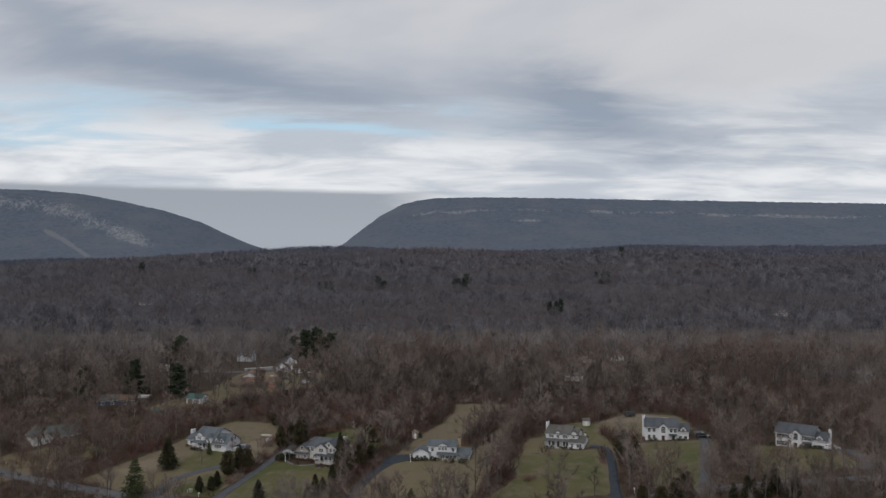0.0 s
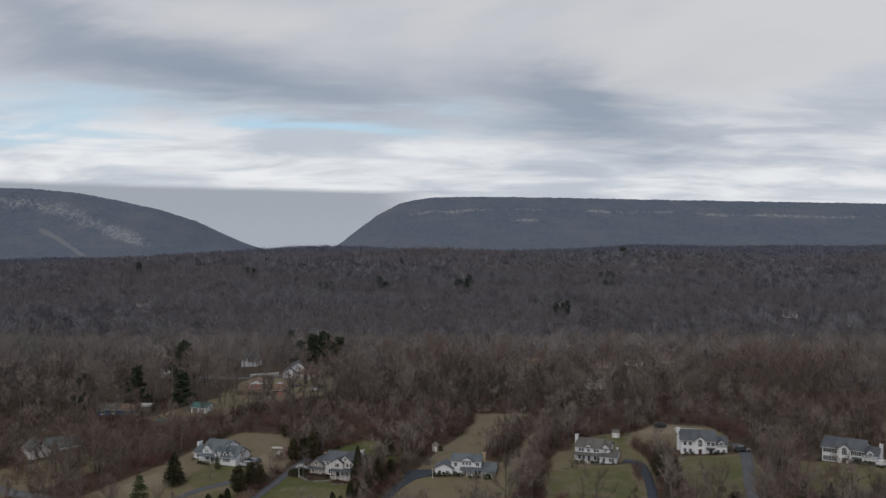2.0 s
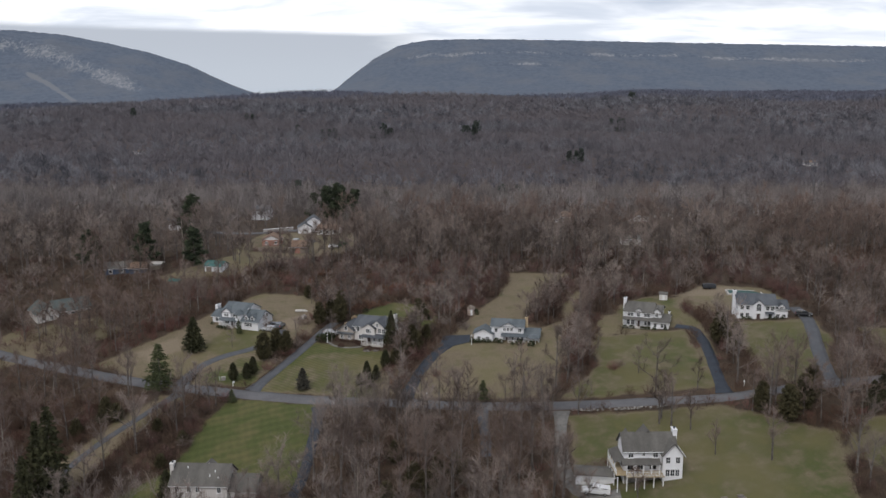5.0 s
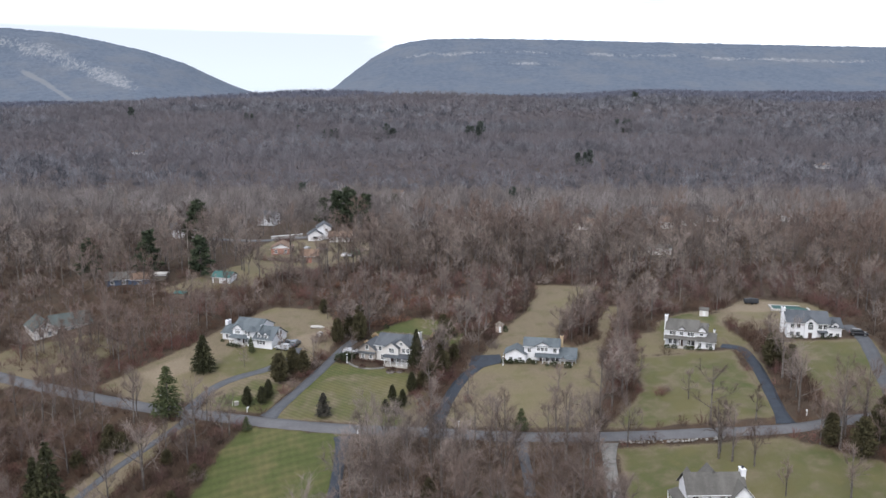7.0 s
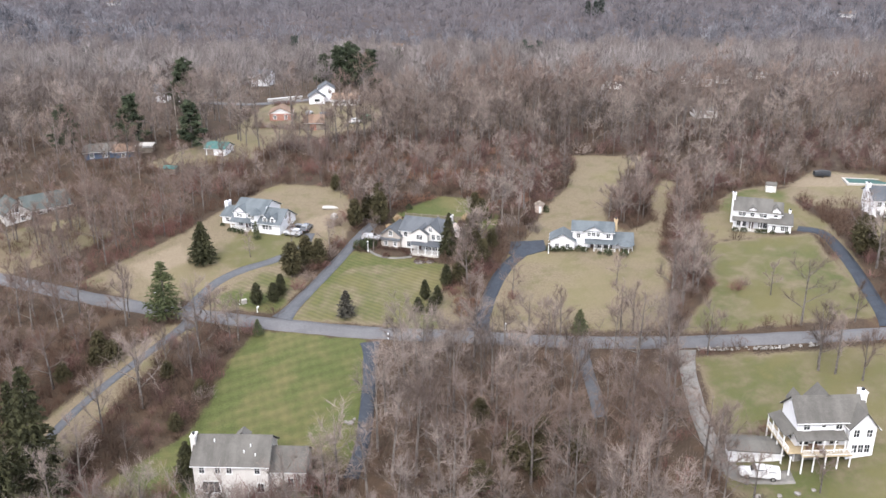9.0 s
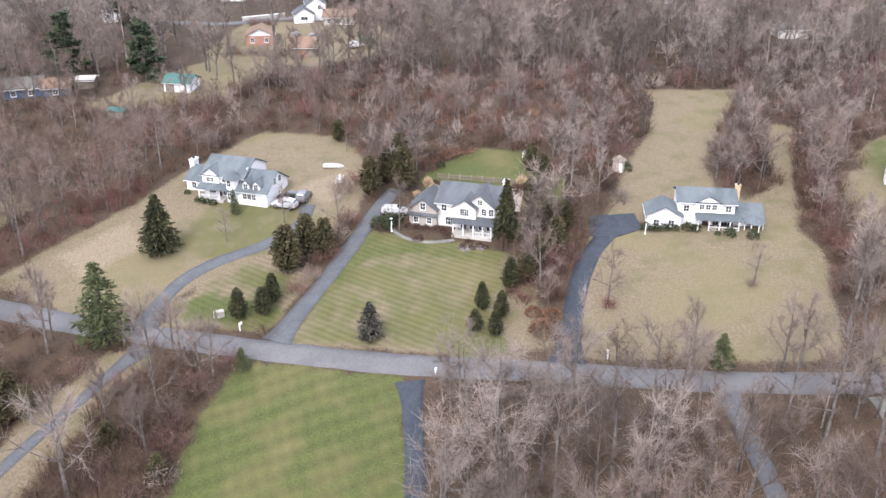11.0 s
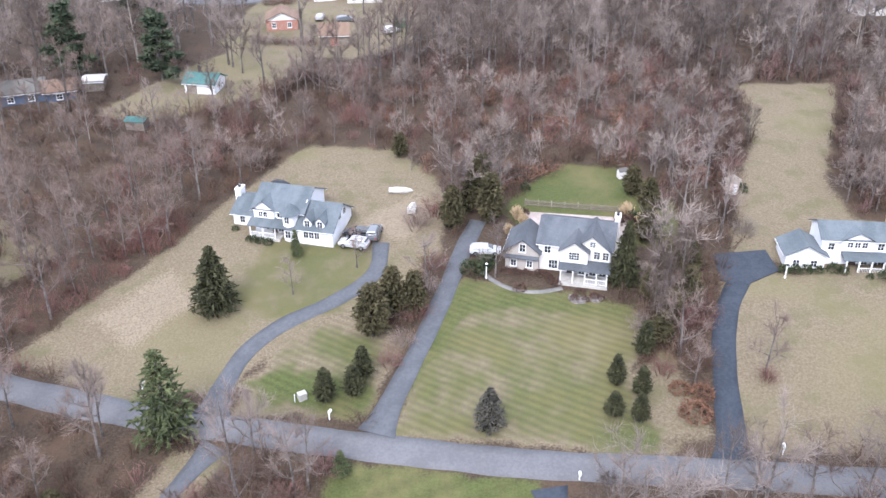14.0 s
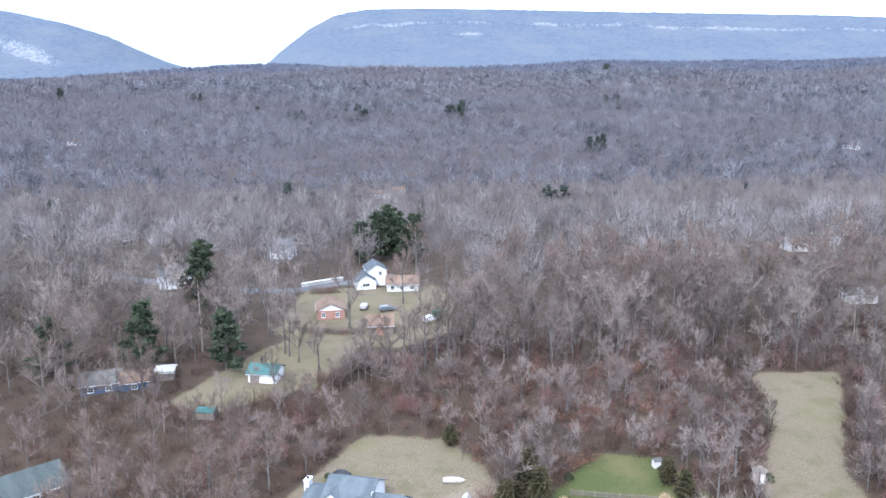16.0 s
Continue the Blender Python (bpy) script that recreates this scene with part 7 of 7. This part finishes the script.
part("cover", loft([(-1.5, 0.7, 0.3, -0.1, 0.5), (-0.5, 0.9, 0.5, -0.1, 1.0), (0.6, 0.9, 0.5, -0.1, 0.9), (1.6, 0.6, 0.3, -0.1, 0.5)]), SHUTTER, t)
t = standing("trailer", "dark covered trailer at the edge of the woods", "trailer", 66.7, 309.8, -3.9)
part("body", loft([(-2.0, 0.9, 0.8, 0.4, 1.5), (0.0, 0.95, 0.85, 0.4, 1.7), (2.0, 0.9, 0.8, 0.4, 1.5)]), SHUTTER, t)
for s in (-1, 1):
    bm = bmesh.new()
    bmesh.ops.create_cone(bm, cap_ends=True, segments=14, radius1=0.36, radius2=0.36, depth=0.2, matrix=Matrix.Translation((0, s * 0.9, 0.34)) @ Matrix.Rotation(radians(90), 4, "X"))
    part("wheel", bm, TYRE, t)
w = standing("play_hut", "round pale hut at the edge of a field", "hut", -9.2, 295.2, 2.6)
bm = bmesh.new()
bmesh.ops.create_cone(bm, cap_ends=True, segments=8, radius1=1.15, radius2=1.1, depth=2.2, matrix=Matrix.Translation((0, 0, 0.9)))
part("wall", bm, mottled("pale_boards", (0.30, 0.24, 0.21), (0.44, 0.37, 0.33), 2.0, 0.3, 0.9), w)
bm = bmesh.new()
bmesh.ops.create_cone(bm, cap_ends=True, segments=8, radius1=1.4, radius2=0.1, depth=0.9, matrix=Matrix.Translation((0, 0, 2.4)))
part("roof", bm, WEATHERED, w)
part("door", boxes((-0.3, 0.3, -1.16, -1.0, -0.1, 1.6)), TRIM, w)
w = standing("garden_shed", "small pale garden shed behind a house", "shed", 49.9, 300.8, -16.4)
part("wall", gable_walls(-1.2, 1.2, -0.9, 0.9, -0.3, 1.7, 2.3, "x"), IVORY, w)
part("roof", gable_roof(-1.2, 1.2, -0.9, 0.9, 1.7, 2.3, "x", 0.15, 0.08), GREY_SHINGLE, w)
part("door", boxes((-0.4, 0.4, -0.95, -0.9, -0.1, 1.5)), TRIM, w)
w = standing("garden_shed", "tiny white shed in the brush", "shed", -25.0, 301.9, 13.5)
part("wall", gable_walls(-0.7, 0.7, -0.5, 0.5, -0.3, 1.2, 1.6, "x"), IVORY, w)
part("roof", gable_roof(-0.7, 0.7, -0.5, 0.5, 1.2, 1.6, "x", 0.12, 0.06), GREY_SHINGLE, w)
w = standing("garden_shed", "teal-roofed lean-to in the brush", "shed", -107.8, 330.1, -13.9)
part("wall", gable_walls(-1.8, 1.8, -1.2, 1.2, -0.3, 1.5, 2.0, "x"), WEATHERED, w)
part("roof", gable_roof(-1.8, 1.8, -1.2, 1.2, 1.5, 2.0, "x", 0.2, 0.08), TEAL_METAL, w)
for i, (x, y) in enumerate(((-100.7, 327.8), (-99.6, 327.2), (-98.6, 328.2))):
    w = standing("timber_stack", "low stack of weathered boards on dry grass", "boards", x, y, 10 + i * 30)
    for j in range(3):
        part("board", boxes((-1.2, 1.2, -0.5 + j * 0.36, -0.2 + j * 0.36, -0.05, 0.2 + 0.06 * j)), WEATHERED, w)
for i in range(5):
    w = standing("garden_bed", "raised timber bed on a dry lawn", "garden bed", 31.1 + i * 1.5, 192.6 - (i % 2) * 2.0, 8)
    part("frame", boxes((-0.6, 0.6, -0.8, -0.72, -0.1, 0.3), (-0.6, 0.6, 0.72, 0.8, -0.1, 0.3), (-0.6, -0.52, -0.72, 0.72, -0.1, 0.3), (0.52, 0.6, -0.72, 0.72, -0.1, 0.3)), WEATHERED, w)
    part("soil", boxes((-0.51, 0.51, -0.71, 0.71, -0.1, 0.2)), BARK, w)

w = standing("waste_container", "green metal waste container in a farmyard", "container", -56.6, 380.9, 20.4)
part("tub", loft([(-1.8, 0.8, 1.0, 0.15, 1.5), (0.0, 0.9, 1.05, 0.1, 1.55), (1.8, 0.8, 1.0, 0.15, 1.5)]), mottled("green_painted_steel", (0.02, 0.10, 0.05), (0.04, 0.16, 0.08), 1.5, 0.3, 0.5), w)
part("rim", boxes((-1.9, 1.9, -1.1, -1.0, 1.5, 1.6), (-1.9, 1.9, 1.0, 1.1, 1.5, 1.6)), SHUTTER, w)
w = standing("retaining_wall", "long low whitewashed wall beside a lane", "wall", -94.5, 415.3, 27.6)
part("wall", boxes((0.0, 13.4, -0.25, 0.25, -0.6, 1.1)), CONCRETE, w)
part("coping", boxes((-0.1, 13.5, -0.35, 0.35, 1.1, 1.25)), TRIM, w)

# swimming pool behind the gabled house
PATIO = mottled("pinkish_patio", (0.25, 0.21, 0.195), (0.36, 0.31, 0.285), 1.2, 0.2, 0.9, 0.0, 0.01, False)
court("patio", ((-44.5, 287.6), (-42.2, 293.9), (-27.2, 290.0), (-28.8, 282.3)), PATIO, "pinkish paved pool terrace", 0.10)
p = standing("swimming_pool", "dark blue rectangular pool with pale coping", "pool", -35.2, 288.1, -17.1, 0.10)
part("coping", boxes((-5.6, 5.6, -2.6, -2.1, -0.4, 0.14), (-5.6, 5.6, 2.1, 2.6, -0.4, 0.14), (-5.6, -5.1, -2.1, 2.1, -0.4, 0.14), (5.1, 5.6, -2.1, 2.1, -0.4, 0.14)), CONCRETE, p)
part("water", boxes((-5.1, 5.1, -2.1, 2.1, -0.4, 0.06)), POOL_WATER, p)
p = standing("swimming_pool", "large rectangular pool under a green cover", "pool", 75.7, 303.7, -10.9, 0.10)
part("coping", boxes((-5.4, 5.4, -2.8, -2.2, -0.4, 0.14), (-5.4, 5.4, 2.2, 2.8, -0.4, 0.14), (-5.4, -4.8, -2.2, 2.2, -0.4, 0.14), (4.8, 5.4, -2.2, 2.2, -0.4, 0.14)), CONCRETE, p)
part("cover", boxes((-4.8, 4.8, -2.2, 2.2, -0.4, 0.08)), POOL_COVER, p)
ribbon("garden_path", ((-50.8, 280.1), (-49.1, 277.5), (-46.6, 275.5), (-43.3, 274.7), (-40.4, 275.1)), 0.7, PALE_ASPHALT, "curved pale paved garden path", 0.09, 0, "path")
for x, y, r in ((-38.6, 272.9, 1.5), (-36.3, 272.5, 1.1)):
    bed = standing("garden_bed", "rounded stone-edged bed of dark mulch", "garden bed", x, y)
    bm = bmesh.new()
    bmesh.ops.create_cone(bm, cap_ends=True, segments=18, radius1=r, radius2=r * 0.9, depth=0.5, matrix=Matrix.Translation((0, 0, -0.17)))
    part("mulch", bm, BARK, bed)

# picket fence
f = standing("fence", "low dark wooden fence behind a pool", "fence", -42.0, 295.7, -15.8)
slat = bpy.data.meshes.new("slat")
bm = boxes((-0.04, 0.04, -0.015, 0.015, 0.05, 1.05))
bm.to_mesh(slat)
slat.materials.append(WEATHERED)
rail_z = lambda u: hz(-42.0 + u * math.cos(radians(-15.8)), 295.7 + u * math.sin(radians(-15.8))) - hz(-42.0, 295.7)
for i in range(96):
    attach("slat", slat, f, "", pose(i * 0.17, 0, rail_z(i * 0.17)))
for i in range(9):
    uu = i * 2.04
    part("post", boxes((uu - 0.06, uu + 0.06, -0.06, 0.06, rail_z(uu) - 0.3, rail_z(uu) + 1.2)), WEATHERED, f)
    if i < 8:
        for zz in (0.3, 0.85):
            bm = bmesh.new()
            z0, z1 = rail_z(uu) + zz, rail_z(uu + 2.04) + zz
            slab(bm, [(uu, 0.02, z0), (uu + 2.04, 0.02, z1), (uu + 2.04, 0.06, z1), (uu, 0.06, z0)], 0.09)
            part("rail", bm, WEATHERED, f)

# dry stone wall along the road
wall = standing("stone_wall", "low tumbled field-stone wall along the road", "stone wall", 22.3, 230.4)
base = hz(22.3, 230.4)
STONES = []
for i in range(6):
    bm = bmesh.new()
    bmesh.ops.create_icosphere(bm, subdivisions=1, radius=0.42)
    r = random.Random(i)
    for v in bm.verts:
        v.co = Vector((v.co.x * r.uniform(0.8, 1.4), v.co.y * r.uniform(0.7, 1.1), v.co.z * r.uniform(0.55, 0.8)))
    me = bpy.data.meshes.new("stone")
    bm.to_mesh(me)
    me.materials.append(STONE)
    STONES.append(me)
r = random.Random(9)
for i in range(110):
    u = r.uniform(-11, 11)
    x, y = 22.3 + u, 230.38 - 0.11 * u + 0.005 * u * u + r.uniform(-0.45, 0.45)
    s = r.uniform(0.35, 0.8)
    attach("stone", STONES[i % 6], wall, "", pose(x - 22.3, y - 230.4, hz(x, y) - base + 0.12 + 0.2 * s, r.uniform(-20, 20), r.uniform(-20, 20), r.uniform(0, 360)) @ Matrix.Diagonal((s, s, s, 1)))
for i, (x, y, s) in enumerate(((-50.6, 221.5, 1.6), (-51.5, 221.9, 1.1), (-50.0, 222.4, 0.9), (9.1, 199.0, 1.0), (9.8, 196.2, 1.2), (12.8, 195.8, 1.1), (15.3, 195.7, 1.2), (17.7, 196.0, 1.0))):
    ob = new("boulder", STONES[i % 6])
    ob.matrix_world = pose(x, y, hz(x, y) + 0.1, 0, 0, i * 50) @ Matrix.Diagonal((s, s, s, 1))
    tagged(ob, "grey field boulder lying in the grass", "boulder", "field boulders")
